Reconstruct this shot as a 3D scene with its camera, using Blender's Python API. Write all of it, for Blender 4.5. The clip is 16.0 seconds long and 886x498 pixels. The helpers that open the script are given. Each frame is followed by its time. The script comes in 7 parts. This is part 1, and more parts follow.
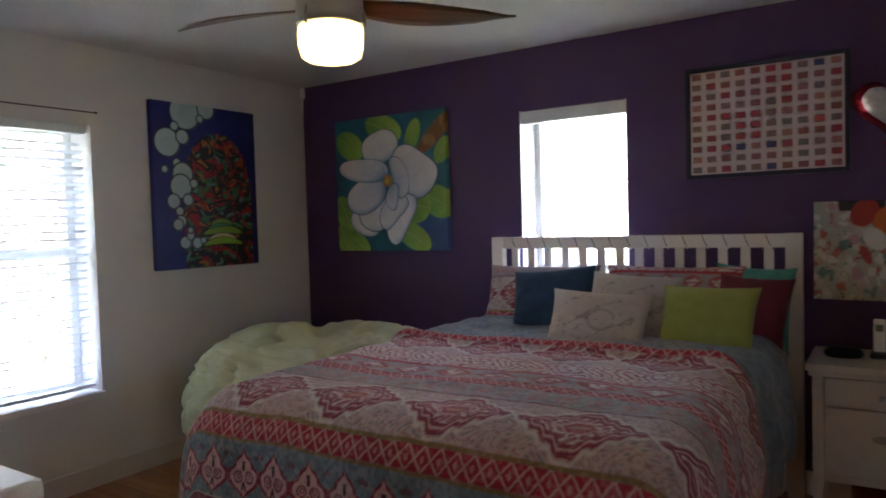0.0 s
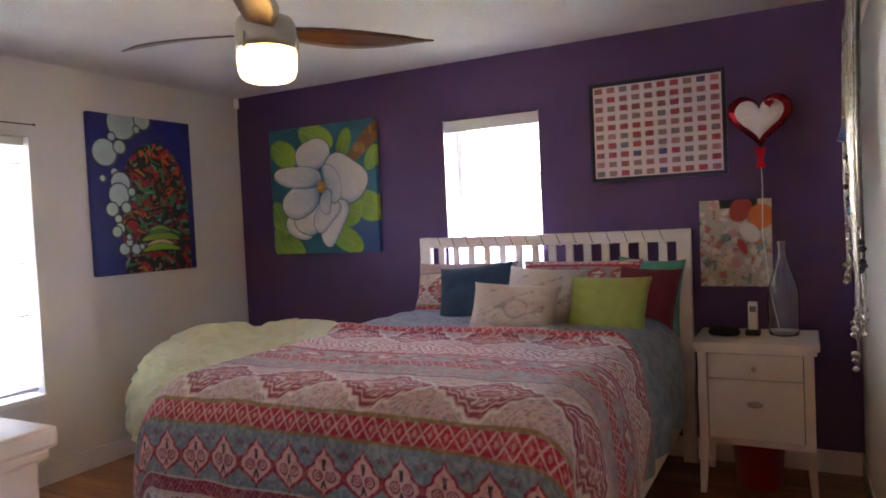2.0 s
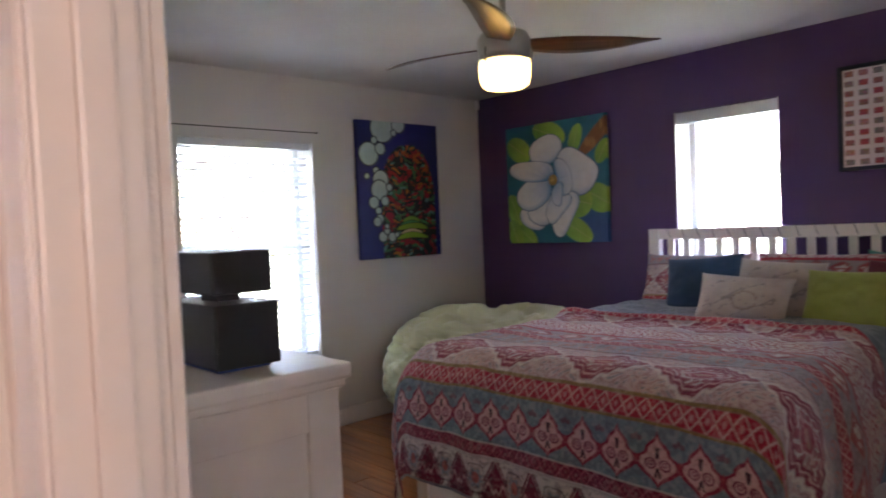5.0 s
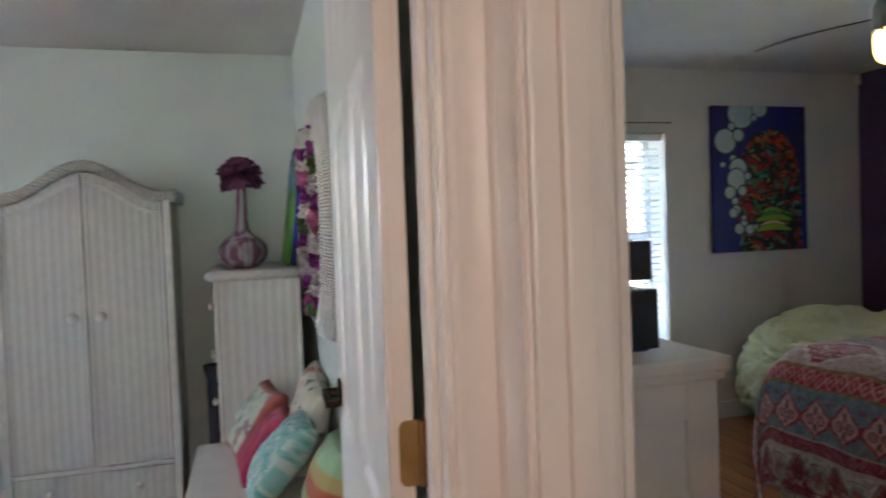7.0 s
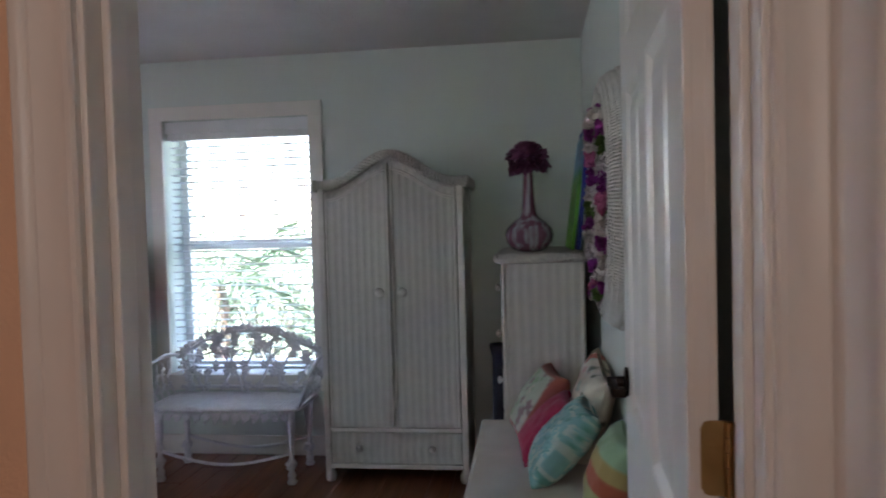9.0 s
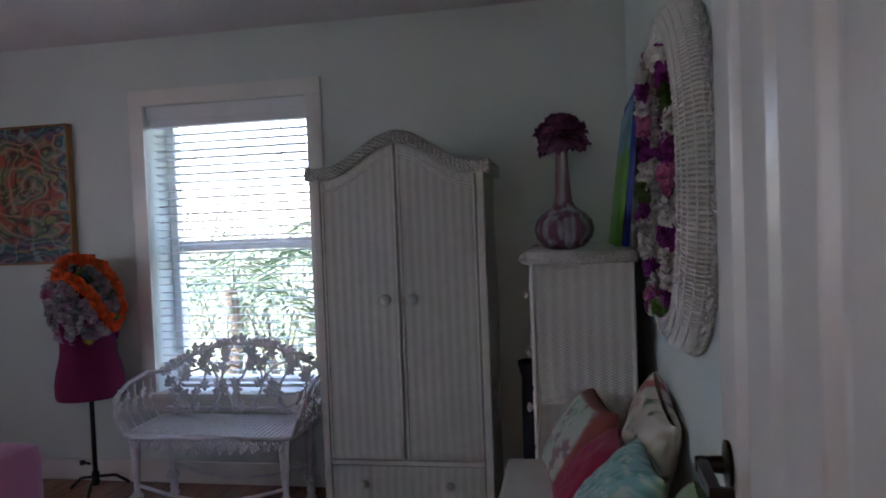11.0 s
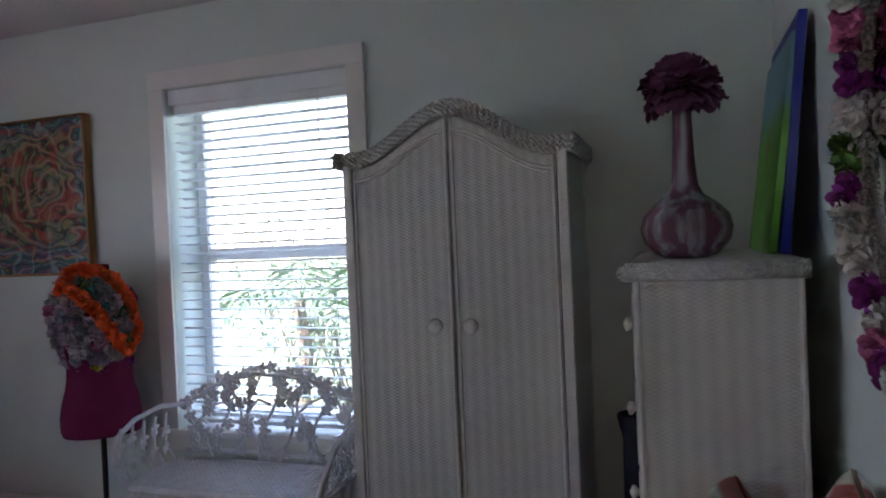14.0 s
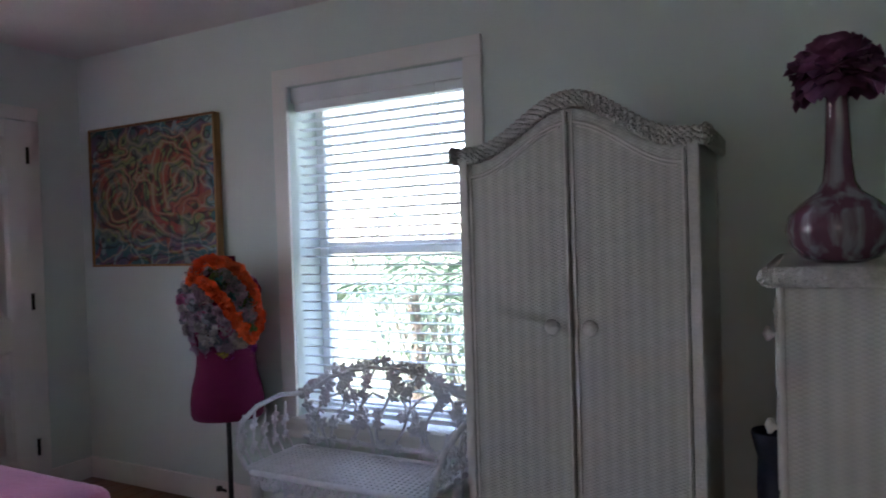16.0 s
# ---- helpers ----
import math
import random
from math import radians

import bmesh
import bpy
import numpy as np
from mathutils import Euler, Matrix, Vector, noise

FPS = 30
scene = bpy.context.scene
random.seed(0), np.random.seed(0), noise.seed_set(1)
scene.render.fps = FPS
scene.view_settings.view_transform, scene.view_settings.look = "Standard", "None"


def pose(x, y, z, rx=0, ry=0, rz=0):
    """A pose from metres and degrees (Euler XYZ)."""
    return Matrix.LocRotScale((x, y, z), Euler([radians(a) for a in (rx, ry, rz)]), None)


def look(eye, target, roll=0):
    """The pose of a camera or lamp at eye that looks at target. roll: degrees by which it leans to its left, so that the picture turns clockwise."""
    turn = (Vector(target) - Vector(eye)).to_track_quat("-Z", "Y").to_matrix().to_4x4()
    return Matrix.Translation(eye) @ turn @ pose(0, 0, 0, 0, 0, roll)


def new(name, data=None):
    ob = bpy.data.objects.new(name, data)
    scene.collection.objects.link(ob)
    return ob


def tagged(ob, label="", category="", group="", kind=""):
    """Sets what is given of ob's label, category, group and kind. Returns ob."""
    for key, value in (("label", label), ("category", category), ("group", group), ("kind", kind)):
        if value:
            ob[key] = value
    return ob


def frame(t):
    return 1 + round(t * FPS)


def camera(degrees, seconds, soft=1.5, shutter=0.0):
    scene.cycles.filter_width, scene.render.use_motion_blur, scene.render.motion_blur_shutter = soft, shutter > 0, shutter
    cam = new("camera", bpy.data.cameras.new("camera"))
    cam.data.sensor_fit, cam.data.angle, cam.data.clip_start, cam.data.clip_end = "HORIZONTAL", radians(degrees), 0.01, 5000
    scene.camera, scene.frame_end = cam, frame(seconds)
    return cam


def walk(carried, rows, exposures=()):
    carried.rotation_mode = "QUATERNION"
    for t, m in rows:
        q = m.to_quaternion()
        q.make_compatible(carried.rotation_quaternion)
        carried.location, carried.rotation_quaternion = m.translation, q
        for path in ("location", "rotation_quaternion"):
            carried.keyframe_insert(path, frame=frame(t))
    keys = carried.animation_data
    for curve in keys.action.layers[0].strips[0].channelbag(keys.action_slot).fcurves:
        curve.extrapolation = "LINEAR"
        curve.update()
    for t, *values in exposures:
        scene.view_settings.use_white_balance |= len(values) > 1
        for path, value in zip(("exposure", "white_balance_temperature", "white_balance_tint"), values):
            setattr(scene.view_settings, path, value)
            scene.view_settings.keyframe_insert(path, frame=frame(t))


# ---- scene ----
cam = camera(65.4, 16.0, soft=1.8, shutter=0.5)
PATH = [
    (0, (-0.003, -0.012, 1.406), (-1.096, 1.661, 1.329), -1.7),
    (0.5, (0.021, -0.083, 1.392), (-0.981, 1.646, 1.316), -2.1),
    (1, (0.078, -0.131, 1.397), (-0.867, 1.629, 1.319), -2.6),
    (1.5, (0.147, -0.198, 1.379), (-0.771, 1.577, 1.31), -2.8),
    (2, (0.191, -0.272, 1.394), (-0.739, 1.496, 1.321), -2.7),
    (2.5, (0.22, -0.368, 1.396), (-0.736, 1.387, 1.322), -2.0),
    (3, (0.26, -0.426, 1.397), (-0.703, 1.325, 1.318), -1.4),
    (3.5, (0.304, -0.44, 1.392), (-0.749, 1.259, 1.313), -2.0),
    (3.7, (0.33, -0.437, 1.39), (-0.778, 1.226, 1.314), -2.2),
    (5.8, (0.397, -0.542, 1.39), (-1.275, 0.555, 1.327), -2.5),
    (6, (0.403, -0.558, 1.393), (-1.318, 0.458, 1.332), -2.5),
    (6.5, (0.415, -0.594, 1.402), (-1.425, 0.187, 1.342), -2.4),
    (7, (0.41, -0.628, 1.398), (-1.513, -0.082, 1.342), -2.1),
    (7.5, (0.423, -0.654, 1.402), (-1.549, -0.323, 1.337), -2.2),
    (8, (0.416, -0.647, 1.405), (-1.581, -0.559, 1.342), -1.7),
    (8.5, (0.389, -0.635, 1.392), (-1.608, -0.741, 1.33), -1.5),
    (9, (0.347, -0.636, 1.38), (-1.636, -0.89, 1.315), -1.5),
    (9.2, (0.316, -0.637, 1.372), (-1.659, -0.948, 1.306), -1.5),
    (11.3, (-0.356, -0.629, 1.348), (-2.32, -1.006, 1.286), -2.5),
    (11.5, (-0.415, -0.626, 1.338), (-2.37, -1.042, 1.281), -2.3),
    (12, (-0.585, -0.633, 1.327), (-2.522, -1.13, 1.275), -1.9),
    (12.5, (-0.731, -0.656, 1.338), (-2.675, -1.123, 1.283), -2.1),
    (13, (-0.836, -0.673, 1.334), (-2.77, -1.18, 1.284), -2.4),
    (13.5, (-0.965, -0.668, 1.329), (-2.88, -1.243, 1.291), -2.7),
    (14, (-1.078, -0.667, 1.325), (-2.971, -1.311, 1.298), -2.5),
    (14.5, (-1.146, -0.664, 1.317), (-3.013, -1.384, 1.3), -1.9),
    (15, (-1.155, -0.673, 1.321), (-2.993, -1.461, 1.301), -1.6),
    (15.5, (-1.152, -0.679, 1.326), (-2.957, -1.539, 1.303), -1.5),
    (16, (-1.132, -0.704, 1.335), (-2.896, -1.645, 1.303), -1.8),
]
# the clip's camera opens up in the dark bedroom and closes again in the mint room
EXPO = [(0.0, 5.35, 7200, 24), (0.5, 5.68, 7350, 27), (1.5, 6.1, 7600, 34), (2.5, 6.42, 7650, 38), (3.5, 6.45, 7650, 40), (6.0, 5.32, 6850, 18), (6.6, 5.3, 6920, 14), (7.5, 5.18, 6900, 19), (8.5, 4.72, 6800, 20), (9.2, 4.1, 6750, 19),
        (11.5, 3.72, 6640, 26), (13.0, 3.85, 6640, 24), (16.0, 4.05, 6620, 23)]
HALL_W = 0.30
SOUTH_W = 0.035
FAN_GLOW = 0.15
FAN_ANGLES = (-62, 52, 186)
walk(cam, [(t, look(eye, target, roll)) for t, eye, target, roll in PATH], EXPO)

# ---- light ----
world = bpy.data.worlds.new("sky")
scene.world = world
world.use_nodes = True
wn = world.node_tree.nodes
wn.clear()
sky = wn.new("ShaderNodeTexSky")
sky.sky_type = "NISHITA"
sky.sun_disc = False
sky.sun_elevation, sky.sun_rotation = radians(67), radians(114)
wbg = wn.new("ShaderNodeBackground")
wbg.inputs[1].default_value = 0.15
wout = wn.new("ShaderNodeOutputWorld")
world.node_tree.links.new(sky.outputs[0], wbg.inputs[0])
world.node_tree.links.new(wbg.outputs[0], wout.inputs[0])
sun = new("sun", bpy.data.lights.new("sun", "SUN"))
sun.data.energy, sun.data.angle, sun.data.color = 2.6, radians(0.5), (1.0, 0.95, 0.86)
sun.matrix_world = look((0, 0, 0), (-0.45, 0.2, -1.2))


def area(name, at, to, w, hgt, watts, colour):
    lamp = new(name, bpy.data.lights.new(name, "AREA"))
    lamp.data.shape, lamp.data.size, lamp.data.size_y = "RECTANGLE", w, hgt
    lamp.data.energy, lamp.data.color = watts, colour
    lamp.matrix_world = look(at, to)
    return lamp


# added area lamp, standing in for unseen light down the hall behind the camera
area("hall_stand_in_lamp", (1.6, -0.9, 1.65), (-0.5, -0.95, 1.75), 0.9, 0.8, HALL_W, (1.0, 0.92, 0.82))

# added fill lamp for the mint room, outside its assumed, unseen south window
area("south_fill_lamp", (-1.45, -4.66, 1.5), (-1.7, -3.0, 1.95), 1.0, 1.1, SOUTH_W, (0.93, 0.97, 1.0))

# ---- materials ----


def mat(name, colour, rough=0.6, metal=0.0, vary=0.06, scale=9.0, bump=0.02, bscale=120.0, sheen=0.0, attr="", coat=0.0, rand=0.0, transmission=0.0, emit=0.0):
    """A principled surface with variation at two scales and fine relief."""
    m = bpy.data.materials.new(name)
    m.use_nodes = True
    nt = m.node_tree
    n, l = nt.nodes, nt.links
    b = n["Principled BSDF"]
    b.inputs["Roughness"].default_value = rough
    b.inputs["Metallic"].default_value = metal
    b.inputs["Sheen Weight"].default_value = sheen
    b.inputs["Coat Weight"].default_value = coat
    b.inputs["Transmission Weight"].default_value = transmission
    tc = n.new("ShaderNodeTexCoord")
    big = n.new("ShaderNodeTexNoise")
    big.inputs["Scale"].default_value, big.inputs["Detail"].default_value = scale, 6
    fine = n.new("ShaderNodeTexNoise")
    fine.inputs["Scale"].default_value, fine.inputs["Detail"].default_value = bscale, 3
    l.new(tc.outputs["Object"], big.inputs["Vector"])
    l.new(tc.outputs["Object"], fine.inputs["Vector"])
    ramp = n.new("ShaderNodeMapRange")
    ramp.inputs["From Min"].default_value, ramp.inputs["From Max"].default_value = 0.3, 0.7
    ramp.inputs["To Min"].default_value, ramp.inputs["To Max"].default_value = 1 - vary, 1 + vary
    l.new(big.outputs["Fac"], ramp.inputs["Value"])
    hsv = n.new("ShaderNodeHueSaturation")
    hsv.inputs["Color"].default_value = (*colour, 1)
    if attr:
        at = n.new("ShaderNodeAttribute")
        at.attribute_name = attr
        l.new(at.outputs["Color"], hsv.inputs["Color"])
    if rand:
        oi = n.new("ShaderNodeObjectInfo")
        rr = n.new("ShaderNodeMapRange")
        rr.inputs["To Min"].default_value, rr.inputs["To Max"].default_value = 1 - rand, 1 + rand
        l.new(oi.outputs["Random"], rr.inputs["Value"])
        mul = n.new("ShaderNodeMath")
        mul.operation = "MULTIPLY"
        l.new(ramp.outputs[0], mul.inputs[0])
        l.new(rr.outputs[0], mul.inputs[1])
        l.new(mul.outputs[0], hsv.inputs["Value"])
    else:
        l.new(ramp.outputs[0], hsv.inputs["Value"])
    l.new(hsv.outputs[0], b.inputs["Base Color"])
    if bump:
        bp = n.new("ShaderNodeBump")
        bp.inputs["Strength"].default_value, bp.inputs["Distance"].default_value = min(1, bump * 10), bump * 0.1
        l.new(fine.outputs["Fac"], bp.inputs["Height"])
        l.new(bp.outputs[0], b.inputs["Normal"])
    return m


def wood(name, a, c, axis=0, rough=0.4, rand=0.2, stretch=14.0):
    """Wood with long grain along one axis."""
    m = bpy.data.materials.new(name)
    m.use_nodes = True
    n, l = m.node_tree.nodes, m.node_tree.links
    b = n["Principled BSDF"]
    b.inputs["Roughness"].default_value = rough
    tc = n.new("ShaderNodeTexCoord")
    oi = n.new("ShaderNodeObjectInfo")
    off = n.new("ShaderNodeVectorMath")
    off.operation = "SCALE"
    off.inputs[0].default_value = (31, 17, 7)
    l.new(oi.outputs["Random"], off.inputs["Scale"])
    add = n.new("ShaderNodeVectorMath")
    l.new(tc.outputs["Object"], add.inputs[0])
    l.new(off.outputs[0], add.inputs[1])
    mp = n.new("ShaderNodeMapping")
    sc = [stretch, stretch, stretch]
    sc[axis] = 1.2
    mp.inputs["Scale"].default_value = sc
    l.new(add.outputs[0], mp.inputs["Vector"])
    nz = n.new("ShaderNodeTexNoise")
    nz.inputs["Scale"].default_value, nz.inputs["Detail"].default_value, nz.inputs["Distortion"].default_value = 2.2, 8, 0.6
    l.new(mp.outputs[0], nz.inputs["Vector"])
    cr = n.new("ShaderNodeValToRGB")
    cr.color_ramp.elements[0].position, cr.color_ramp.elements[1].position = 0.32, 0.7
    cr.color_ramp.elements[0].color, cr.color_ramp.elements[1].color = (*a, 1), (*c, 1)
    l.new(nz.outputs["Fac"], cr.inputs[0])
    hsv = n.new("ShaderNodeHueSaturation")
    rr = n.new("ShaderNodeMapRange")
    rr.inputs["To Min"].default_value, rr.inputs["To Max"].default_value = 1 - rand, 1 + rand
    l.new(oi.outputs["Random"], rr.inputs["Value"])
    l.new(rr.outputs[0], hsv.inputs["Value"])
    l.new(cr.outputs[0], hsv.inputs["Color"])
    l.new(hsv.outputs[0], b.inputs["Base Color"])
    bp = n.new("ShaderNodeBump")
    bp.inputs["Strength"].default_value, bp.inputs["Distance"].default_value = 0.15, 0.002
    l.new(nz.outputs["Fac"], bp.inputs["Height"])
    l.new(bp.outputs[0], b.inputs["Normal"])
    return m


def wicker(name, colour, period=0.045, vertical="Z"):
    """Painted wicker: broad upright ribs crossed by fine woven strands."""
    m = bpy.data.materials.new(name)
    m.use_nodes = True
    n, l = m.node_tree.nodes, m.node_tree.links
    b = n["Principled BSDF"]
    b.inputs["Roughness"].default_value = 0.55
    tc = n.new("ShaderNodeTexCoord")
    sep = n.new("ShaderNodeSeparateXYZ")
    l.new(tc.outputs["Object"], sep.inputs[0])

    def mth(op, a, c=None):
        q = n.new("ShaderNodeMath")
        q.operation = op
        for i, v in enumerate((a, c)):
            if v is None:
                continue
            if isinstance(v, (int, float)):
                q.inputs[i].default_value = v
            else:
                l.new(v, q.inputs[i])
        return q.outputs[0]
    across = mth("ADD", sep.outputs["X"], sep.outputs["Y"])
    rib = mth("SINE", mth("MULTIPLY", across, 2 * math.pi / period))
    ribn = mth("ADD", mth("MULTIPLY", rib, 0.5), 0.5)
    strand_phase = mth("ADD", mth("MULTIPLY", sep.outputs["Z"], 2 * math.pi / 0.011), mth("MULTIPLY", mth("ROUND", mth("MULTIPLY", across, 1 / 0.012)), math.pi))
    strand = mth("ADD", mth("MULTIPLY", mth("SINE", strand_phase), 0.5), 0.5)
    nz = n.new("ShaderNodeTexNoise")
    nz.inputs["Scale"].default_value, nz.inputs["Detail"].default_value = 26, 5
    l.new(tc.outputs["Object"], nz.inputs["Vector"])
    height = mth("ADD", mth("MULTIPLY", ribn, 0.5), mth("ADD", mth("MULTIPLY", strand, 0.3), mth("MULTIPLY", nz.outputs["Fac"], 0.6)))
    # colour: painted shade in the hollows between ribs and strands, plus random tone
    shade = mth("ADD", 0.745, mth("ADD", mth("MULTIPLY", ribn, 0.09), mth("ADD", mth("MULTIPLY", strand, 0.06), mth("MULTIPLY", nz.outputs["Fac"], 0.14))))
    hsv = n.new("ShaderNodeHueSaturation")
    hsv.inputs["Color"].default_value = (*colour, 1)
    l.new(shade, hsv.inputs["Value"])
    l.new(hsv.outputs[0], b.inputs["Base Color"])
    bp = n.new("ShaderNodeBump")
    bp.inputs["Strength"].default_value, bp.inputs["Distance"].default_value = 0.9, 0.004
    l.new(height, bp.inputs["Height"])
    l.new(bp.outputs[0], b.inputs["Normal"])
    return m


def glow(name, colour, strength, attr=""):
    m = bpy.data.materials.new(name)
    m.use_nodes = True
    n, l = m.node_tree.nodes, m.node_tree.links
    b = n["Principled BSDF"]
    b.inputs["Base Color"].default_value = (*colour, 1)
    b.inputs["Emission Color"].default_value = (*colour, 1)
    b.inputs["Emission Strength"].default_value = strength
    b.inputs["Roughness"].default_value = 0.4
    return m


def glass(name, colour=(0.96, 0.98, 0.98), rough=0.0, ior=1.45):
    m = bpy.data.materials.new(name)
    m.use_nodes = True
    b = m.node_tree.nodes["Principled BSDF"]
    b.inputs["Base Color"].default_value = (*colour, 1)
    b.inputs["Transmission Weight"].default_value = 1.0
    b.inputs["Roughness"].default_value, b.inputs["IOR"].default_value = rough, ior
    return m


WHITE_WALL = mat("white_wall_paint", (0.74, 0.72, 0.70), 0.75, vary=0.025, scale=2.5, bump=0.04, bscale=160)
MINT_WALL = mat("pale_mint_wall_paint", (0.66, 0.72, 0.69), 0.7, vary=0.03, scale=2.0, bump=0.04, bscale=160)
PURPLE = mat("deep_purple_wall_paint", (0.088, 0.038, 0.145), 0.55, vary=0.09, scale=3.0, bump=0.05, bscale=140)
PEACH = mat("peach_wall_paint", (0.80, 0.54, 0.38), 0.7, vary=0.03, scale=2.0, bump=0.04, bscale=160)
CEIL = mat("ceiling_paint", (0.72, 0.69, 0.68), 0.85, vary=0.04, scale=3.0, bump=0.10, bscale=90)
TRIM = mat("white_gloss_trim", (0.80, 0.77, 0.74), 0.3, vary=0.03, scale=6, bump=0.01, bscale=60)
FURN = mat("white_furniture_paint", (0.78, 0.74, 0.69), 0.38, vary=0.04, scale=8, bump=0.015, bscale=70)
VINYL = mat("white_vinyl", (0.82, 0.82, 0.82), 0.35, vary=0.02)
SLAT = mat("white_blind_slat", (0.80, 0.82, 0.85), 0.4, vary=0.03)
FLOOR_A = wood("orange_laminate", (0.30, 0.10, 0.035), (0.50, 0.20, 0.075), 0, 0.28)
FLOOR_B = wood("dark_red_laminate", (0.16, 0.055, 0.028), (0.28, 0.10, 0.05), 0, 0.3)
SUBFLOOR = mat("dark_joint", (0.06, 0.03, 0.02), 0.8)
PANE = glass("window_pane")
CHROME = mat("brushed_nickel", (0.55, 0.53, 0.50), 0.28, 1.0, vary=0.05)
BRASS = mat("aged_brass", (0.42, 0.28, 0.12), 0.38, 1.0, vary=0.15, scale=30)
BLACK = mat("black_plastic", (0.012, 0.012, 0.014), 0.45, vary=0.1)
DARK_METAL = mat("oil_rubbed_bronze", (0.03, 0.022, 0.018), 0.4, 0.8)

# ---- mesh helpers ----


def box(bm, x0, x1, y0, y1, z0, z1, bevel=0.0, m=None):
    r = bmesh.ops.create_cube(bm, size=1.0)
    v = r["verts"]
    bmesh.ops.scale(bm, vec=(abs(x1 - x0), abs(y1 - y0), abs(z1 - z0)), verts=v)
    bmesh.ops.translate(bm, vec=((x0 + x1) / 2, (y0 + y1) / 2, (z0 + z1) / 2), verts=v)
    if bevel:
        e = list({e for q in v for e in q.link_edges})
        r2 = bmesh.ops.bevel(bm, geom=e, offset=bevel, segments=2, affect="EDGES", profile=0.6)
        v = r2["verts"]
    if m is not None:
        bmesh.ops.transform(bm, matrix=m, verts=list({q for q in v}))
    return v


def lathe(bm, profile, seg=32, at=(0, 0, 0), wobble=None, cap=True):
    """A turned form from (radius, height) pairs."""
    rings = []
    for r, z in profile:
        ring = []
        for i in range(seg):
            a = 2 * math.pi * i / seg
            rr = r * (wobble(a, z) if wobble else 1)
            ring.append(bm.verts.new((at[0] + rr * math.cos(a), at[1] + rr * math.sin(a), at[2] + z)))
        rings.append(ring)
    for a, b in zip(rings, rings[1:]):
        for i in range(seg):
            bm.faces.new((a[i], a[(i + 1) % seg], b[(i + 1) % seg], b[i]))
    if cap:
        if profile[0][0] > 1e-5:
            bm.faces.new(rings[0][::-1])
        if profile[-1][0] > 1e-5:
            bm.faces.new(rings[-1])
    return rings


def tube(bm, pts, r, seg=8, taper=None):
    """A round tube along a run of points."""
    pts = [Vector(p) for p in pts]
    prev = None
    for i, p in enumerate(pts):
        d = (pts[min(i + 1, len(pts) - 1)] - pts[max(i - 1, 0)]).normalized()
        up = Vector((0, 0, 1)) if abs(d.z) < 0.95 else Vector((1, 0, 0))
        s = d.cross(up).normalized()
        u = s.cross(d)
        rr = r * (taper(i / max(1, len(pts) - 1)) if taper else 1)
        ring = [bm.verts.new(p + rr * (math.cos(2 * math.pi * k / seg) * s + math.sin(2 * math.pi * k / seg) * u)) for k in range(seg)]
        if prev:
            for k in range(seg):
                bm.faces.new((prev[k], prev[(k + 1) % seg], ring[(k + 1) % seg], ring[k]))
        else:
            bm.faces.new(ring[::-1])
        prev = ring
    bm.faces.new(prev)


def prism(bm, outline, axis, a, b):
    """A flat outline (pairs in the other two axes) made solid between a and b on an axis."""
    def put(p, w):
        return {"x": (w, p[0], p[1]), "y": (p[0], w, p[1]), "z": (p[0], p[1], w)}[axis]
    lo = [bm.verts.new(put(p, a)) for p in outline]
    hi = [bm.verts.new(put(p, b)) for p in outline]
    k = len(outline)
    bm.faces.new(lo)
    bm.faces.new(hi[::-1])
    for i in range(k):
        bm.faces.new((lo[i], hi[i], hi[(i + 1) % k], lo[(i + 1) % k]))


def part(name, bm, material, parent=None, label="", smooth=False):
    bmesh.ops.recalc_face_normals(bm, faces=bm.faces)
    me = bpy.data.meshes.new(name)
    bm.to_mesh(me)
    bm.free()
    if smooth:
        me.polygons.foreach_set("use_smooth", [True] * len(me.polygons))
    me.materials.append(material)
    ob = new(name, me)
    if parent:
        ob.parent = parent
    if label:
        ob["label"] = label
    return ob


def auto(ob, angle=40):
    """Smooth shading that keeps hard edges."""
    me = ob.data
    b = bmesh.new()
    b.from_mesh(me)
    for f in b.faces:
        f.smooth = True
    for e in b.edges:
        if len(e.link_faces) == 2 and e.calc_face_angle(0) > radians(angle):
            e.smooth = False
    b.to_mesh(me)
    b.free()
    return ob


def thing(name, label, category, at=(0, 0, 0), group="", kind=""):
    ob = new(name)
    ob.empty_display_size = 0.05
    ob.location = at
    return tagged(ob, label, category, group, kind)


def bx(name, dims, material, parent=None, bevel=0.0, label=""):
    bm = bmesh.new()
    box(bm, *dims, bevel=bevel)
    return part(name, bm, material, parent, label)


def wall(name, axis, lo, hi, a, b, holes, material, label, z1=2.44):
    """A wall from lo to hi in thickness along axis, a to b in length, with rectangular openings (a, b, z0, z1)."""
    bm = bmesh.new()

    def put(p, q, z0, zz):
        if q - p < 1e-4 or zz - z0 < 1e-4:
            return
        if axis == "x":
            box(bm, lo, hi, p, q, z0, zz)
        else:
            box(bm, p, q, lo, hi, z0, zz)
    cur = a
    for p, q, z0, zz in sorted(holes):
        put(cur, p, 0, z1)
        put(p, q, 0, z0)
        put(p, q, zz, z1)
        cur = q
    put(cur, b, 0, z1)
    ob = part(name, bm, material)
    return tagged(ob, label, "wall", kind="structure")


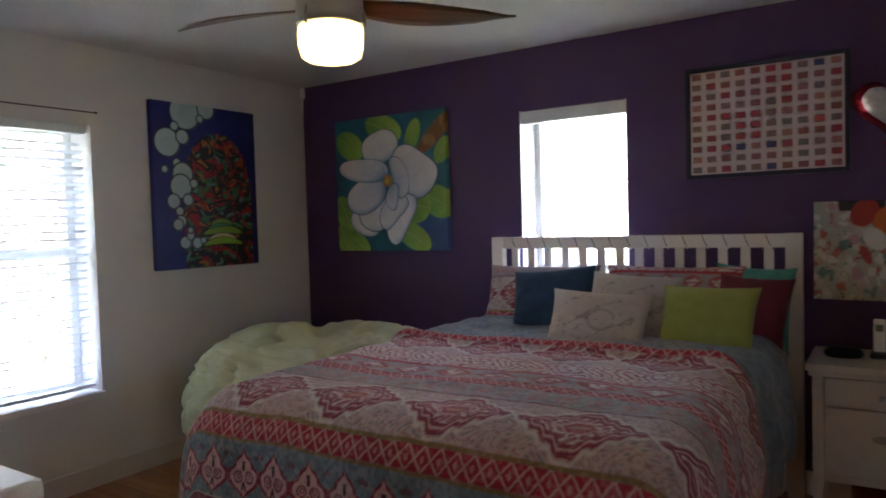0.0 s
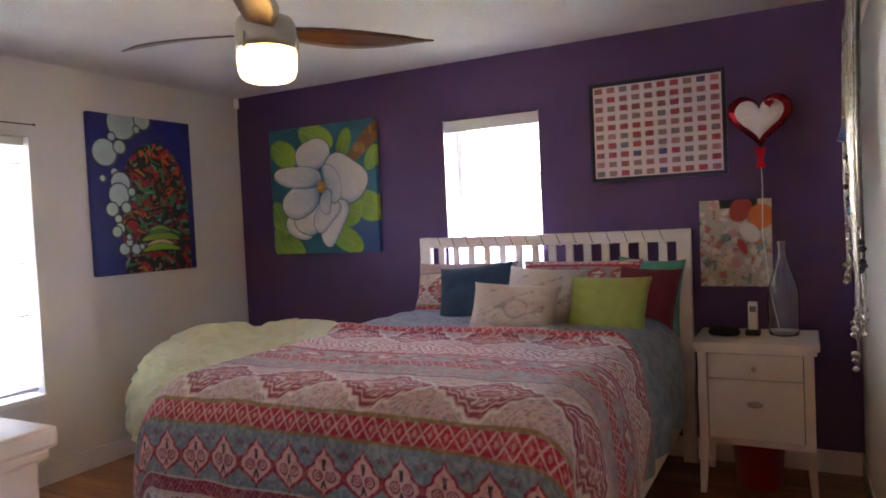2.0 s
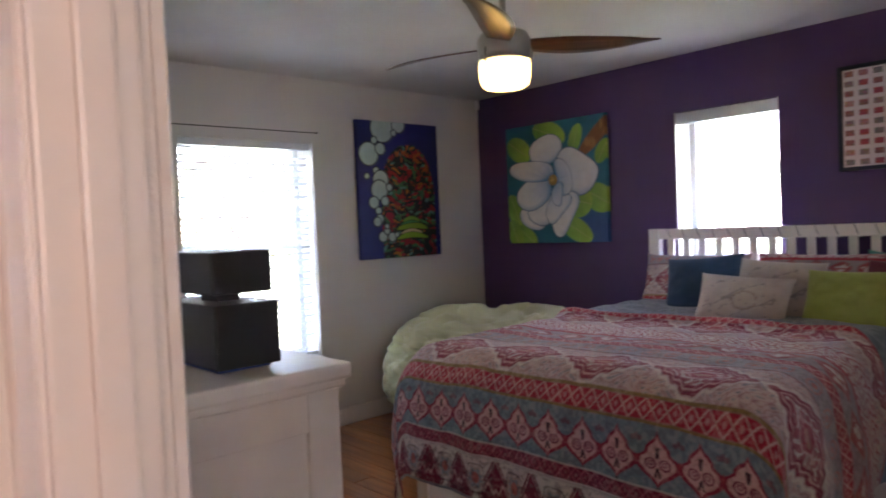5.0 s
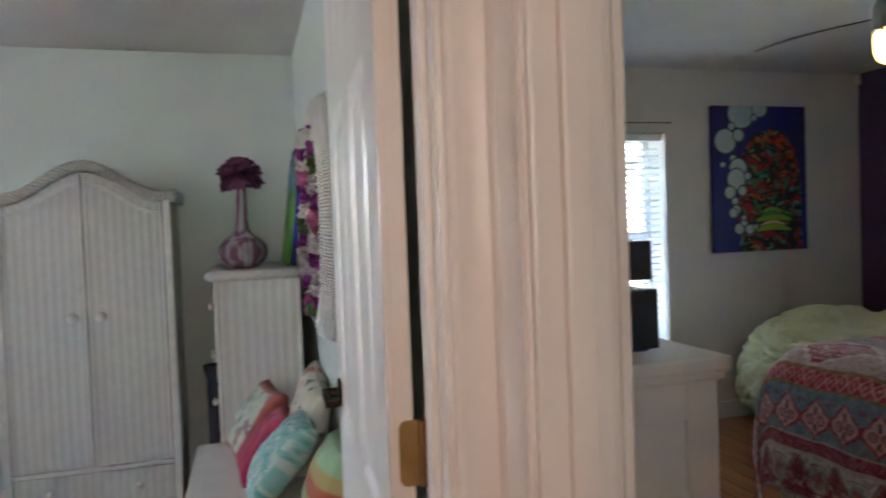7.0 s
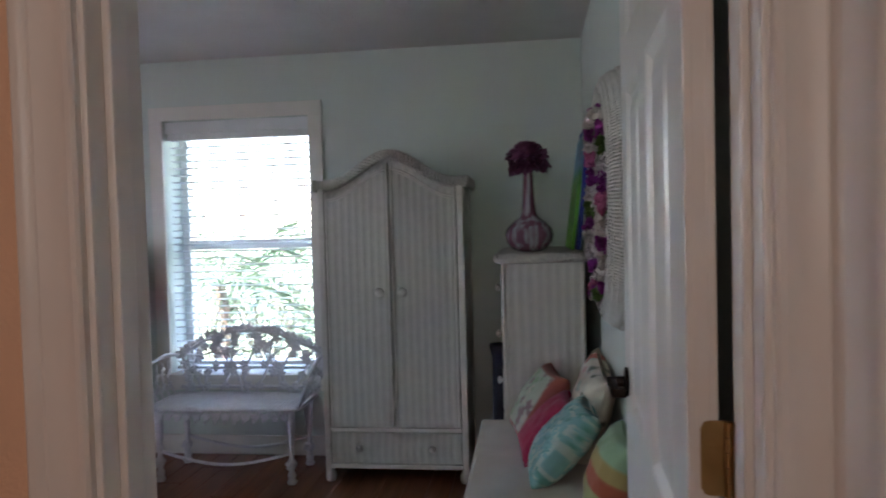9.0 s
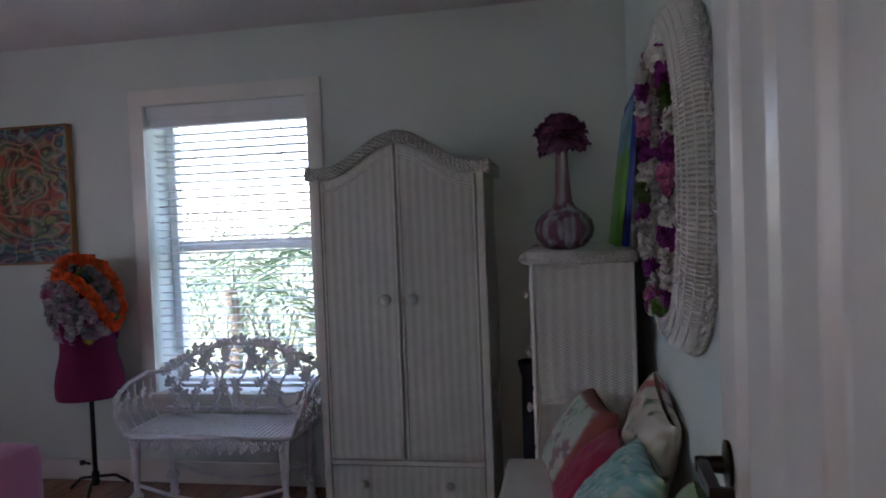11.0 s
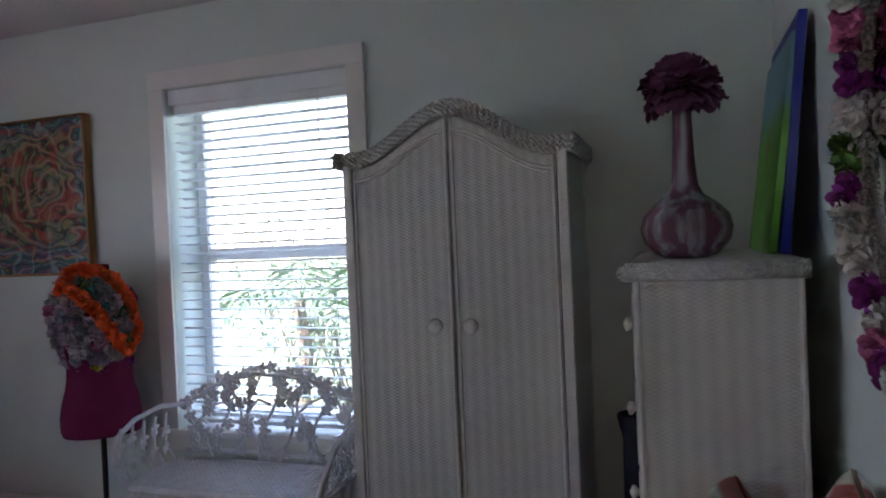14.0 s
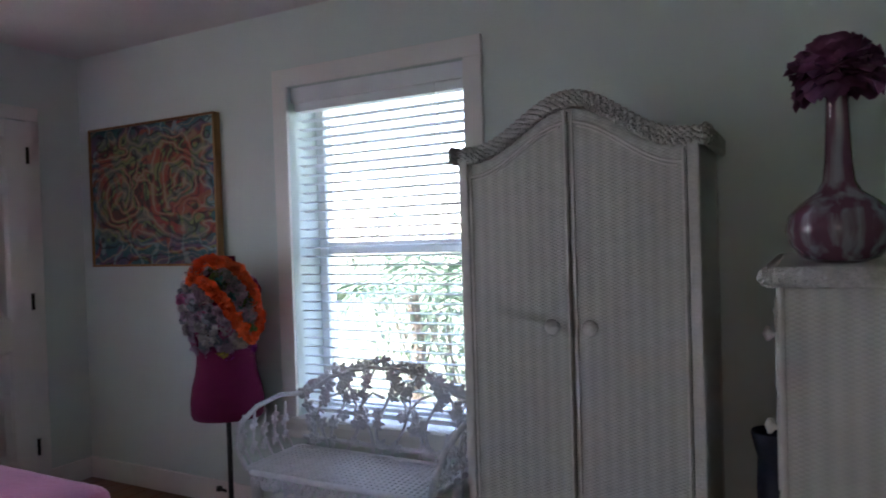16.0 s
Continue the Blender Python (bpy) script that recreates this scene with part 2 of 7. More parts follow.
# ---- structure ----
# bedroom: x -3.71..0.435, y -0.23..3.80; mint room: x -3.71..-0.48, y -4.46..-0.33; hall to the east
WX, PY, EX, MY, SY, HZ = -3.71, 3.80, 0.435, -0.33, -4.46, 2.44
W1 = (1.20, 2.14, 0.52, 2.0)
W2 = (-2.89, -1.955, 0.50, 2.075)
W3 = (-1.911, -1.246, 1.08, 2.068)
D2 = (-1.122, -0.409, 0.0, 2.04)
D1 = (-0.262, 0.42, 0.0, 2.04)
wall("wall_west_bedroom", "x", WX - 0.29, WX, -0.28, PY + 0.28, [W1], WHITE_WALL, "white painted bedroom wall with a window opening")
wall("wall_west_mint_room", "x", WX - 0.29, WX, SY - 0.15, -0.28, [W2], MINT_WALL, "pale mint painted wall with a window opening")
wall("wall_north", "y", PY, PY + 0.28, WX, EX + 0.12, [W3], PURPLE, "deep purple painted accent wall with a small window")
wall("wall_east_bedroom", "x", EX, EX + 0.12, -0.33, PY, [], WHITE_WALL, "white painted bedroom wall")
bm = bmesh.new()
box(bm, WX, D1[0] - 0.02, -0.28, -0.23, 0, HZ)
box(bm, D1[0] - 0.02, EX, -0.28, -0.23, 2.06, HZ)
tagged(part("wall_south_bedroom", bm, WHITE_WALL), "white painted bedroom wall beside the doorway", "wall", kind="structure")
tagged(bx("wall_north_mint_room", (WX, -0.48, MY, -0.28, 0, HZ), MINT_WALL), "pale mint painted wall behind the oval mirror", "wall", kind="structure")
bm = bmesh.new()
box(bm, -0.37, D1[0] - 0.02, MY, -0.28, 0, HZ)
box(bm, D1[0] - 0.02, EX, MY, -0.28, 2.06, HZ)
box(bm, EX, 1.75, MY, -0.23, 0, HZ)
tagged(part("wall_north_hall", bm, PEACH), "peach painted hall wall over the bedroom doorway", "wall", kind="structure")
bm = bmesh.new()
for p, q, z0, z1 in ((SY, D2[0] - 0.02, 0, HZ), (D2[0] - 0.02, D2[1] + 0.02, D2[3] + 0.02, HZ), (D2[1] + 0.02, -0.28, 0, HZ)):
    box(bm, -0.48, -0.425, p, q, z0, z1)
tagged(part("wall_east_mint_room", bm, MINT_WALL), "pale mint painted wall with a doorway", "wall", kind="structure")
bm = bmesh.new()
for p, q, z0, z1 in ((-2.4, D2[0] - 0.02, 0, HZ), (D2[0] - 0.02, D2[1] + 0.02, D2[3] + 0.02, HZ), (D2[1] + 0.02, -0.28, 0, HZ)):
    box(bm, -0.425, -0.37, p, q, z0, z1)
tagged(part("wall_west_hall", bm, PEACH), "peach painted hall wall with a doorway", "wall", kind="structure")
tagged(bx("wall_south_hall", (-0.37, 1.75, -2.5, -2.4, 0, HZ), PEACH), "peach painted hall wall", "wall", kind="structure")
tagged(bx("wall_east_hall", (1.75, 1.85, -2.5, -0.23, 0, HZ), PEACH), "peach painted hall end wall", "wall", kind="structure")
# assumed opening, out of view, that lets the south fill lamp in
W4 = (-1.95, -0.95, 0.85, 2.05)
wall("wall_south_mint_room", "y", SY - 0.15, SY, WX - 0.29, -0.37, [W4], MINT_WALL, "pale mint painted wall with a closet door and an added window opening")
tagged(bx("ceiling", (WX - 0.29, 1.85, SY - 0.15, PY + 0.28, HZ, HZ + 0.12), CEIL), "off-white lightly textured painted ceiling", "ceiling", kind="structure")


def floor(name, x0, x1, y0, y1, material, label, along="x"):
    base = bx(name, (x0, x1, y0, y1, -0.08, -0.012), SUBFLOOR)
    tagged(base, label, "floor", kind="structure")
    return base


floor_a = floor("floor_bedroom", WX, EX, MY, PY, FLOOR_A, "orange-brown wood laminate plank floor")
floor_b = floor("floor_mint_room", WX, -0.37, SY, MY, FLOOR_B, "dark reddish wood laminate plank floor")
floor_c = floor("floor_hall", -0.37, 1.75, -2.4, MY, FLOOR_A, "orange-brown wood laminate hall floor")


def baseboard(name, dims, label="white painted baseboard"):
    bm = bmesh.new()
    x0, x1, y0, y1 = dims
    box(bm, x0, x1, y0, y1, 0, 0.12, bevel=0.004)
    return tagged(part(name, bm, TRIM), label, "baseboard", kind="structure")


baseboard("baseboard_west_bedroom", (WX, WX + 0.014, -0.21, PY))
baseboard("baseboard_north", (WX + 0.014, EX - 0.014, PY - 0.014, PY))
baseboard("baseboard_east_bedroom", (EX - 0.014, EX, -0.2, PY))
baseboard("baseboard_south_bedroom", (WX + 0.014, D1[0] - 0.1, -0.23, -0.216))
baseboard("baseboard_west_mint", (WX, WX + 0.014, SY, MY))
baseboard("baseboard_south_mint", (WX + 0.014, -0.5, SY, SY + 0.014))
baseboard("baseboard_north_mint", (WX + 0.014, -0.5, MY - 0.014, MY))
baseboard("baseboard_hall", (-0.37, -0.356, -2.4, D2[0] - 0.1))

# outdoors: one sheet of ground and a bright hazy distance
GRASS = mat("dry_lawn", (0.12, 0.15, 0.09), 0.9, vary=0.35, scale=3, bump=0.2, bscale=40)
tagged(bx("ground", (-60, 40, -60, 60, -0.35, -0.3), GRASS), "dry green lawn around the house", "ground", kind="structure")

# ---- windows ----


def window(name, axis, face, out, a, b, z0, z1, label, rail=None):
    """A vinyl window set deep in its opening; axis is the wall's, face the inner wall face, out the outward sign."""
    w = thing(name, label, "window", kind="structure")

    def bar(nm, p, q, zz0, zz1, d0, d1, m=VINYL, par=w, bev=0.004):
        lo, hi = sorted((face + out * d0, face + out * d1))
        dims = (lo, hi, p, q, zz0, zz1) if axis == "x" else (p, q, lo, hi, zz0, zz1)
        return bx(nm, dims, m, par, bev)
    f = 0.045
    bar("frame_stile", a, a + f, z0, z1, 0.2, 0.27)
    bar("frame_stile", b - f, b, z0, z1, 0.2, 0.27)
    bar("frame_head", a + f, b - f, z1 - f, z1, 0.2, 0.27)
    bar("frame_foot", a + f, b - f, z0, z0 + f, 0.2, 0.27)
    if rail:
        bar("meeting_rail", a + f, b - f, rail - 0.03, rail + 0.03, 0.205, 0.265)
        zs = [(z0 + f, rail - 0.03), (rail + 0.03, z1 - f)]
    else:
        zs = [(z0 + f, z1 - f)]
    for p, q in zs:
        g = bar("pane", a + f, b - f, p, q, 0.232, 0.238, PANE, w, 0)
        g.visible_shadow = False
    return w


def blind(name, a, b, z0, z1, x, pitch, tilt, label):
    """A slatted blind across y from a to b."""
    t = thing(name, label, "window blind")
    bx("head_rail", (x - 0.03, x + 0.03, a, b, z1 - 0.045, z1), SLAT, t, 0.003)
    bx("bottom_rail", (x - 0.026, x + 0.026, a + 0.005, b - 0.005, z0 + 0.003, z0 + 0.022), SLAT, t, 0.004)
    bm = bmesh.new()
    w = 0.025
    top = [(-w, -0.001), (-w * 0.5, 0.0022), (0, 0.0034), (w * 0.5, 0.0022), (w, -0.001)]
    low = [(p, q - 0.0024) for p, q in reversed(top)]
    prism(bm, top + low, "y", a + 0.006 - (a + b) / 2, b - 0.006 - (a + b) / 2)
    first = part("slat", bm, SLAT, t)
    z = z0 + 0.05
    k = 0
    rnd = random.Random(5)
    while z < z1 - 0.06:
        o = first if k == 0 else bpy.data.objects.new("slat", first.data)
        if k:
            scene.collection.objects.link(o)
            o.parent = t
        o.matrix_basis = pose(x, (a + b) / 2, z, 0, tilt + rnd.uniform(-2, 2), 0)
        z += pitch
        k += 1
    for y in (a + 0.13, (a + b) / 2, b - 0.13):
        bm = bmesh.new()
        for dx in (-0.026, 0.026):
            tube(bm, [(x + dx, y, z0 + 0.01), (x + dx, y, z1 - 0.03)], 0.0011, 5)
        part("ladder_cord", bm, SLAT, t)
    return t


window("window_1", "x", WX, -1, W1[0], W1[1], W1[2], W1[3], "white vinyl single-hung window in a deep reveal", 1.30)
window("window_2", "x", WX, -1, W2[0], W2[1], W2[2], W2[3], "white vinyl single-hung window with white casing", 1.30)
window("window_3", "y", PY, 1, W3[0], W3[1], W3[2], W3[3], "small white vinyl window behind the headboard")
blind("window_blind", W1[0] + 0.01, W1[1] - 0.01, W1[2] + 0.02, W1[3] - 0.003, WX - 0.06, 0.0435, -16, "white slatted blind, lowered with its slats open, in the bedroom window")
blind("window_blind", W2[0] + 0.01, W2[1] - 0.01, W2[2] + 0.02, W2[3] - 0.07, WX - 0.06, 0.0435, -7, "white slatted blind, lowered with its slats open, behind the garden bench")
tagged(bx("blind_valance", (WX - 0.035, WX - 0.012, W2[0] + 0.004, W2[1] - 0.004, W2[3] - 0.075, W2[3] - 0.004), SLAT, None, 0.003), "white flat valance over the slatted blind", "valance")
bm = bmesh.new()
tube(bm, [(WX - 0.03, W2[1] - 0.16, 2.0), (WX - 0.03, W2[1] - 0.16, 1.75)], 0.003, 6)
tagged(part("blind_wand", bm, SLAT), "thin white tilt wand hanging from the blind", "wand")
# rolled-up shade in the small window
sh = thing("roller_shade", "white roller shade rolled up at the window head", "roller shade")
bx("cassette", (W3[0] + 0.004, W3[1] - 0.004, PY + 0.012, PY + 0.07, W3[3] - 0.078, W3[3] - 0.003), SLAT, sh, 0.006)
# white boards lining the small window's reveal
ln = thing("window_lining", "white boards lining the small window reveal", "lining", kind="structure")
bx("side_lining", (W3[0], W3[0] + 0.006, PY + 0.001, PY + 0.2, W3[2], W3[3]), TRIM, ln)
bx("side_lining", (W3[1] - 0.006, W3[1], PY + 0.001, PY + 0.2, W3[2], W3[3]), TRIM, ln)
bx("sill_board", (W3[0] + 0.006, W3[1] - 0.006, PY - 0.012, PY + 0.2, W3[2], W3[2] + 0.012), TRIM, ln)
# assumed window, never in view, added to go with the fill lamp
window("assumed_window", "y", SY, -1, W4[0], W4[1], W4[2], W4[3], "white vinyl window added out of view in the south wall", 1.45).location = (0, 0.12, 0)
# sills and casing
tagged(bx("window_sill_1", (WX - 0.2, WX + 0.02, W1[0] - 0.012, W1[1] + 0.012, W1[2] - 0.03, W1[2] + 0.002), TRIM, None, 0.005), "white painted window sill", "sill", kind="structure")
tagged(bx("window_sill_2", (WX - 0.2, WX + 0.035, W2[0] - 0.1, W2[1] + 0.1, W2[2] - 0.03, W2[2] + 0.002), TRIM, None, 0.005), "white painted window sill", "sill", kind="structure")
cs = thing("window_casing", "white painted casing boards around the window", "casing", kind="structure")
cw = 0.085
bx("side_board", (WX, WX + 0.018, W2[0] - cw, W2[0], W2[2] + 0.002, W2[3]), TRIM, cs, 0.004)
bx("side_board", (WX, WX + 0.018, W2[1], W2[1] + cw, W2[2] + 0.002, W2[3]), TRIM, cs, 0.004)
bx("head_board", (WX, WX + 0.018, W2[0] - cw, W2[1] + cw, W2[3], W2[3] + cw), TRIM, cs, 0.004)
bx("apron", (WX, WX + 0.016, W2[0] - cw, W2[1] + cw, W2[2] - 0.10, W2[2] - 0.03), TRIM, cs, 0.004)
bm = bmesh.new()
tube(bm, [(WX + 0.012, 1.15, 2.066), (WX + 0.012, 2.17, 2.068)], 0.0035, 6)
cr = part("curtain_wire", bm, DARK_METAL)
tagged(cr, "thin dark curtain wire with a hook over the window", "curtain wire")
bm = bmesh.new()
lathe(bm, [(0.0, -0.007), (0.007, -0.005), (0.009, 0), (0.007, 0.005), (0, 0.007)], 10)
bmesh.ops.translate(bm, vec=(WX + 0.014, 2.17, 2.068), verts=bm.verts)
part("hook", bm, DARK_METAL, cr)

# ---- doorways ----


def casing_profile(flip=1):
    """The section of a moulded casing: distance from the opening, thickness."""
    return [(0, 0), (0, 0.011), (0.004, 0.0145), (0.010, 0.0150), (0.016, 0.0125), (0.024, 0.0120), (0.036, 0.0135), (0.047, 0.0165), (0.051, 0.0155), (0.056, 0.019), (0.062, 0.021), (0.068, 0.0205), (0.073, 0.016), (0.074, 0)]


def casing_x(bm, face, sign, y, away, z0, z1):
    """Upright moulding on a wall face at x=face."""
    prism(bm, [(face + sign * d, y + away * s) for s, d in casing_profile()], "z", z0, z1)


fr = thing("door_1", "white moulded frame of the mint room doorway", "door frame", kind="structure")
for sgn, face in ((1, -0.37), (-1, -0.48)):
    for y, aw in ((D2[0] - 0.008, -1), (D2[1] + 0.008, 1)):
        bm = bmesh.new()
        casing_x(bm, face, sgn, y, aw, 0, 2.05)
        auto(part("casing", bm, TRIM, fr), 25)
    lo, hi = sorted((face, face + sgn * 0.016))
    bx("head_casing", (lo, hi, D2[0] - 0.08, D2[1] + 0.08, 2.05, 2.12), TRIM, fr, 0.004)
for y0, y1 in ((D2[0] - 0.018, D2[0]), (D2[1], D2[1] + 0.018)):
    bx("jamb", (-0.481, -0.369, y0, y1, 0, 2.04), TRIM, fr, 0.004)
bx("head_jamb", (-0.481, -0.369, D2[0] - 0.018, D2[1] + 0.018, 2.04, 2.058), TRIM, fr)
bx("stop", (-0.435, -0.40, D2[0], D2[0] + 0.011, 0, 2.04), TRIM, fr, 0.003)
bx("stop", (-0.435, -0.40, D2[1] - 0.011, D2[1], 0, 2.04), TRIM, fr, 0.003)

fr = thing("door_2", "white frame of the purple bedroom doorway", "door frame", kind="structure")
bx("jamb", (D1[0] - 0.02, D1[0], -0.338, -0.245, 0, 2.04), TRIM, fr, 0.005)
bm = bmesh.new()
prism(bm, [(D1[0] - 0.012 - s * 1.28, MY - d) for s, d in casing_profile()], "z", 0, 2.05)
auto(part("casing", bm, TRIM, fr), 25)
bx("jamb", (EX - 0.012, EX + 0.0, -0.345, -0.222, 0, 2.04), TRIM, fr, 0.002)
bx("head_jamb", (D1[0] - 0.02, EX, -0.335, -0.225, 2.04, 2.06), TRIM, fr)
bx("stop", (D1[0], D1[0] + 0.012, -0.305, -0.27, 0, 2.04), TRIM, fr, 0.005)
bm = bmesh.new()
prism(bm, [(D1[0] - 0.012 - s, -0.23 + d) for s, d in casing_profile()], "z", 0, 2.05)
auto(part("casing", bm, TRIM, fr), 25)
bx("head_casing", (D1[0] - 0.085, EX - 0.002, -0.23, -0.214, 2.05, 2.12), TRIM, fr, 0.004)


def panel_door(name, w, hgt, label, rows, th=0.035):
    """A moulded six-panel leaf: x from 0 to w, y from -th to 0, z up; both faces panelled."""
    d = thing(name, label, "door")
    bx("leaf", (0, w, -th + 0.011, -0.011, 0, hgt), TRIM, d)
    st = 0.1 * w / 0.7
    xs = [(0, st), (w / 2 - st / 2, w / 2 + st / 2), (w - st, w)]
    bm = bmesh.new()
    for side in (0, 1):
        y0, y1 = ((-th, -th + 0.0115), (-0.0115, 0))[side]
        for a, b in xs:
            box(bm, a, b, y0, y1, 0, hgt, 0.002)
        zc = 0
        cuts = []
        for p, q in rows:
            cuts.append((zc, p))
            zc = q
        cuts.append((zc, hgt))
        for p, q in cuts:
            for (a, b) in ((xs[0][1], xs[1][0]), (xs[1][1], xs[2][0])):
                box(bm, a, b, y0, y1, p, q, 0.002)
    part("stiles_and_rails", bm, TRIM, d)
    for side in (0, 1):
        for p, q in rows:
            for (a, b) in ((xs[0][1], xs[1][0]), (xs[1][1], xs[2][0])):
                bm = bmesh.new()
                m = 0.022
                y = (-th + 0.0105, -0.0105)[side]
                s = (-1, 1)[side]
                prev = None
                for ins, dep in ((0.0, 0.0098), (0.005, 0.0085), (0.017, 0.0), (0.023, 0.0), (m + 0.034, 0.0075), (m + 0.038, 0.008)):
                    ring = [bm.verts.new((xx, y + s * dep, zz)) for xx, zz in ((a + ins, p + ins), (b - ins, p + ins), (b - ins, q - ins), (a + ins, q - ins))]
                    if prev:
                        for k in range(4):
                            bm.faces.new((prev[k], prev[(k + 1) % 4], ring[(k + 1) % 4], ring[k]))
                    prev = ring
                bm.faces.new(prev)
                part("panel", bm, TRIM, d)
    return d


ROWS6 = [(0.20, 0.80), (0.96, 1.65), (1.76, 1.93)]
leaf = panel_door("panel_door", 0.80, 2.02, "white six-panel door standing open against the mint wall", ROWS6)
for s in (-1, 1):
    bm = bmesh.new()
    y = -0.0175 + s * 0.0175
    rz = pose(0.74, y, 1.015, -90 * s, 0, 0)
    lathe(bm, [(0.0, 0), (0.032, 0.001), (0.033, 0.006), (0.012, 0.010), (0.010, 0.045), (0, 0.046)], 20)
    bmesh.ops.transform(bm, matrix=rz, verts=bm.verts)
    box(bm, 0.635, 0.752, y + s * 0.036 - 0.008, y + s * 0.036 + 0.008, 1.006, 1.024, 0.004)
    box(bm, 0.627, 0.64, y + s * 0.02 - 0.006, y + s * 0.036 + 0.008, 1.006, 1.024, 0.003)
    part("lever_handle", bm, DARK_METAL, leaf, "black lever handle")
for z in (0.25, 1.094, 1.85):
    hg = bmesh.new()
    q = [(-0.043, z - 0.044), (-0.024, z - 0.044), (-0.018, z - 0.042), (-0.014, z - 0.035), (-0.014, z + 0.035), (-0.018, z + 0.042), (-0.024, z + 0.044), (-0.043, z + 0.044)]
    prism(hg, q, "x", -0.003, 0.001)
    box(hg, -0.040, -0.004, -0.0495, -0.0475, z - 0.044, z + 0.044, 0.0006)
    for k in range(5):
        lathe(hg, [(0.0, -0.0088), (0.0055, -0.0085), (0.0055, 0.0085), (0, 0.0088)], 12, (-0.006, -0.045, z + (k - 2) * 0.0178))
    part("hinge", hg, BRASS, leaf, "brass hinge with rounded corners")
leaf.matrix_basis = pose(-0.484, -0.459, 0.008, 0, 0, 177.6)

# ---- painted surfaces ----


def sstep(a, b, x):
    t = np.clip((x - a) / (b - a), 0, 1)
    return t * t * (3 - 2 * t)


def over(img, mask, colour):
    img += mask[..., None] * (np.array(colour) - img)


def vnoise(u, v, seed=0, octaves=3):
    """Smooth value noise on arrays."""
    out, amp = np.zeros_like(u), 1.0
    for o in range(octaves):
        iu, iv = np.floor(u).astype(int), np.floor(v).astype(int)
        fu, fv = u - iu, v - iv
        fu, fv = fu * fu * (3 - 2 * fu), fv * fv * (3 - 2 * fv)

        def hsh(a, b):
            q = np.sin(a * 127.1 + b * 311.7 + seed * 74.7 + o * 13.1) * 43758.5453
            return q - np.floor(q)
        out += amp * ((hsh(iu, iv) * (1 - fu) + hsh(iu + 1, iv) * fu) * (1 - fv) + (hsh(iu, iv + 1) * (1 - fu) + hsh(iu + 1, iv + 1) * fu) * fv)
        u, v, amp = u * 2.03 + 5.1, v * 2.03 + 1.7, amp * 0.5
    return out / (2 - 0.5 ** (octaves - 1))


def grid_mesh(name, P, colours, material, parent=None, close=None, label=""):
    """A sheet from an array of points (rows, columns, 3) with a colour at each point. close: thickness behind it."""
    r, c = P.shape[:2]
    verts = P.reshape(-1, 3)
    i = np.arange(r * c).reshape(r, c)
    q = np.stack([i[:-1, :-1], i[:-1, 1:], i[1:, 1:], i[1:, :-1]], -1).reshape(-1, 4)
    faces = q.tolist()
    cols = np.concatenate([colours.reshape(-1, 3), np.ones((r * c, 1))], 1)
    if close is not None:
        edge = np.concatenate([i[0, :], i[1:, -1], i[-1, -2::-1], i[-2:0:-1, 0]])
        back = verts[edge] + np.array(close)
        k0 = len(verts)
        verts = np.concatenate([verts, back])
        cols = np.concatenate([cols, cols[edge]])
        n = len(edge)
        for k in range(n):
            faces.append([int(edge[k]), k0 + k, k0 + (k + 1) % n, int(edge[(k + 1) % n])])
        faces.append([k0 + k for k in range(n)])
    me = bpy.data.meshes.new(name)
    me.from_pydata([tuple(p) for p in verts], [], faces)
    me.polygons.foreach_set("use_smooth", [len(f) == 4 for f in faces])
    a = me.color_attributes.new("print", "FLOAT_COLOR", "POINT")
    a.data.foreach_set("color", cols.astype(np.float32).ravel())
    me.materials.append(material)
    me.update()
    ob = new(name, me)
    if parent:
        ob.parent = parent
    if label:
        ob["label"] = label
    return ob


PAINTED = mat("acrylic_on_canvas", (0.5, 0.5, 0.5), 0.5, vary=0.05, scale=20, bump=0.03, bscale=260, attr="print")
PRINTED = mat("printed_cotton", (0.5, 0.5, 0.5), 0.9, vary=0.06, scale=14, bump=0.03, bscale=420, sheen=0.15, attr="print")


def canvas(name, w, hgt, paint, res, depth, label, category="painting"):
    """A painted canvas: x across, z up, face towards -y, back on y = 0."""
    nu, nv = int(w / res) + 1, int(hgt / res) + 1
    u, v = np.meshgrid(np.linspace(0, 1, nu), np.linspace(0, 1, nv))
    P = np.stack([u * w - w / 2, np.full_like(u, -depth), v * hgt], -1)
    ob = grid_mesh(name, P, paint(u, v, w, hgt), PAINTED, None, (0, depth - 0.002, 0))
    return tagged(ob, label, category)


def disc(u, v, cx, cy, r, e=0.006, ax=1.0, rot=0.0):
    du, dv = u - cx, v - cy
    c, s = math.cos(rot), math.sin(rot)
    d = np.hypot((du * c + dv * s) / ax, -du * s + dv * c)
    return 1 - sstep(r - e, r + e, d)


def petal(u, v, x0, y0, x1, y1, wide, e=0.008):
    """A pointed leaf shape between two points."""
    dx, dy = x1 - x0, y1 - y0
    L = math.hypot(dx, dy)
    s = ((u - x0) * dx + (v - y0) * dy) / L / L
    d = ((u - x0) * -dy + (v - y0) * dx) / L
    half = wide * np.sqrt(np.clip(s, 0, 1)) * np.sqrt(np.clip(1 - s, 0, 1)) * 2
    return (1 - sstep(half - e, half + e, np.abs(d))) * (s > 0) * (s < 1), d, s


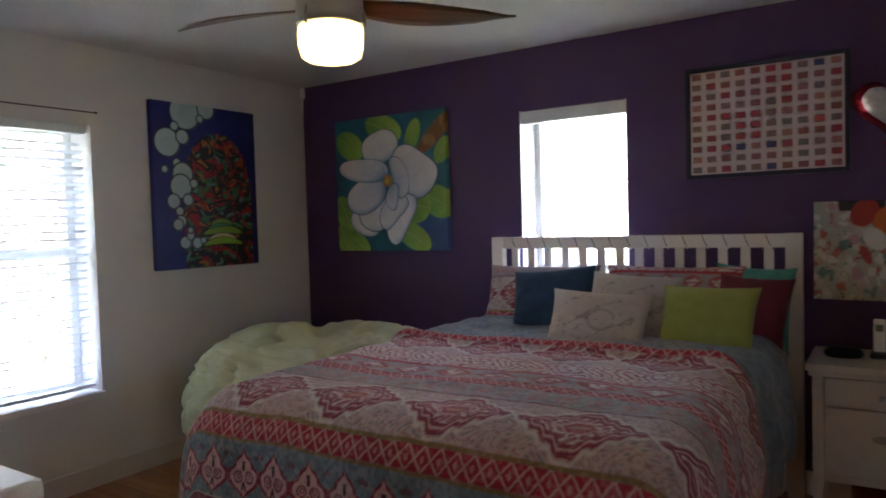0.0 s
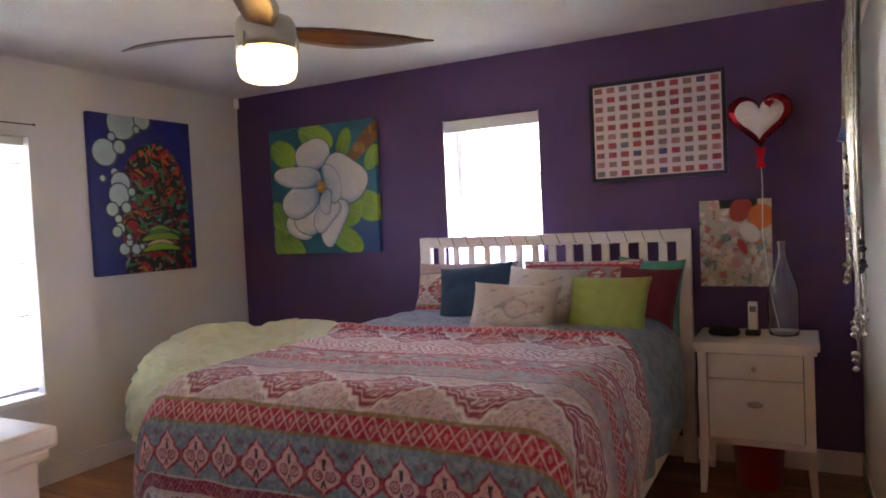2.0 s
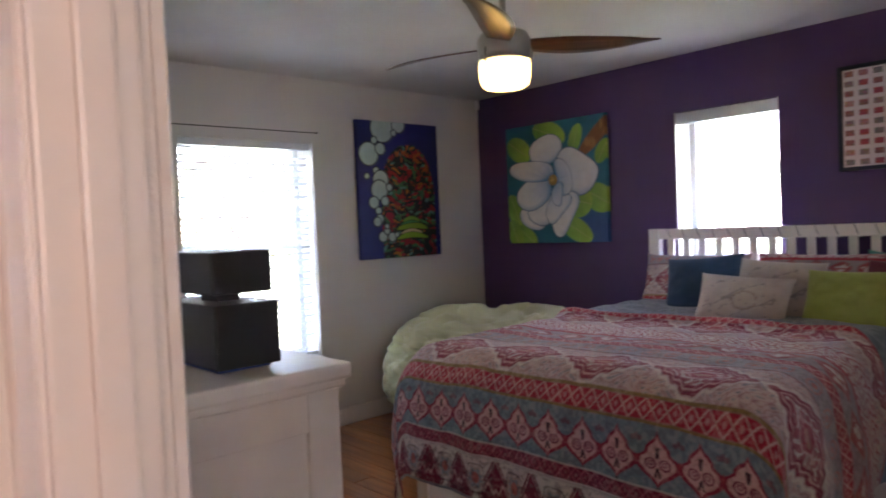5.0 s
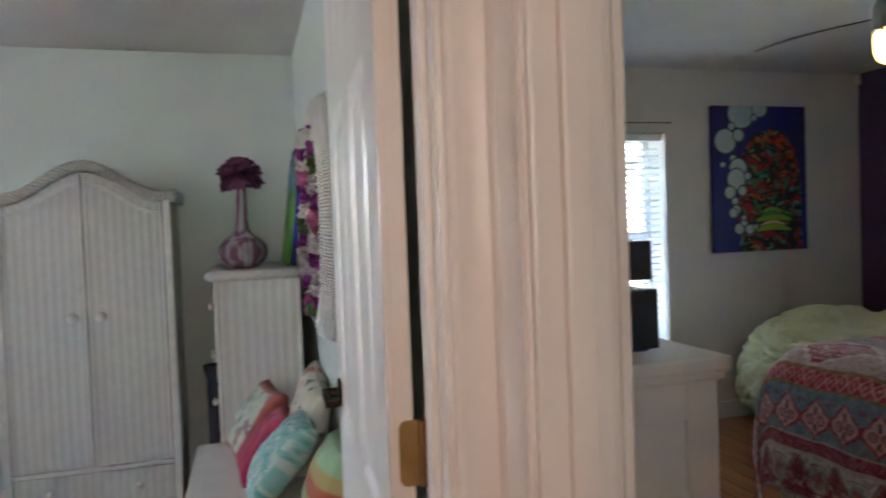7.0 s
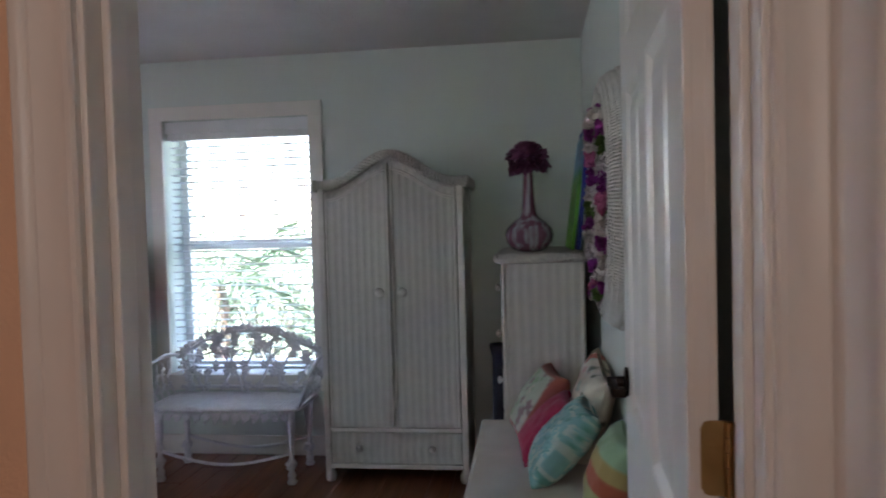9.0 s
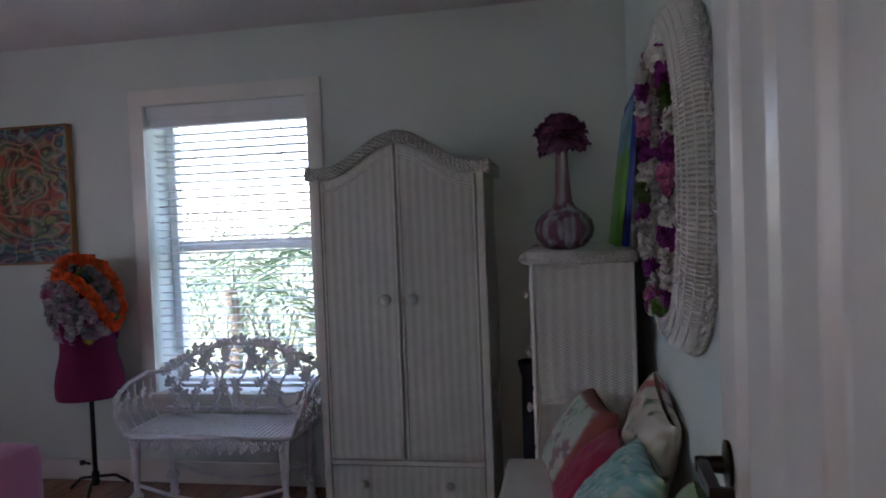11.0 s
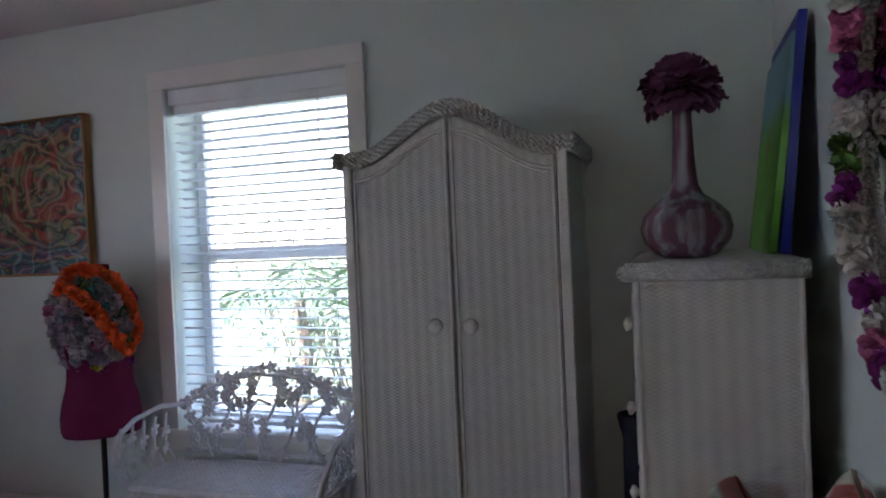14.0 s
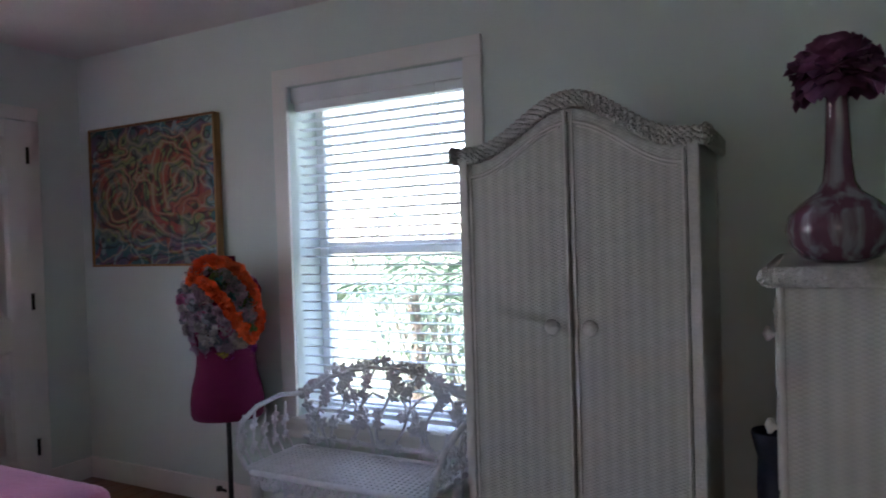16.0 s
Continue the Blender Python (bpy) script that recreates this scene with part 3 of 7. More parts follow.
def paint_magnolia(u, v, w, hgt):
    img = np.zeros(u.shape + (3,)) + np.array((0.01, 0.16, 0.22))
    nz = vnoise(u * 5, v * 5, 3)
    img *= (0.7 + 0.6 * nz)[..., None]
    over(img, sstep(0.45, 0.1, v) * sstep(0.4, 0.65, vnoise(u * 3, v * 3, 8)), (0.015, 0.08, 0.26))
    for x0, y0, x1, y1, wd in ((0.02, 0.88, 0.26, 0.72, 0.10), (0.30, 0.97, 0.62, 0.84, 0.10), (0.68, 0.72, 0.76, 0.95, 0.06), (0.02, 0.42, 0.16, 0.1, 0.09),
                               (0.80, 0.42, 1.05, 0.28, 0.11), (0.92, 0.62, 1.02, 0.8, 0.06), (0.55, 0.2, 0.85, 0.02, 0.09), (0.62, 0.36, 0.86, 0.3, 0.13), (0.1, 0.14, 0.3, -0.02, 0.07), (0.02, 0.2, 0.12, -0.05, 0.08)):
        m, d, s = petal(u, v, x0, y0, x1, y1, wd)
        g = np.stack([0.14 + 0.16 * s + 0.3 * d, 0.34 + 0.18 * s, 0.06 + 0 * s], -1)
        img += m[..., None] * (np.clip(g, 0, 1) * (0.75 + 0.5 * vnoise(u * 9, v * 9, 5))[..., None] - img)
        over(img, m * (1 - sstep(0.0, 0.008, np.abs(d))) * 0.6, (0.4, 0.5, 0.15))
    m, d, s = petal(u, v, 0.74, 0.68, 1.12, 1.02, 0.06)
    over(img, m, (0.22, 0.085, 0.02))
    over(img, m * sstep(0.4, 0.7, vnoise(u * 30, v * 14, 2)), (0.36, 0.17, 0.05))
    for cx, cy, r, ax, rot in ((0.42, 0.765, 0.125, 1.35, 0.1), (0.27, 0.215, 0.095, 1.5, -0.45), (0.37, 0.32, 0.15, 1.15, 0.9), (0.29, 0.43, 0.135, 1.42, 0.3), (0.27, 0.61, 0.088, 2.7, -0.16), (0.715, 0.575, 0.168, 1.25, -0.35),
                               (0.60, 0.24, 0.10, 2.0, 1.15), (0.53, 0.29, 0.085, 1.8, 0.75), (0.59, 0.54, 0.075, 2.1, -1.25), (0.535, 0.40, 0.055, 1.8, 1.4)):
        c, s = math.cos(rot), math.sin(rot)
        p, q = ((u - cx) * c + (v - cy) * s) / ax / r, (-(u - cx) * s + (v - cy) * c) / r
        q = q + 0.12 * np.sin(p * 2.4 + cx * 9)
        d = (np.abs(p) ** 2.4 + np.abs(q) ** 2.4) ** (1 / 2.4) * (1 + 0.04 * np.cos(3 * np.arctan2(q, p) + cx * 20))
        over(img, 1 - sstep(0.99, 1.04, d), (0.05, 0.11, 0.19))
        m = 1 - sstep(0.95, 0.99, d)
        away = np.hypot(u - 0.49, v - 0.51)
        lit = np.clip(1.0 - 1.0 * np.exp(-away * 6.5) - 0.5 * sstep(0.62, 1.0, d) * sstep(0.2, -0.7, q), 0, 1)
        img += m[..., None] * (np.stack([0.12 + 0.66 * lit, 0.28 + 0.45 * lit, 0.46 + 0.22 * lit], -1) - img)
        streak = sstep(0.55, 0.8, vnoise(np.arctan2(v - 0.51, u - 0.49) * 9, away * 3, 12, 2))
        over(img, m * streak * 0.25 * sstep(0.35, 0.1, away), (0.10, 0.22, 0.40))
    over(img, disc(u, v, 0.49, 0.52, 0.045), (0.42, 0.24, 0.06))
    over(img, disc(u, v, 0.49, 0.525, 0.03) * sstep(0.45, 0.6, vnoise(u * 60, v * 60, 4)), (0.7, 0.45, 0.12))
    return img


def paint_bubbles(u, v, w, hgt):
    img = np.zeros(u.shape + (3,)) + np.array((0.012, 0.015, 0.18))
    img *= (0.7 + 0.5 * vnoise(u * 6, v * 6, 1))[..., None]
    over(img, sstep(0.55, 0.0, v) * sstep(0.4, 0.0, u) * 0.6, (0.03, 0.06, 0.22))
    # dark domed mass built of short curved strokes
    x, y = (u - 0.60) / 0.34, (v - 0.40) / 0.44
    top = np.where(y > 0, np.abs(x) ** 2.4 + np.abs(y) ** 2.2, np.abs(x) ** 6)
    body = 1 - sstep(0.93, 1.03, top + 0.12 * (vnoise(u * 12, v * 12, 7) - 0.5))
    body *= 1 - sstep(0.0, 0.06, np.abs(x) - 1.0 - 0.15 * vnoise(v * 9, v * 3, 2))
    over(img, body, (0.010, 0.012, 0.014))
    warp = vnoise(u * 5, v * 5, 11, 3)
    warp2 = vnoise(u * 6, v * 6, 15, 3)
    for k, (fu, fv, col, th, seed) in enumerate(((6, 44, (0.36, 0.02, 0.02), 0.63, 21), (8, 40, (0.04, 0.17, 0.07), 0.66, 22), (9, 38, (0.34, 0.01, 0.03), 0.66, 23), (7, 44, (0.48, 0.16, 0.02), 0.75, 24), (8, 40, (0.10, 0.28, 0.24), 0.74, 25))):
        nz = vnoise(u * fu * 2.2 + warp * 3, v * fv * 0.9 + warp2 * 5, seed, 2)
        over(img, body * sstep(th, th + 0.03, nz), col)
    over(img, body * sstep(0.45, 0.8, v) * sstep(0.69, 0.72, vnoise(u * 20 + warp * 4, v * 22, 31, 2)), (0.50, 0.12, 0.02))
    for cx, cy, rx, ry, col in ((0.63, 0.235, 0.21, 0.026, (0.20, 0.36, 0.03)), (0.63, 0.165, 0.21, 0.024, (0.22, 0.42, 0.03)), (0.62, 0.2, 0.15, 0.012, (0.6, 0.5, 0.3)), (0.66, 0.27, 0.20, 0.015, (0.05, 0.28, 0.10)), (0.62, 0.29, 0.12, 0.015, (0.16, 0.36, 0.05))):
        d = np.hypot((u - cx) / rx, (v - cy + 0.03 * ((u - cx) / rx) ** 2) / ry)
        over(img, body * (1 - sstep(1.0, 1.35, d)), (0.01, 0.01, 0.01))
        over(img, body * (1 - sstep(0.85, 1.0, d)), col)
    spots = [(0.30, 0.95, 0.13), (0.50, 0.985, 0.075), (0.13, 0.76, 0.105), (0.27, 0.80, 0.052), (0.20, 0.86, 0.03), (0.21, 0.64, 0.03), (0.26, 0.575, 0.085), (0.24, 0.50, 0.09), (0.17, 0.41, 0.052),
             (0.30, 0.42, 0.04), (0.22, 0.35, 0.03), (0.23, 0.29, 0.04), (0.20, 0.27, 0.04), (0.26, 0.16, 0.045), (0.37, 0.155, 0.04), (0.31, 0.20, 0.028), (0.10, 0.60, 0.022), (0.36, 0.52, 0.03), (0.44, 0.92, 0.026), (0.31, 0.235, 0.02), (0.43, 0.17, 0.02)]
    asp = hgt / w
    for cx, cy, r in spots:
        over(img, disc(u, v * asp, cx, cy * asp, r + 0.012), (0.008, 0.01, 0.03))
        over(img, disc(u, v * asp, cx, cy * asp, r), (0.46, 0.60, 0.58))
        over(img, disc(u, v * asp, cx + r * 0.25, cy * asp - r * 0.2, r * 0.75, 0.03) * 0.35, (0.30, 0.48, 0.46))
    return img


def paint_collage(u, v, w, hgt):
    rnd = random.Random(12)
    img = np.zeros(u.shape + (3,)) + np.array((0.42, 0.38, 0.31))
    pal = [(0.5, 0.46, 0.38), (0.58, 0.54, 0.46), (0.40, 0.36, 0.30), (0.50, 0.40, 0.38), (0.36, 0.42, 0.36), (0.55, 0.50, 0.40), (0.45, 0.12, 0.08), (0.12, 0.22, 0.20), (0.48, 0.25, 0.28), (0.62, 0.58, 0.52)]
    for k in range(170):
        cx, cy, a, b, r = rnd.random(), rnd.random(), rnd.uniform(0.02, 0.08), rnd.uniform(0.015, 0.06), rnd.uniform(0, 3.1)
        c, s = math.cos(r), math.sin(r)
        du, dv = u - cx, (v - cy) * 1.25
        m = (1 - sstep(a - 0.006, a + 0.006, np.abs(du * c + dv * s))) * (1 - sstep(b - 0.006, b + 0.006, np.abs(-du * s + dv * c)))
        over(img, m * 0.9, pal[rnd.randrange(len(pal))])
    for k in range(70):
        over(img, disc(u, v * 1.25, rnd.random(), rnd.random() * 1.25, rnd.uniform(0.005, 0.016), 0.006), rnd.choice([(0.4, 0.05, 0.05), (0.05, 0.06, 0.08), (0.08, 0.2, 0.14), (0.6, 0.3, 0.1)]))
    over(img, disc(u, v, 0.55, 1.0, 0.33, 0.01, 0.8) * (v > 0.9), (0.02, 0.02, 0.02))
    over(img, disc(u, v, 0.58, 0.88, 0.13, 0.01, 1.3, 0.5), (0.42, 0.03, 0.02))
    over(img, disc(u, v, 0.86, 0.80, 0.14, 0.01, 1.25), (0.62, 0.13, 0.02))
    over(img, disc(u, v, 0.70, 0.62, 0.10, 0.01, 1.5, -0.5), (0.62, 0.58, 0.54))
    over(img, disc(u, v, 0.60, 0.46, 0.05, 0.01, 2.2, -1.0), (0.40, 0.05, 0.04))
    return img


def paint_swirl(u, v, w, hgt):
    a = vnoise(u * 5, v * 5, 41, 3)
    b = vnoise(u * 5, v * 5, 47, 3)
    x, y = u + 0.35 * (a - 0.5), v + 0.35 * (b - 0.5)
    rad = np.hypot(np.abs(x - 0.5) - 0.24, (y - 0.52) * 0.9)
    f = np.sin(rad * 70 + a * 22 + np.arctan2(y - 0.52, np.abs(x - 0.5) - 0.24) * 2)
    g = np.sin(x * 44 + b * 30)
    img = np.zeros(u.shape + (3,)) + np.array((0.10, 0.04, 0.03))
    over(img, sstep(-0.2, 0.2, f), (0.27, 0.06, 0.04))
    over(img, sstep(0.45, 0.7, f), (0.30, 0.17, 0.10))
    over(img, sstep(0.52, 0.60, vnoise(u * 9, v * 9, 57, 2)) * 0.7, (0.13, 0.19, 0.15))
    over(img, sstep(0.1, 0.35, g) * sstep(0.1, -0.2, f) * 0.85, (0.10, 0.20, 0.09))
    over(img, sstep(0.5, 0.8, g) * 0.5, (0.30, 0.28, 0.10))
    over(img, sstep(0.55, 0.65, vnoise(u * 10 + a * 4, v * 8, 52, 2)) * 0.7, (0.38, 0.05, 0.03))
    edge = np.maximum(sstep(0.28, 0.1, v), np.maximum(sstep(0.86, 0.97, v), sstep(0.1, 0.02, np.minimum(u, 1 - u))))
    over(img, edge * sstep(-0.4, 0.2, np.sin(y * 40 + a * 12)) * 0.9, (0.02, 0.12, 0.15))
    over(img, edge * sstep(0.5, 0.8, np.sin(y * 40 + a * 12 + 2)) * 0.8, (0.12, 0.08, 0.16))
    over(img, edge * sstep(0.8, 0.95, np.sin(x * 40 + b * 12 + 2)) * 0.8, (0.24, 0.34, 0.34))
    over(img, sstep(0.9, 0.98, f) * 0.6, (0.42, 0.32, 0.24))
    over(img, sstep(-0.9, -0.98, f) * 0.8, (0.01, 0.012, 0.015))
    return img


c1 = canvas("canvas_painting", 0.94, 0.925, paint_magnolia, 0.0045, 0.038, "canvas painting of a large white magnolia with green leaves on teal")
c1.matrix_basis = pose(-2.893, PY - 0.002, 1.222, 0, 0, 0)
c2 = canvas("canvas_painting", 0.785, 1.02, paint_bubbles, 0.004, 0.038, "canvas painting with a dark red-green mass and pale bubbles")
c2.matrix_basis = pose(WX + 0.002, 2.882, 1.165, 0, 0, 90)
c3 = canvas("canvas_collage", 0.36, 0.47, paint_collage, 0.004, 0.03, "unframed paper collage in cream, orange and red on the purple wall", "collage")
c3.matrix_basis = pose(-0.148, PY - 0.002, 0.98, 0, 0.5, 0)

# framed sheet of small photos
NAVY = mat("navy_frame_paint", (0.012, 0.016, 0.045), 0.4)
MATBOARD = mat("pale_pink_mat_board", (0.70, 0.58, 0.60), 0.7, vary=0.03)
CARD = bpy.data.materials.new("photo_card_print")
CARD.use_nodes = True
cn, cl = CARD.node_tree.nodes, CARD.node_tree.links
oi, ramp = cn.new("ShaderNodeObjectInfo"), cn.new("ShaderNodeValToRGB")
ramp.color_ramp.interpolation = "CONSTANT"
for k, (p, col) in enumerate(((0.0, (0.42, 0.06, 0.08)), (0.2, (0.30, 0.10, 0.10)), (0.38, (0.28, 0.17, 0.16)), (0.55, (0.36, 0.13, 0.15)), (0.72, (0.20, 0.16, 0.17)), (0.86, (0.46, 0.20, 0.18)), (0.965, (0.07, 0.08, 0.2)))):
    e = ramp.color_ramp.elements[0] if k == 0 else ramp.color_ramp.elements.new(p)
    e.position, e.color = p, (*col, 1)
ctc, cnz, cmix = cn.new("ShaderNodeTexCoord"), cn.new("ShaderNodeTexNoise"), cn.new("ShaderNodeMix")
cmix.data_type, cmix.blend_type = "RGBA", "OVERLAY"
cnz.inputs["Scale"].default_value = 55
coff = cn.new("ShaderNodeVectorMath")
cl.new(ctc.outputs["Object"], coff.inputs[0])
cl.new(oi.outputs["Location"], coff.inputs[1])
cl.new(coff.outputs[0], cnz.inputs["Vector"])
cl.new(oi.outputs["Random"], ramp.inputs[0])
cmix.inputs[0].default_value = 0.85
cl.new(ramp.outputs[0], cmix.inputs[6])
cl.new(cnz.outputs["Color"], cmix.inputs[7])
cl.new(cmix.outputs[2], cn["Principled BSDF"].inputs["Base Color"])
cn["Principled BSDF"].inputs["Roughness"].default_value = 0.35
pf = thing("photo_frame", "navy framed sheet with rows of small reddish photos", "picture frame", (-0.545, PY, 1.593))
fw, fh, ft = 0.75, 0.575, 0.022
bx("mat_board", (-fw / 2 + 0.004, fw / 2 - 0.004, -0.016, -0.003, 0.004, fh - 0.004), MATBOARD, pf)
for d in ((-fw / 2, -fw / 2 + ft, -0.03, -0.002, 0, fh), (fw / 2 - ft, fw / 2, -0.03, -0.002, 0, fh), (-fw / 2 + ft, fw / 2 - ft, -0.03, -0.002, 0, ft), (-fw / 2 + ft, fw / 2 - ft, -0.03, -0.002, fh - ft, fh)):
    bx("frame_bar", d, NAVY, pf, 0.003)
bm = bmesh.new()
box(bm, -0.0225, 0.0225, -0.001, 0.001, -0.0155, 0.0155)
card = part("photo_card", bm, CARD, pf)
for r in range(10):
    for c in range(10):
        o = card if r + c == 0 else bpy.data.objects.new("photo_card", card.data)
        if r + c:
            scene.collection.objects.link(o)
            o.parent = pf
        o.location = (-fw / 2 + 0.056 + c * (fw - 0.112) / 9, -0.0175, 0.046 + r * (fh - 0.092) / 9)

# ---- bed ----
BX, BY0, BY1 = -1.22, 1.52, 3.68
bed = thing("bed", "white slatted wooden bed with a box base", "bed", (BX, BY1, 0))
hb = 0.8515
for s in (-1, 1):
    bx("post", (s * hb - 0.0375 - s * 0.0375, s * hb + 0.0375 - s * 0.0375, 0.02, 0.075, 0, 1.305), FURN, bed, 0.006)
bx("top_rail", (-hb + 0.07, hb - 0.07, 0.026, 0.069, 1.235, 1.303), FURN, bed, 0.006)
bx("bottom_rail", (-hb + 0.07, hb - 0.07, 0.03, 0.065, 0.62, 0.70), FURN, bed, 0.005)
bm = bmesh.new()
box(bm, -0.0225, 0.0225, 0.038, 0.058, 0.70, 1.235, 0.003)
sl = part("slat", bm, FURN, bed)
NS = 14
for k in range(NS):
    o = sl if k == 0 else bpy.data.objects.new("slat", sl.data)
    if k:
        scene.collection.objects.link(o)
        o.parent = bed
    o.location = (-hb + 0.07 + (k + 0.5 + 0.25) * (2 * hb - 0.14) / (NS + 0.5), 0, 0)
for s in (-1, 1):
    bx("side_rail", (s * 0.78 - 0.015, s * 0.78 + 0.015, BY0 - BY1 + 0.06, 0.02, 0.22, 0.44), FURN, bed, 0.005)
    bx("foot_post", (s * 0.755 - 0.035, s * 0.755 + 0.035, BY0 - BY1 + 0.0, BY0 - BY1 + 0.06, 0, 0.46), FURN, bed, 0.005)
bx("foot_board", (-0.72, 0.72, BY0 - BY1 + 0.01, BY0 - BY1 + 0.04, 0.10, 0.45), FURN, bed, 0.005)
MATT = mat("white_mattress_ticking", (0.7, 0.69, 0.66), 0.9, vary=0.03)
tagged(bx("mattress", (BX - 0.755, BX + 0.755, BY0 + 0.06, BY1 - 0.0, 0.44, 0.80), MATT, None, 0.05), "thick white mattress under the quilt", "mattress")
WIRE = mat("green_light_wire", (0.05, 0.06, 0.045), 0.5)
bm = bmesh.new()
pts = []
for k in range(15 * 14 + 1):
    a = 2 * math.pi * k / 14
    pts.append((BX - hb + 0.1 + k / (15 * 14) * (2 * hb - 0.2), BY1 + 0.047 + 0.028 * math.cos(a), 1.269 + 0.042 * math.sin(a)))
tube(bm, pts, 0.0022, 5)
fl = tagged(part("fairy_light_string", bm, WIRE), "thin dark fairy light wire wound round the headboard rail", "fairy lights")
BULB = mat("clear_fairy_bulb", (0.8, 0.8, 0.75), 0.1)
for k in range(15):
    bm = bmesh.new()
    lathe(bm, [(0.0, -0.008), (0.004, -0.006), (0.005, 0), (0.003, 0.008), (0, 0.011)], 8, (pts[k * 14 + 9][0], pts[k * 14 + 9][1] - 0.005, pts[k * 14 + 9][2]))
    part("bulb", bm, BULB, fl)

# quilt print: s runs from the foot hem (0) to the pillow end, u across
CR, MAR, BLU, PNK, RED, GLD, GRY, DRK = (0.62, 0.55, 0.52), (0.20, 0.010, 0.040), (0.16, 0.24, 0.29), (0.56, 0.34, 0.34), (0.42, 0.015, 0.04), (0.26, 0.17, 0.06), (0.26, 0.28, 0.31), (0.06, 0.02, 0.035)


def heart(x, y):
    """Below 0 inside an upright ogee heart, pointed above and below, of height about 1."""
    w = np.interp(y, [-0.55, -0.46, -0.38, -0.27, -0.15, -0.04, 0.05, 0.11, 0.16, 0.24, 0.33, 0.40, 0.46, 0.55],
                  [0.0, 0.04, 0.13, 0.29, 0.41, 0.43, 0.39, 0.29, 0.235, 0.22, 0.15, 0.07, 0.03, 0.0])
    return np.where(np.abs(y) > 0.55, 1.0, np.abs(x) - w)


def quilt_print(s, u):
    s, u = s / 0.87, u / 0.87
    s = np.where(s < 1.60, s, np.where(s < 1.84, s - 0.994, s - 0.24))
    img = np.zeros(s.shape + (3,)) + np.array(GRY)
    e = 0.0035

    def band(a, b):
        return sstep(a - e, a + e, s) * (1 - sstep(b - e, b + e, s))
    fine = vnoise(u * 60, s * 60, 2, 2)

    def motifs(a, b, per, ground, dark, mid):
        """A row of large lotus medallions on a scalloped ground."""
        m = band(a, b)
        y = (s - a) / (b - a)
        x = ((u / per) % 1.0 - 0.5)
        over(img, m, ground)
        x2 = ((u / per + 0.5) % 1.0 - 0.5)
        onion = np.abs(x2) * 2 - 0.9 * (1 - np.abs(y * 1.02 - 0.15) ** 1.1)
        over(img, m * (1 - sstep(-0.02, 0.02, onion)), dark)
        over(img, m * (1 - sstep(0.01, 0.03, np.abs(onion + 0.12))), CR)
        over(img, m * (1 - sstep(0.03, 0.06, np.abs(np.sin((np.abs(x2) * 26)) * 0.1 + y - 0.35))), PNK)
        r = np.hypot(x * 1.5, (y - 0.5))
        a2 = np.arctan2(y - 0.5, x)
        over(img, m * (1 - sstep(0.30, 0.33, r + 0.05 * np.cos(a2 * 8))), mid)
        over(img, m * (1 - sstep(0.22, 0.24, r + 0.05 * np.cos(a2 * 8))), GRY)
        over(img, m * (1 - sstep(0.13, 0.15, r)), (0.42, 0.12, 0.10))
        over(img, m * (1 - sstep(0.015, 0.03, np.abs(r - 0.37 - 0.03 * np.cos(a2 * 6)))) * 0.7, DRK)
        over(img, m * sstep(0.60, 0.64, fine) * 0.45, DRK)

    def diamonds(a, b, per, ground, line, dots):
        m = band(a, b)
        y = (s - a) / (b - a) - 0.5
        x = np.abs((u / per) % 1.0 - 0.5)
        over(img, m, ground)
        over(img, m * (1 - sstep(0.05, 0.09, np.abs(np.abs(y) * 1.0 + x - 0.5) * 1.0)), line)
        over(img, m * (1 - sstep(0.10, 0.14, np.hypot((x - 0.0) * 1, y * 0.9))) * dots, PNK)

    motifs(0.012, 0.20, 0.21, CR, MAR, (0.45, 0.36, 0.33))
    over(img, band(0.20, 0.217), CR)
    over(img, band(0.206, 0.211), (0.35, 0.3, 0.3))
    diamonds(0.217, 0.275, 0.045, MAR, (0.42, 0.10, 0.14), 0.25)
    over(img, band(0.275, 0.281), CR)
    # heart row on grey blue
    m = band(0.281, 0.50)
    over(img, m, BLU)
    over(img, m * sstep(0.50, 0.56, vnoise(u * 46, s * 46, 6, 2)) * 0.5, (0.15, 0.19, 0.24))
    per = 0.157
    x, y = ((u / per) % 1.0 - 0.5) * per / 0.155, (s - 0.383) / 0.155
    h = heart(x, y)
    over(img, m * (1 - sstep(-0.01, 0.01, heart(x / 1.28, y / 1.18))), (0.28, 0.015, 0.05))
    over(img, m * (1 - sstep(-0.01, 0.01, h)), (0.62, 0.36, 0.36))
    curl = np.abs(np.hypot(np.abs(x) - 0.17, y + 0.08) - 0.12)
    over(img, m * (1 - sstep(0.014, 0.03, curl)) * (h < -0.03), (0.22, 0.03, 0.07))
    curl2 = np.abs(np.hypot(np.abs(x) - 0.16, y + 0.07) - 0.05)
    over(img, m * (1 - sstep(0.012, 0.028, curl2)) * (h < -0.03) * 0.8, (0.22, 0.03, 0.07))
    stem = np.minimum(np.abs(np.abs(x) - 0.10 * (y - 0.0)) + 10 * (y < 0.06) + 10 * (y > 0.3), np.abs(np.abs(x) - 0.28 * (-0.18 - y)) + 10 * (y > -0.18) + 10 * (y < -0.4))
    over(img, m * (1 - sstep(0.02, 0.035, stem)), DRK)
    xs = np.abs(((u / per + 0.5) % 1.0 - 0.5)) * per / 0.155
    over(img, m * (1 - sstep(0.05, 0.07, np.abs(xs) + np.abs(y) * 0.6)), (0.34, 0.04, 0.06))
    leaf3 = np.minimum(np.hypot(xs * 1.4 - 0.0, (y - 0.46) * 0.8), np.hypot(xs - 0.08, (y - 0.42)))
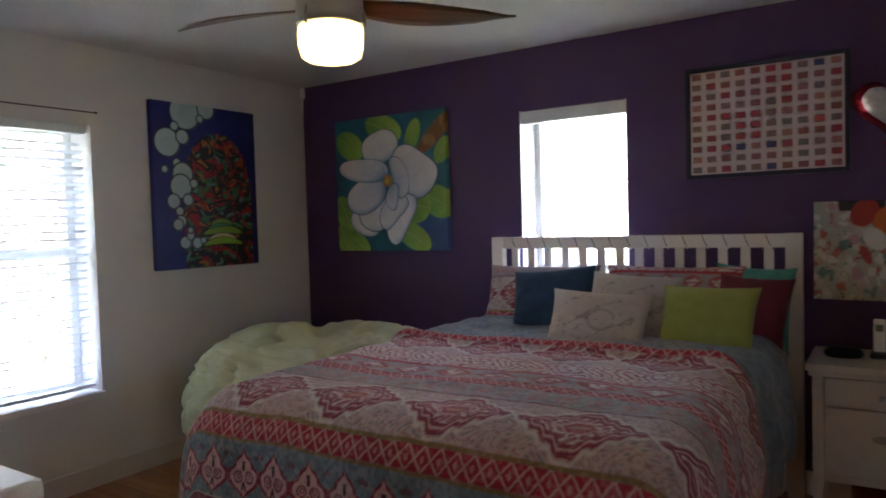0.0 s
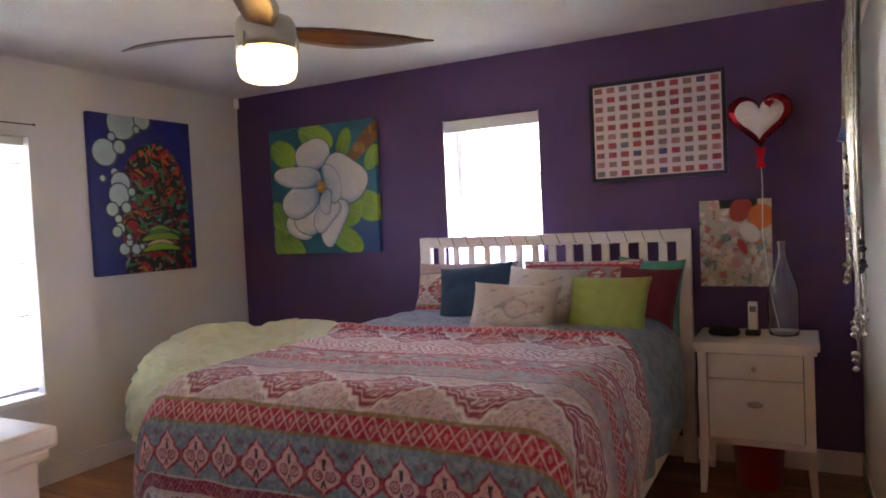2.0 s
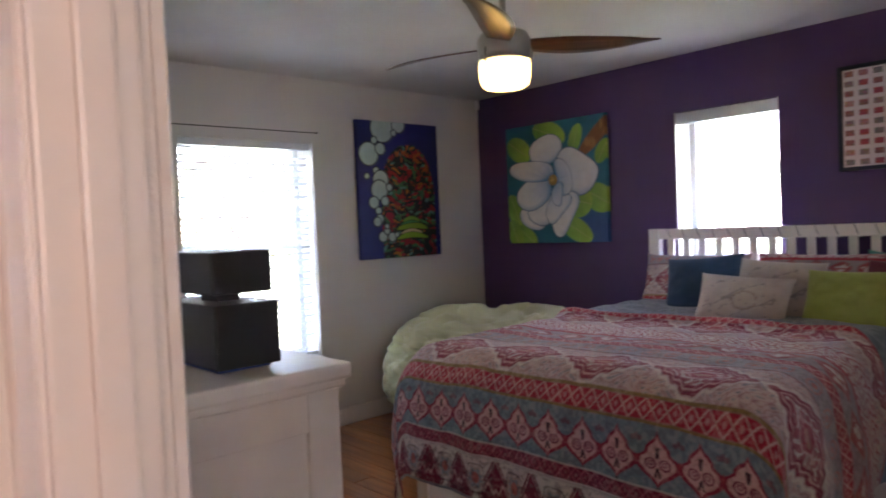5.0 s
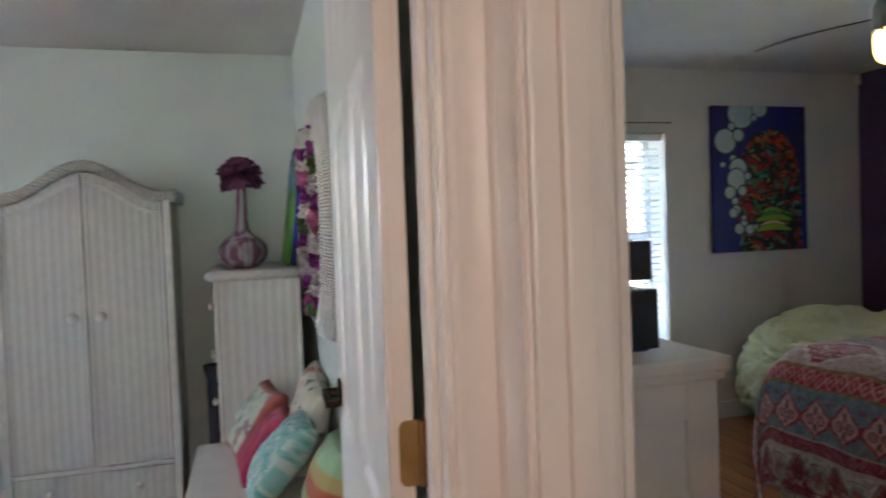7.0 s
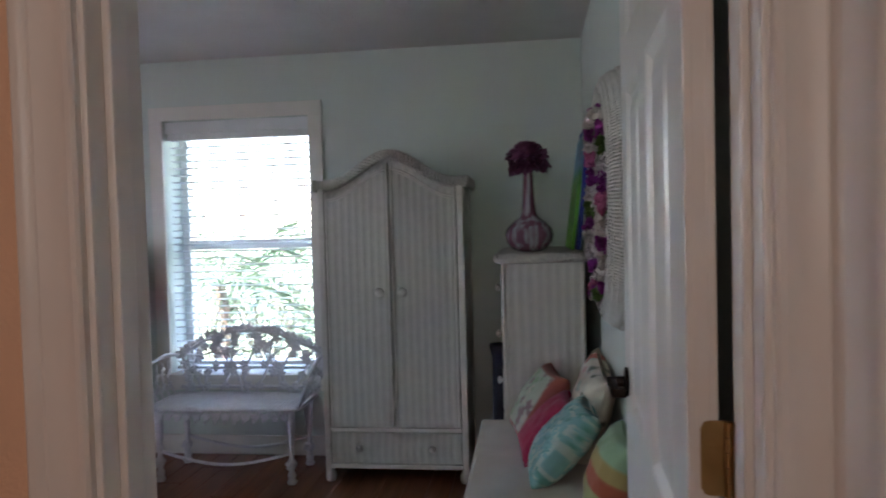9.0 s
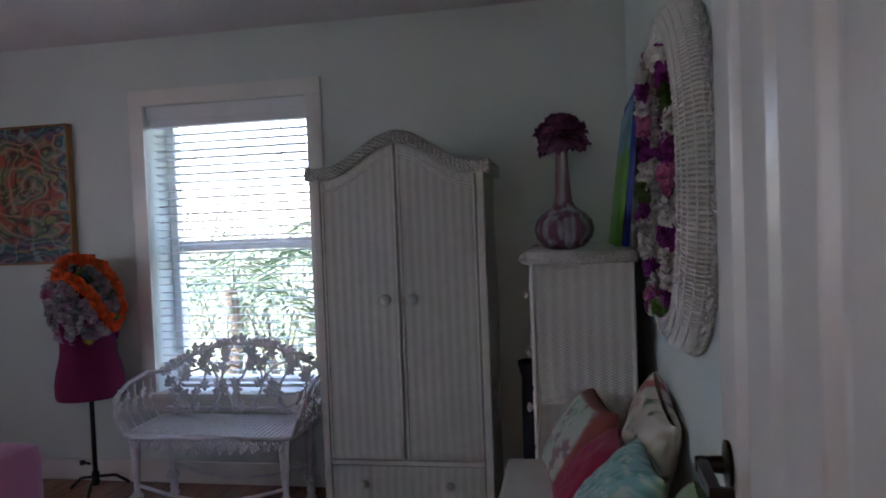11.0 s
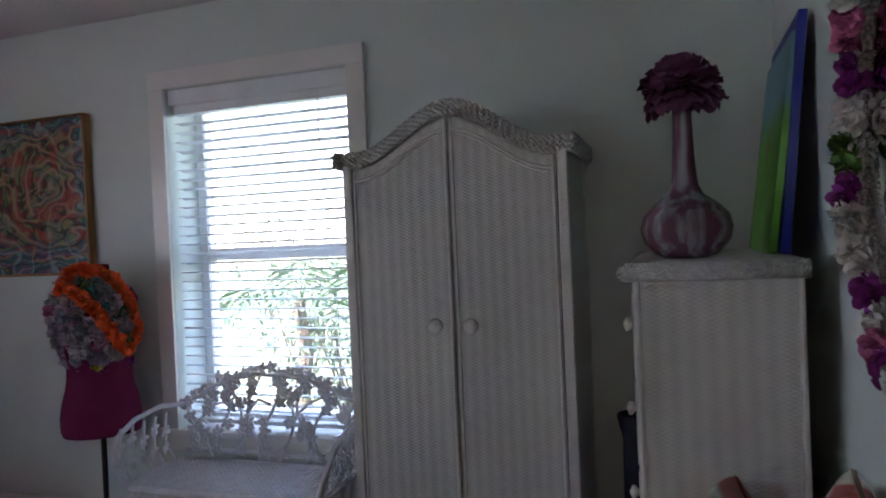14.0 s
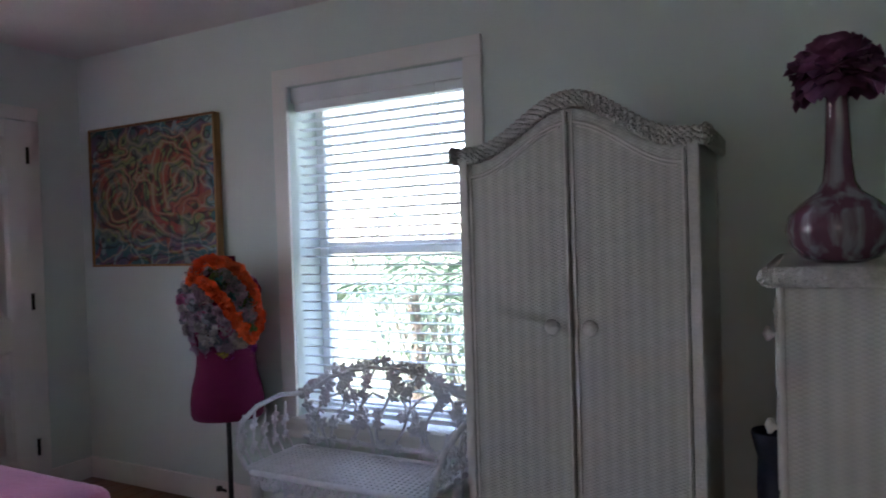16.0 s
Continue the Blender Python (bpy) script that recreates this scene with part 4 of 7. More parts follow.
    over(img, m * (1 - sstep(0.055, 0.075, leaf3)), (0.17, 0.10, 0.14))
    over(img, m * (1 - sstep(0.03, 0.045, np.hypot(x, (y + 0.66) * 0.6))), DRK)
    over(img, band(0.50, 0.512), GLD)
    diamonds(0.512, 0.590, 0.058, RED, (0.58, 0.36, 0.33), 0.7)
    over(img, band(0.590, 0.606), GLD)
    # large pink medallions between white scrolls
    m = band(0.606, 0.94)
    over(img, m, (0.52, 0.40, 0.39))
    wob = vnoise(u * 12, s * 12, 9, 2)
    scroll = np.abs(np.sin(u * 75 + 5 * wob + 2 * np.sin(s * 42)) * np.sin(s * 80 + 5 * wob + 2 * np.sin(u * 45)))
    over(img, m * (1 - sstep(0.08, 0.18, scroll)) * 0.5, (0.30, 0.08, 0.12))
    over(img, m * sstep(0.80, 0.90, scroll) * 0.8, (0.22, 0.24, 0.30))
    per = 0.42
    x, y = np.abs((u / per) % 1.0 - 0.5), np.abs((s - 0.773) / 0.334)
    q = x * 1.15 + y * 1.15 + 0.03 * np.cos(x * 50)
    over(img, m * (1 - sstep(0.53, 0.55, q)), (0.26, 0.025, 0.06))
    over(img, m * (1 - sstep(0.012, 0.026, np.abs(q - 0.45))), PNK)
    over(img, m * (1 - sstep(0.36, 0.38, q)), (0.36, 0.09, 0.12))
    over(img, m * (1 - sstep(0.36, 0.38, q)) * (1 - sstep(0.16, 0.28, scroll)) * 0.9, CR)
    over(img, m * (1 - sstep(0.20, 0.22, q)), (0.36, 0.05, 0.08))
    over(img, m * (1 - sstep(0.012, 0.026, np.abs(q - 0.20))), PNK)
    over(img, m * (1 - sstep(0.08, 0.10, q)), (0.46, 0.22, 0.18))
    over(img, m * (1 - sstep(0.02, 0.04, np.abs(q - 0.60))), CR)
    over(img, band(0.94, 0.95), MAR)
    m = band(0.95, 1.10)
    over(img, m, (0.30, 0.27, 0.29))
    x, y = np.abs((u / 0.11) % 1.0 - 0.5), (s - 1.025) / 0.15
    over(img, m * (1 - sstep(0.03, 0.06, np.abs(np.hypot(x * 1.3, y) - 0.33))), (0.45, 0.20, 0.18))
    over(img, m * (1 - sstep(0.10, 0.13, np.hypot(x, y))), (0.48, 0.17, 0.15))
    diamonds(1.10, 1.18, 0.055, (0.38, 0.03, 0.05), (0.58, 0.36, 0.33), 0.6)
    m = band(1.18, 1.34)
    over(img, m, (0.34, 0.27, 0.28))
    x, y = np.abs((u / 0.21) % 1.0 - 0.5), np.abs((s - 1.26) / 0.16)
    over(img, m * (1 - sstep(0.45, 0.48, x + y)), (0.38, 0.08, 0.09))
    over(img, m * (1 - sstep(0.28, 0.31, x + y)) * sstep(0.45, 0.5, fine), CR)
    over(img, band(1.34, 1.37), (0.42, 0.03, 0.05))
    m = band(1.37, 1.60)
    over(img, m, CR)
    over(img, m * (1 - sstep(0.22, 0.36, scroll)), (0.40, 0.06, 0.09))
    diamonds(1.60, 1.69, 0.058, RED, (0.58, 0.36, 0.33), 0.7)
    over(img, band(1.69, 2.6), (0.20, 0.25, 0.29))
    over(img, band(1.69, 2.6) * sstep(0.50, 0.55, vnoise(u * 40, s * 40, 26, 2)) * 0.55, (0.10, 0.14, 0.19))
    return img


def drape(k, top, half, r):
    """Arc length across a draped sheet to place: flat for half, rounded by r, then hanging. Returns sideways and height."""
    k0 = half - r
    a = np.abs(k)
    t = np.clip((a - k0) / r, 0, math.pi / 2)
    out = np.where(a < k0, a, k0 + r * np.sin(t))
    z = np.where(a < k0, 0, r * (1 - np.cos(t))) + np.clip(a - k0 - r * math.pi / 2, 0, None)
    return np.sign(k) * out, top - z


def quilt():
    ns, nu = 640, 600
    length, half_w = 2.43, 1.08
    s, u = np.meshgrid(np.linspace(0, length, ns), np.linspace(-half_w, half_w + 0.16, nu), indexing="ij")
    sx, zx = drape(u, 0.0, 0.80, 0.11)
    # along the bed: s=0 is the hem at the foot
    foot = 0.50
    along, zf = drape(np.minimum(s - foot - 0.9, 0), 0.0, 0.9, 0.16)
    y = BY0 - 0.055 + 0.9 + np.where(s - foot - 0.9 > 0, s - foot - 0.9, along)
    topz = 0.862
    wr = vnoise(u * 6, s * 9, 33, 3) - 0.5
    puff = 0.020 * (vnoise(u * 3, s * 3, 35, 2) - 0.5) + 0.016 * wr
    z = topz + zx + zf * np.where(np.abs(u) > 0.70, 1.0, 1.0)
    hang = np.clip(-zx / 0.3, 0, 1)
    hang2 = np.clip(-zf / 0.4, 0, 1)
    fold = 0.018 * np.sin(s * 17 + 3 * vnoise(s * 3, u * 0 + 1, 3)) * hang + 0.03 * hang * (vnoise(s * 4, u * 2, 44) - 0.5)
    fold2 = 0.010 * np.sin(u * 19 + 2 * vnoise(u * 3, s * 0, 8)) * hang2
    x = BX + sx + np.sign(u) * (fold + 0.05 * hang) + 0.05 * np.clip((1.2 - s) / 1.2, 0, 1) * np.clip(u / 0.8, -0.6, 1)
    y = y - fold2 - 0.03 * hang2
    both = hang * hang2
    x = x - np.sign(u) * 0.05 * both
    z = np.maximum(z + puff * (1 - hang * 0.6), 0.16)
    # the upper edge is folded back in a soft roll
    z = z + 0.028 * np.exp(-((s - 1.63) / 0.05) ** 2) * (1 - hang) + 0.012 * sstep(1.57, 1.63, s) * (1 - hang)
    P = np.stack([x, y, z], -1)
    tone = quilt_print(s, u + 0.02)
    stitch = vnoise(u * 85, s * 85, 51, 2)
    over(tone, sstep(0.57, 0.63, stitch) * 0.22, DRK)
    over(tone, sstep(0.43, 0.37, stitch) * 0.16, CR)
    # the grey-blue lining shows where the side is turned back near the pillows
    turned = sstep(0.0, 0.012, u - 0.62 - 2.4 * np.clip(1.66 - s, 0, 9)) * (s > 1.1)
    over(tone, turned, (0.18, 0.25, 0.29))
    over(tone, turned * sstep(0.50, 0.55, vnoise(u * 40, s * 40, 26, 2)) * 0.55, (0.09, 0.13, 0.18))
    over(tone, (1 - sstep(0.0, 0.02, np.abs(u - 0.61 - 2.4 * np.clip(1.66 - s, 0, 9)))) * (s > 1.1) * (s < 1.62), (0.34, 0.015, 0.04))
    q = grid_mesh("quilt", P, tone, PRINTED)
    so = q.modifiers.new("thickness", "SOLIDIFY")
    so.thickness, so.offset = 0.012, 0
    return tagged(q, "red, pink and grey-blue boho print quilt spread over the bed", "quilt")


quilt()


def cushion(name, w, hgt, d, colour_fn, material, label, at, rx, ry, rz, category="pillow", res=46, seed=1, pinch=0.09):
    """A soft pillow: x across, z up, puffed in y, corners drawn out."""
    a, b = np.meshgrid(np.linspace(-1, 1, res), np.linspace(-1, 1, res))
    edge = np.sqrt(np.clip((1 - np.abs(a) ** 2.6) * (1 - np.abs(b) ** 2.6), 0, 1))
    nzz = vnoise(a * 2.2 + 9, b * 2.2 + 3, seed, 3) - 0.5
    X = a * w / 2 * (1 - pinch * (1 - b ** 2) * 0 - pinch * (b ** 2 < 2) * (1 - np.abs(b) ** 2) * np.abs(a) ** 3)
    Z = b * hgt / 2 * (1 - pinch * (1 - np.abs(a) ** 2) * np.abs(b) ** 3)
    sheets = []
    for s in (-1, 1):
        Y = s * (d / 2 * edge ** 0.85 * (1 + 0.35 * nzz) + 0.006)
        P = np.stack([X, Y, Z], -1)
        sheets.append(P)
    P = np.concatenate([sheets[0], sheets[1][:, ::-1]], 1)
    P = np.concatenate([P, P[:, :1]], 1)
    cols = colour_fn(np.concatenate([a, -a[:, ::1], a[:, :1]], 1), np.concatenate([b, b, b[:, :1]], 1))
    ob = grid_mesh(name, P, cols, material)
    ob.matrix_basis = pose(*at, rx, ry, rz)
    return tagged(ob, label, category)


def plain(col, vary=0.12, seed=3):
    def f(a, b):
        nz = vnoise(a * 4, b * 4, seed, 3)
        return np.array(col) * (1 - vary + 2 * vary * nz)[..., None]
    return f


def print_of(s0, scale=0.35, shift=0.0):
    def f(a, b):
        return quilt_print(s0 + (b + 1) * scale / 2 * 1.2, a * scale + shift)
    return f


def sketch(a, b):
    img = np.zeros(a.shape + (3,)) + np.array((0.52, 0.46, 0.43))
    img *= (0.92 + 0.16 * vnoise(a * 5, b * 5, 3))[..., None]
    wv = vnoise(a * 3, b * 3, 61, 2)
    line = np.abs(np.sin(a * 7 + wv * 7) * 0.5 + np.sin(b * 8 + wv * 9) * 0.5)
    over(img, (1 - sstep(0.02, 0.07, line)) * (np.hypot(a, b) < 0.8) * 0.6, (0.16, 0.15, 0.17))
    over(img, (1 - sstep(0.02, 0.05, np.abs(np.hypot(a * 2 - 0.3, b * 1.6) - 0.5))) * 0.6, (0.22, 0.12, 0.10))
    return img


def teal_check(a, b):
    img = np.zeros(a.shape + (3,)) + np.array((0.07, 0.34, 0.30))
    over(img, sstep(0.5, 0.6, vnoise(a * 6, b * 6, 5)) * 0.4, (0.12, 0.42, 0.36))
    return img


cushion("pillow", 0.66, 0.42, 0.16, print_of(0.34, 0.52), PRINTED, "boho print pillow sham leaning on the headboard", (-1.66, 3.49, 0.955), -24, 0, 3, seed=2)
cushion("pillow", 0.70, 0.43, 0.16, print_of(0.65, 0.5, 0.1), PRINTED, "maroon boho print pillow sham leaning on the headboard", (-0.95, 3.50, 0.955), -24, 0, -2, seed=4)
cushion("pillow", 0.36, 0.42, 0.13, teal_check, PRINTED, "teal pillow tucked behind the maroon sham", (-0.575, 3.57, 0.95), -14, 4, 0, seed=6)
cushion("pillow", 0.32, 0.40, 0.14, plain((0.16, 0.012, 0.03)), PRINTED, "dark red pillow slumped against the headboard", (-0.545, 3.34, 0.935), -24, 4, -4, seed=8)
cushion("pillow", 0.44, 0.43, 0.15, plain((0.012, 0.045, 0.10)), PRINTED, "dark blue square throw pillow", (-1.45, 3.20, 0.955), -24, -5, 4, seed=9)
cushion("pillow", 0.43, 0.38, 0.14, sketch, PRINTED, "cream throw pillow with dark line embroidery", (-1.02, 3.11, 0.965), -26, 3, -2, seed=10)
cushion("pillow", 0.45, 0.31, 0.14, sketch, PRINTED, "small cream oblong pillow with faint embroidery", (-1.10, 2.89, 0.935), -28, 3, 4, seed=12)
cushion("pillow", 0.40, 0.35, 0.14, plain((0.30, 0.36, 0.085), 0.08), PRINTED, "lime green textured throw pillow", (-0.665, 3.02, 0.94), -27, 0, -4, seed=14)

# ---- bean bag ----
BAG = mat("pale_lime_bean_bag_cloth", (0.58, 0.58, 0.35), 0.85, vary=0.07, scale=5, bump=0.03, bscale=300, sheen=0.2)
bm = bmesh.new()
bmesh.ops.create_icosphere(bm, subdivisions=6, radius=1.0)
for v in bm.verts:
    n = v.co.normalized()
    e = Vector((math.copysign(abs(n.x) ** 0.8, n.x), math.copysign(abs(n.y) ** 0.8, n.y), math.copysign(abs(n.z) ** 0.75, n.z)))
    a = math.atan2(n.y, n.x)
    big = noise.fractal(n * 1.6 + Vector((3, 1, 7)), 1.0, 2.0, 3)
    rid = abs(noise.noise(n * 4.2 + Vector((1.5, 9, 2)) + 0.6 * Vector((big, big, 0))))
    rid2 = abs(noise.noise(n * 8.5 + Vector((7, 3, 5)) + 0.5 * Vector((big, 0, big))))
    k = 1 + 0.07 * big - 0.11 * (1 - min(1, rid * 4)) ** 2 * (0.35 + 0.65 * max(0, n.z + 0.4)) - 0.055 * (1 - min(1, rid2 * 5)) ** 2 - 0.018 * (1 - min(1, abs(noise.noise(n * 15 + Vector((big * 2, 4, 1)))) * 5)) ** 2
    z = e.z * 0.42 * k
    flat = 1 - 0.28 * max(0, n.z) ** 2
    v.co = Vector((e.x * 0.80 * k, e.y * 0.70 * k, max(-0.40, z * (1.0 if n.z < 0 else 0.95))))
    v.co.z += 0.40
    v.co.z += 0.045 * math.sin(a * 2 + 1.0) * max(0, n.z)
tagged(part("bean_bag", bm, BAG, None, "", True), "large pale lime green crumpled bean bag chair", "bean bag").matrix_basis = pose(-2.86, 3.02, 0.002, 0, 0, 12)

# ---- nightstand and what stands on it ----
ns = thing("nightstand", "off-white two-drawer wooden nightstand on tapered legs", "nightstand", (-0.042, 3.29, 0))
w2, d0, d1 = 0.265, 0.0, 0.42
bm = bmesh.new()
box(bm, -0.28, 0.28, -0.02, 0.44, 0.728, 0.758, 0.006)
box(bm, -0.268, 0.268, -0.01, 0.43, 0.706, 0.728, 0.005)
part("top", bm, FURN, ns)
for sx in (-1, 1):
    for sy in (0, 1):
        bm = bmesh.new()
        xa, xb = sorted((sx * 0.255, sx * 0.212))
        ya, yb = ((0.0, 0.042), (0.378, 0.42))[sy]
        box(bm, xa, xb, ya, yb, 0.26, 0.706, 0.003)
        cx, cy = (sx * 0.236, (0.021, 0.399)[sy])
        for v in box(bm, xa, xb, ya, yb, 0.0, 0.26, 0.0):
            if v.co.z < 0.1:
                v.co.x = cx + (v.co.x - cx) * 0.62 + sx * 0.012
                v.co.y = cy + (v.co.y - cy) * 0.62
        part("leg", bm, FURN, ns)
    bx("side_panel", tuple(sorted((sx * 0.24, sx * 0.226))) + (0.03, 0.39, 0.28, 0.706), FURN, ns)
bx("back_panel", (-0.212, 0.212, 0.385, 0.40, 0.28, 0.706), FURN, ns)
bx("front_rail", (-0.212, 0.212, 0.008, 0.03, 0.255, 0.285), FURN, ns, 0.002)
# solid block behind the drawers; its dark colour paints the shade in their gaps
bx("cavity", (-0.21, 0.21, 0.03, 0.38, 0.285, 0.70), mat("drawer_shadow_gap", (0.2, 0.18, 0.16), 0.8), ns)
for z0, z1, kn in ((0.58, 0.70, 0), (0.288, 0.574, 1)):
    dr = bx("drawer", (-0.208, 0.208, 0.004, 0.028, z0, z1), FURN, ns, 0.003)
    bm = bmesh.new()
    if kn:
        lathe(bm, [(0.0, 0), (0.034, 0.001), (0.036, 0.004), (0.026, 0.012), (0.0, 0.015)], 24)
        bmesh.ops.scale(bm, vec=(1, 0.45, 1), verts=bm.verts)
        bmesh.ops.transform(bm, matrix=pose(0, 0.004, 0.46, 90, 0, 0), verts=bm.verts)
    else:
        lathe(bm, [(0.0, 0), (0.006, 0.0), (0.005, 0.012), (0.012, 0.016), (0.013, 0.022), (0.0, 0.027)], 20)
        bmesh.ops.transform(bm, matrix=pose(0, 0.004, 0.635, 90, 0, 0), verts=bm.verts)
    part("pull", bm, CHROME, dr, "tarnished metal pull", True)
CLEAR = glass("clear_bottle_glass", (0.93, 0.96, 0.97))
bm = bmesh.new()
prof = [(0.0, 0.004), (0.05, 0.0), (0.066, 0.004), (0.071, 0.02), (0.072, 0.10), (0.073, 0.18), (0.069, 0.23), (0.054, 0.285), (0.036, 0.335), (0.023, 0.38), (0.019, 0.42), (0.019, 0.452), (0.024, 0.456), (0.024, 0.470), (0.017, 0.472)]
inner = [(max(r - 0.0035, 0.0), z + (0.006 if z < 0.03 else 0)) for r, z in reversed(prof[1:])] + [(0.0, 0.012)]
lathe(bm, prof + inner, 36)
bt = tagged(part("glass_bottle", bm, CLEAR, None, "", True), "tall clear glass bottle on the nightstand", "bottle")
bt.location = (0.085, 3.54, 0.759)
PHW = mat("white_phone_plastic", (0.66, 0.65, 0.62), 0.35)
ph = thing("cordless_phone", "white cordless phone upright in its cradle", "phone", (-0.055, 3.52, 0.759))
bx("cradle", (-0.035, 0.035, -0.04, 0.045, 0, 0.028), BLACK, ph, 0.008)
bm = bmesh.new()
box(bm, -0.023, 0.023, -0.012, 0.012, 0.0, 0.15, 0.008)
bmesh.ops.transform(bm, matrix=pose(0, 0.008, 0.018, -10, 0, 0), verts=bm.verts)
hsx = part("handset", bm, PHW, ph)
bm = bmesh.new()
box(bm, -0.015, 0.015, -0.0135, -0.012, 0.095, 0.125, 0.0005)
bmesh.ops.transform(bm, matrix=pose(0, 0.008, 0.018, -10, 0, 0), verts=bm.verts)
part("screen", bm, mat("grey_screen", (0.12, 0.14, 0.13), 0.2), hsx)
bm = bmesh.new()
lathe(bm, [(0.0, 0), (0.055, 0.0), (0.062, 0.012), (0.058, 0.03), (0.04, 0.042), (0.0, 0.045)], 24)
ck = tagged(part("clock_radio", bm, BLACK, None, "", True), "small black clock radio on the nightstand", "clock")
ck.matrix_basis = pose(-0.19, 3.5, 0.759, 0, 0, 0) @ Matrix.Diagonal((1.25, 0.8, 1, 1))
BIN = mat("red_plastic", (0.35, 0.012, 0.015), 0.35)
bm = bmesh.new()
lathe(bm, [(0.0, 0.0), (0.098, 0.0), (0.104, 0.006), (0.124, 0.235), (0.131, 0.237), (0.131, 0.25), (0.124, 0.25), (0.118, 0.24), (0.10, 0.012), (0, 0.01)], 36)
wb = tagged(part("waste_bin", bm, BIN, None, "", True), "round red plastic waste bin under the nightstand", "waste bin")
wb.location = (-0.045, 3.50, 0.0)

# heart balloon
FOIL = mat("red_foil", (0.42, 0.012, 0.03), 0.16, 0.75, vary=0.05, scale=20, bump=0.05, bscale=45)
FOILW = mat("silver_white_foil", (0.62, 0.58, 0.60), 0.16, 0.5, vary=0.05, bump=0.05, bscale=45)


def heart_outline(k, sc):
    pts = []
    for i in range(k):
        t = 2 * math.pi * i / k
        pts.append((sc * 16 * math.sin(t) ** 3 / 17, sc * (13 * math.cos(t) - 5 * math.cos(2 * t) - 2 * math.cos(3 * t) - math.cos(4 * t)) / 17))
    return pts


def puffy(bm, sc, thick, front, k=72, rings=9, off=0.0):
    """A puffed heart: both sides, or the front skin alone when front is set."""
    out = heart_outline(k, sc)
    for s in ((-1,) if front else (-1, 1)):
        prev = None
        for j in range(rings + 1):
            f = 1 - j / rings
            y = s * (thick * math.sqrt(max(0, 1 - f * f)) + off)
            ring = [bm.verts.new((x * f, y + s * 0.004 * math.sin(i * 1.3) * f, z * f + 0.02 * sc * (1 - f))) for i, (x, z) in enumerate(out)] if j < rings else [bm.verts.new((0, y, 0.02 * sc))]
            if prev:
                for i in range(k):
                    if len(ring) == 1:
                        bm.faces.new((prev[i], prev[(i + 1) % k], ring[0]))
                    else:
                        bm.faces.new((prev[i], prev[(i + 1) % k], ring[(i + 1) % k], ring[i]))
            prev = ring
    return bm


hbal = thing("foil_balloon", "red heart-shaped foil balloon with a white heart on it", "balloon", (-0.005, 3.70, 1.868))
bm = bmesh.new()
puffy(bm, 0.165, 0.06, False)
bmesh.ops.remove_doubles(bm, verts=bm.verts, dist=0.0005)
part("body", bm, FOIL, hbal, "", True)
bm = bmesh.new()
puffy(bm, 0.122, 0.022, True, off=0.047)
part("white_heart", bm, FOILW, hbal, "white foil heart panel", True)
bm = bmesh.new()
puffy(bm, 0.026, 0.008, True, off=0.072)
bmesh.ops.translate(bm, vec=(0.05, 0.0, 0.06), verts=bm.verts)
part("small_heart", bm, FOIL, hbal, "small red heart", True)
bm = bmesh.new()
prism(bm, [(-0.03, -0.155), (0.03, -0.155), (0.012, -0.215), (0.026, -0.262), (-0.026, -0.262), (-0.012, -0.215)], "y", -0.005, 0.005)
part("tail", bm, FOIL, hbal)
bm = bmesh.new()
tube(bm, [(0, 0, -0.21), (0.004, 0, -0.35), (0.0, -0.03, -0.6), (0.03, -0.10, -0.9), (0.07, -0.13, -1.09)], 0.003, 6)
part("ribbon", bm, mat("white_ribbon", (0.7, 0.7, 0.72), 0.4), hbal)

# necklaces on hooks on the east wall
JEW = mat("silver_beads", (0.45, 0.44, 0.40), 0.22, 0.7, vary=0.25, scale=60)
JEWD = mat("dark_beads", (0.03, 0.03, 0.035), 0.25, vary=0.3, scale=50)
JEWT = mat("teal_beads", (0.03, 0.20, 0.22), 0.3, vary=0.3, scale=50)
JEWB = mat("navy_tassel", (0.02, 0.05, 0.16), 0.6)
hk = thing("hook_rail", "white wooden rail of hooks on the bedroom wall", "hook rail", (EX, 3.05, 2.22))
bx("rail", (-0.018, 0, -0.42, 0.42, -0.03, 0.03), FURN, hk, 0.004)
rnd = random.Random(8)
for k in range(9):
    bm = bmesh.new()
    y = -0.38 + k * 0.095
    tube(bm, [(-0.018, y, 0), (-0.05, y, -0.005), (-0.055, y, 0.02)], 0.004, 6)
    part("hook", bm, CHROME, hk)
for k in range(22):
    y = 3.05 - 0.40 + (k % 9) * 0.095 + rnd.uniform(-0.03, 0.03)
    x = EX - 0.045 - rnd.uniform(0, 0.03)
    L = rnd.uniform(0.5, 1.35) if k > 5 else rnd.uniform(1.25, 1.5)
    wd = rnd.uniform(0.02, 0.05)
    m = rnd.choice([JEW, JEW, JEW, JEWD, JEWT])
    r = rnd.choice([0.004, 0.005, 0.007])
    bm = bmesh.new()
    nb = 26
    for s in (-1, 1):
        pts = []
        for i in range(nb):
            t = i / (nb - 1)
            pts.append((x - 0.01 * math.sin(t * 3), y + s * wd * math.sin(math.pi * min(1, t * 0.9 + 0.06)), 2.225 - L * t))
        tube(bm, pts, r, 5, lambda q: 0.75 + 0.5 * abs(math.sin(q * 40)))
    for i in range(5):
        z = 2.225 - L + i * rnd.uniform(0.012, 0.03)
        lathe(bm, [(0, -0.014), (0.01, -0.008), (0.014, 0), (0.01, 0.008), (0, 0.014)], 8, (x - rnd.uniform(0, 0.02), y + rnd.uniform(-0.03, 0.03), z))
    tagged(part("necklace", bm, m, None, "", True), "long beaded necklace hanging from a wall hook", "necklace", "necklaces on the hooks")
bm = bmesh.new()
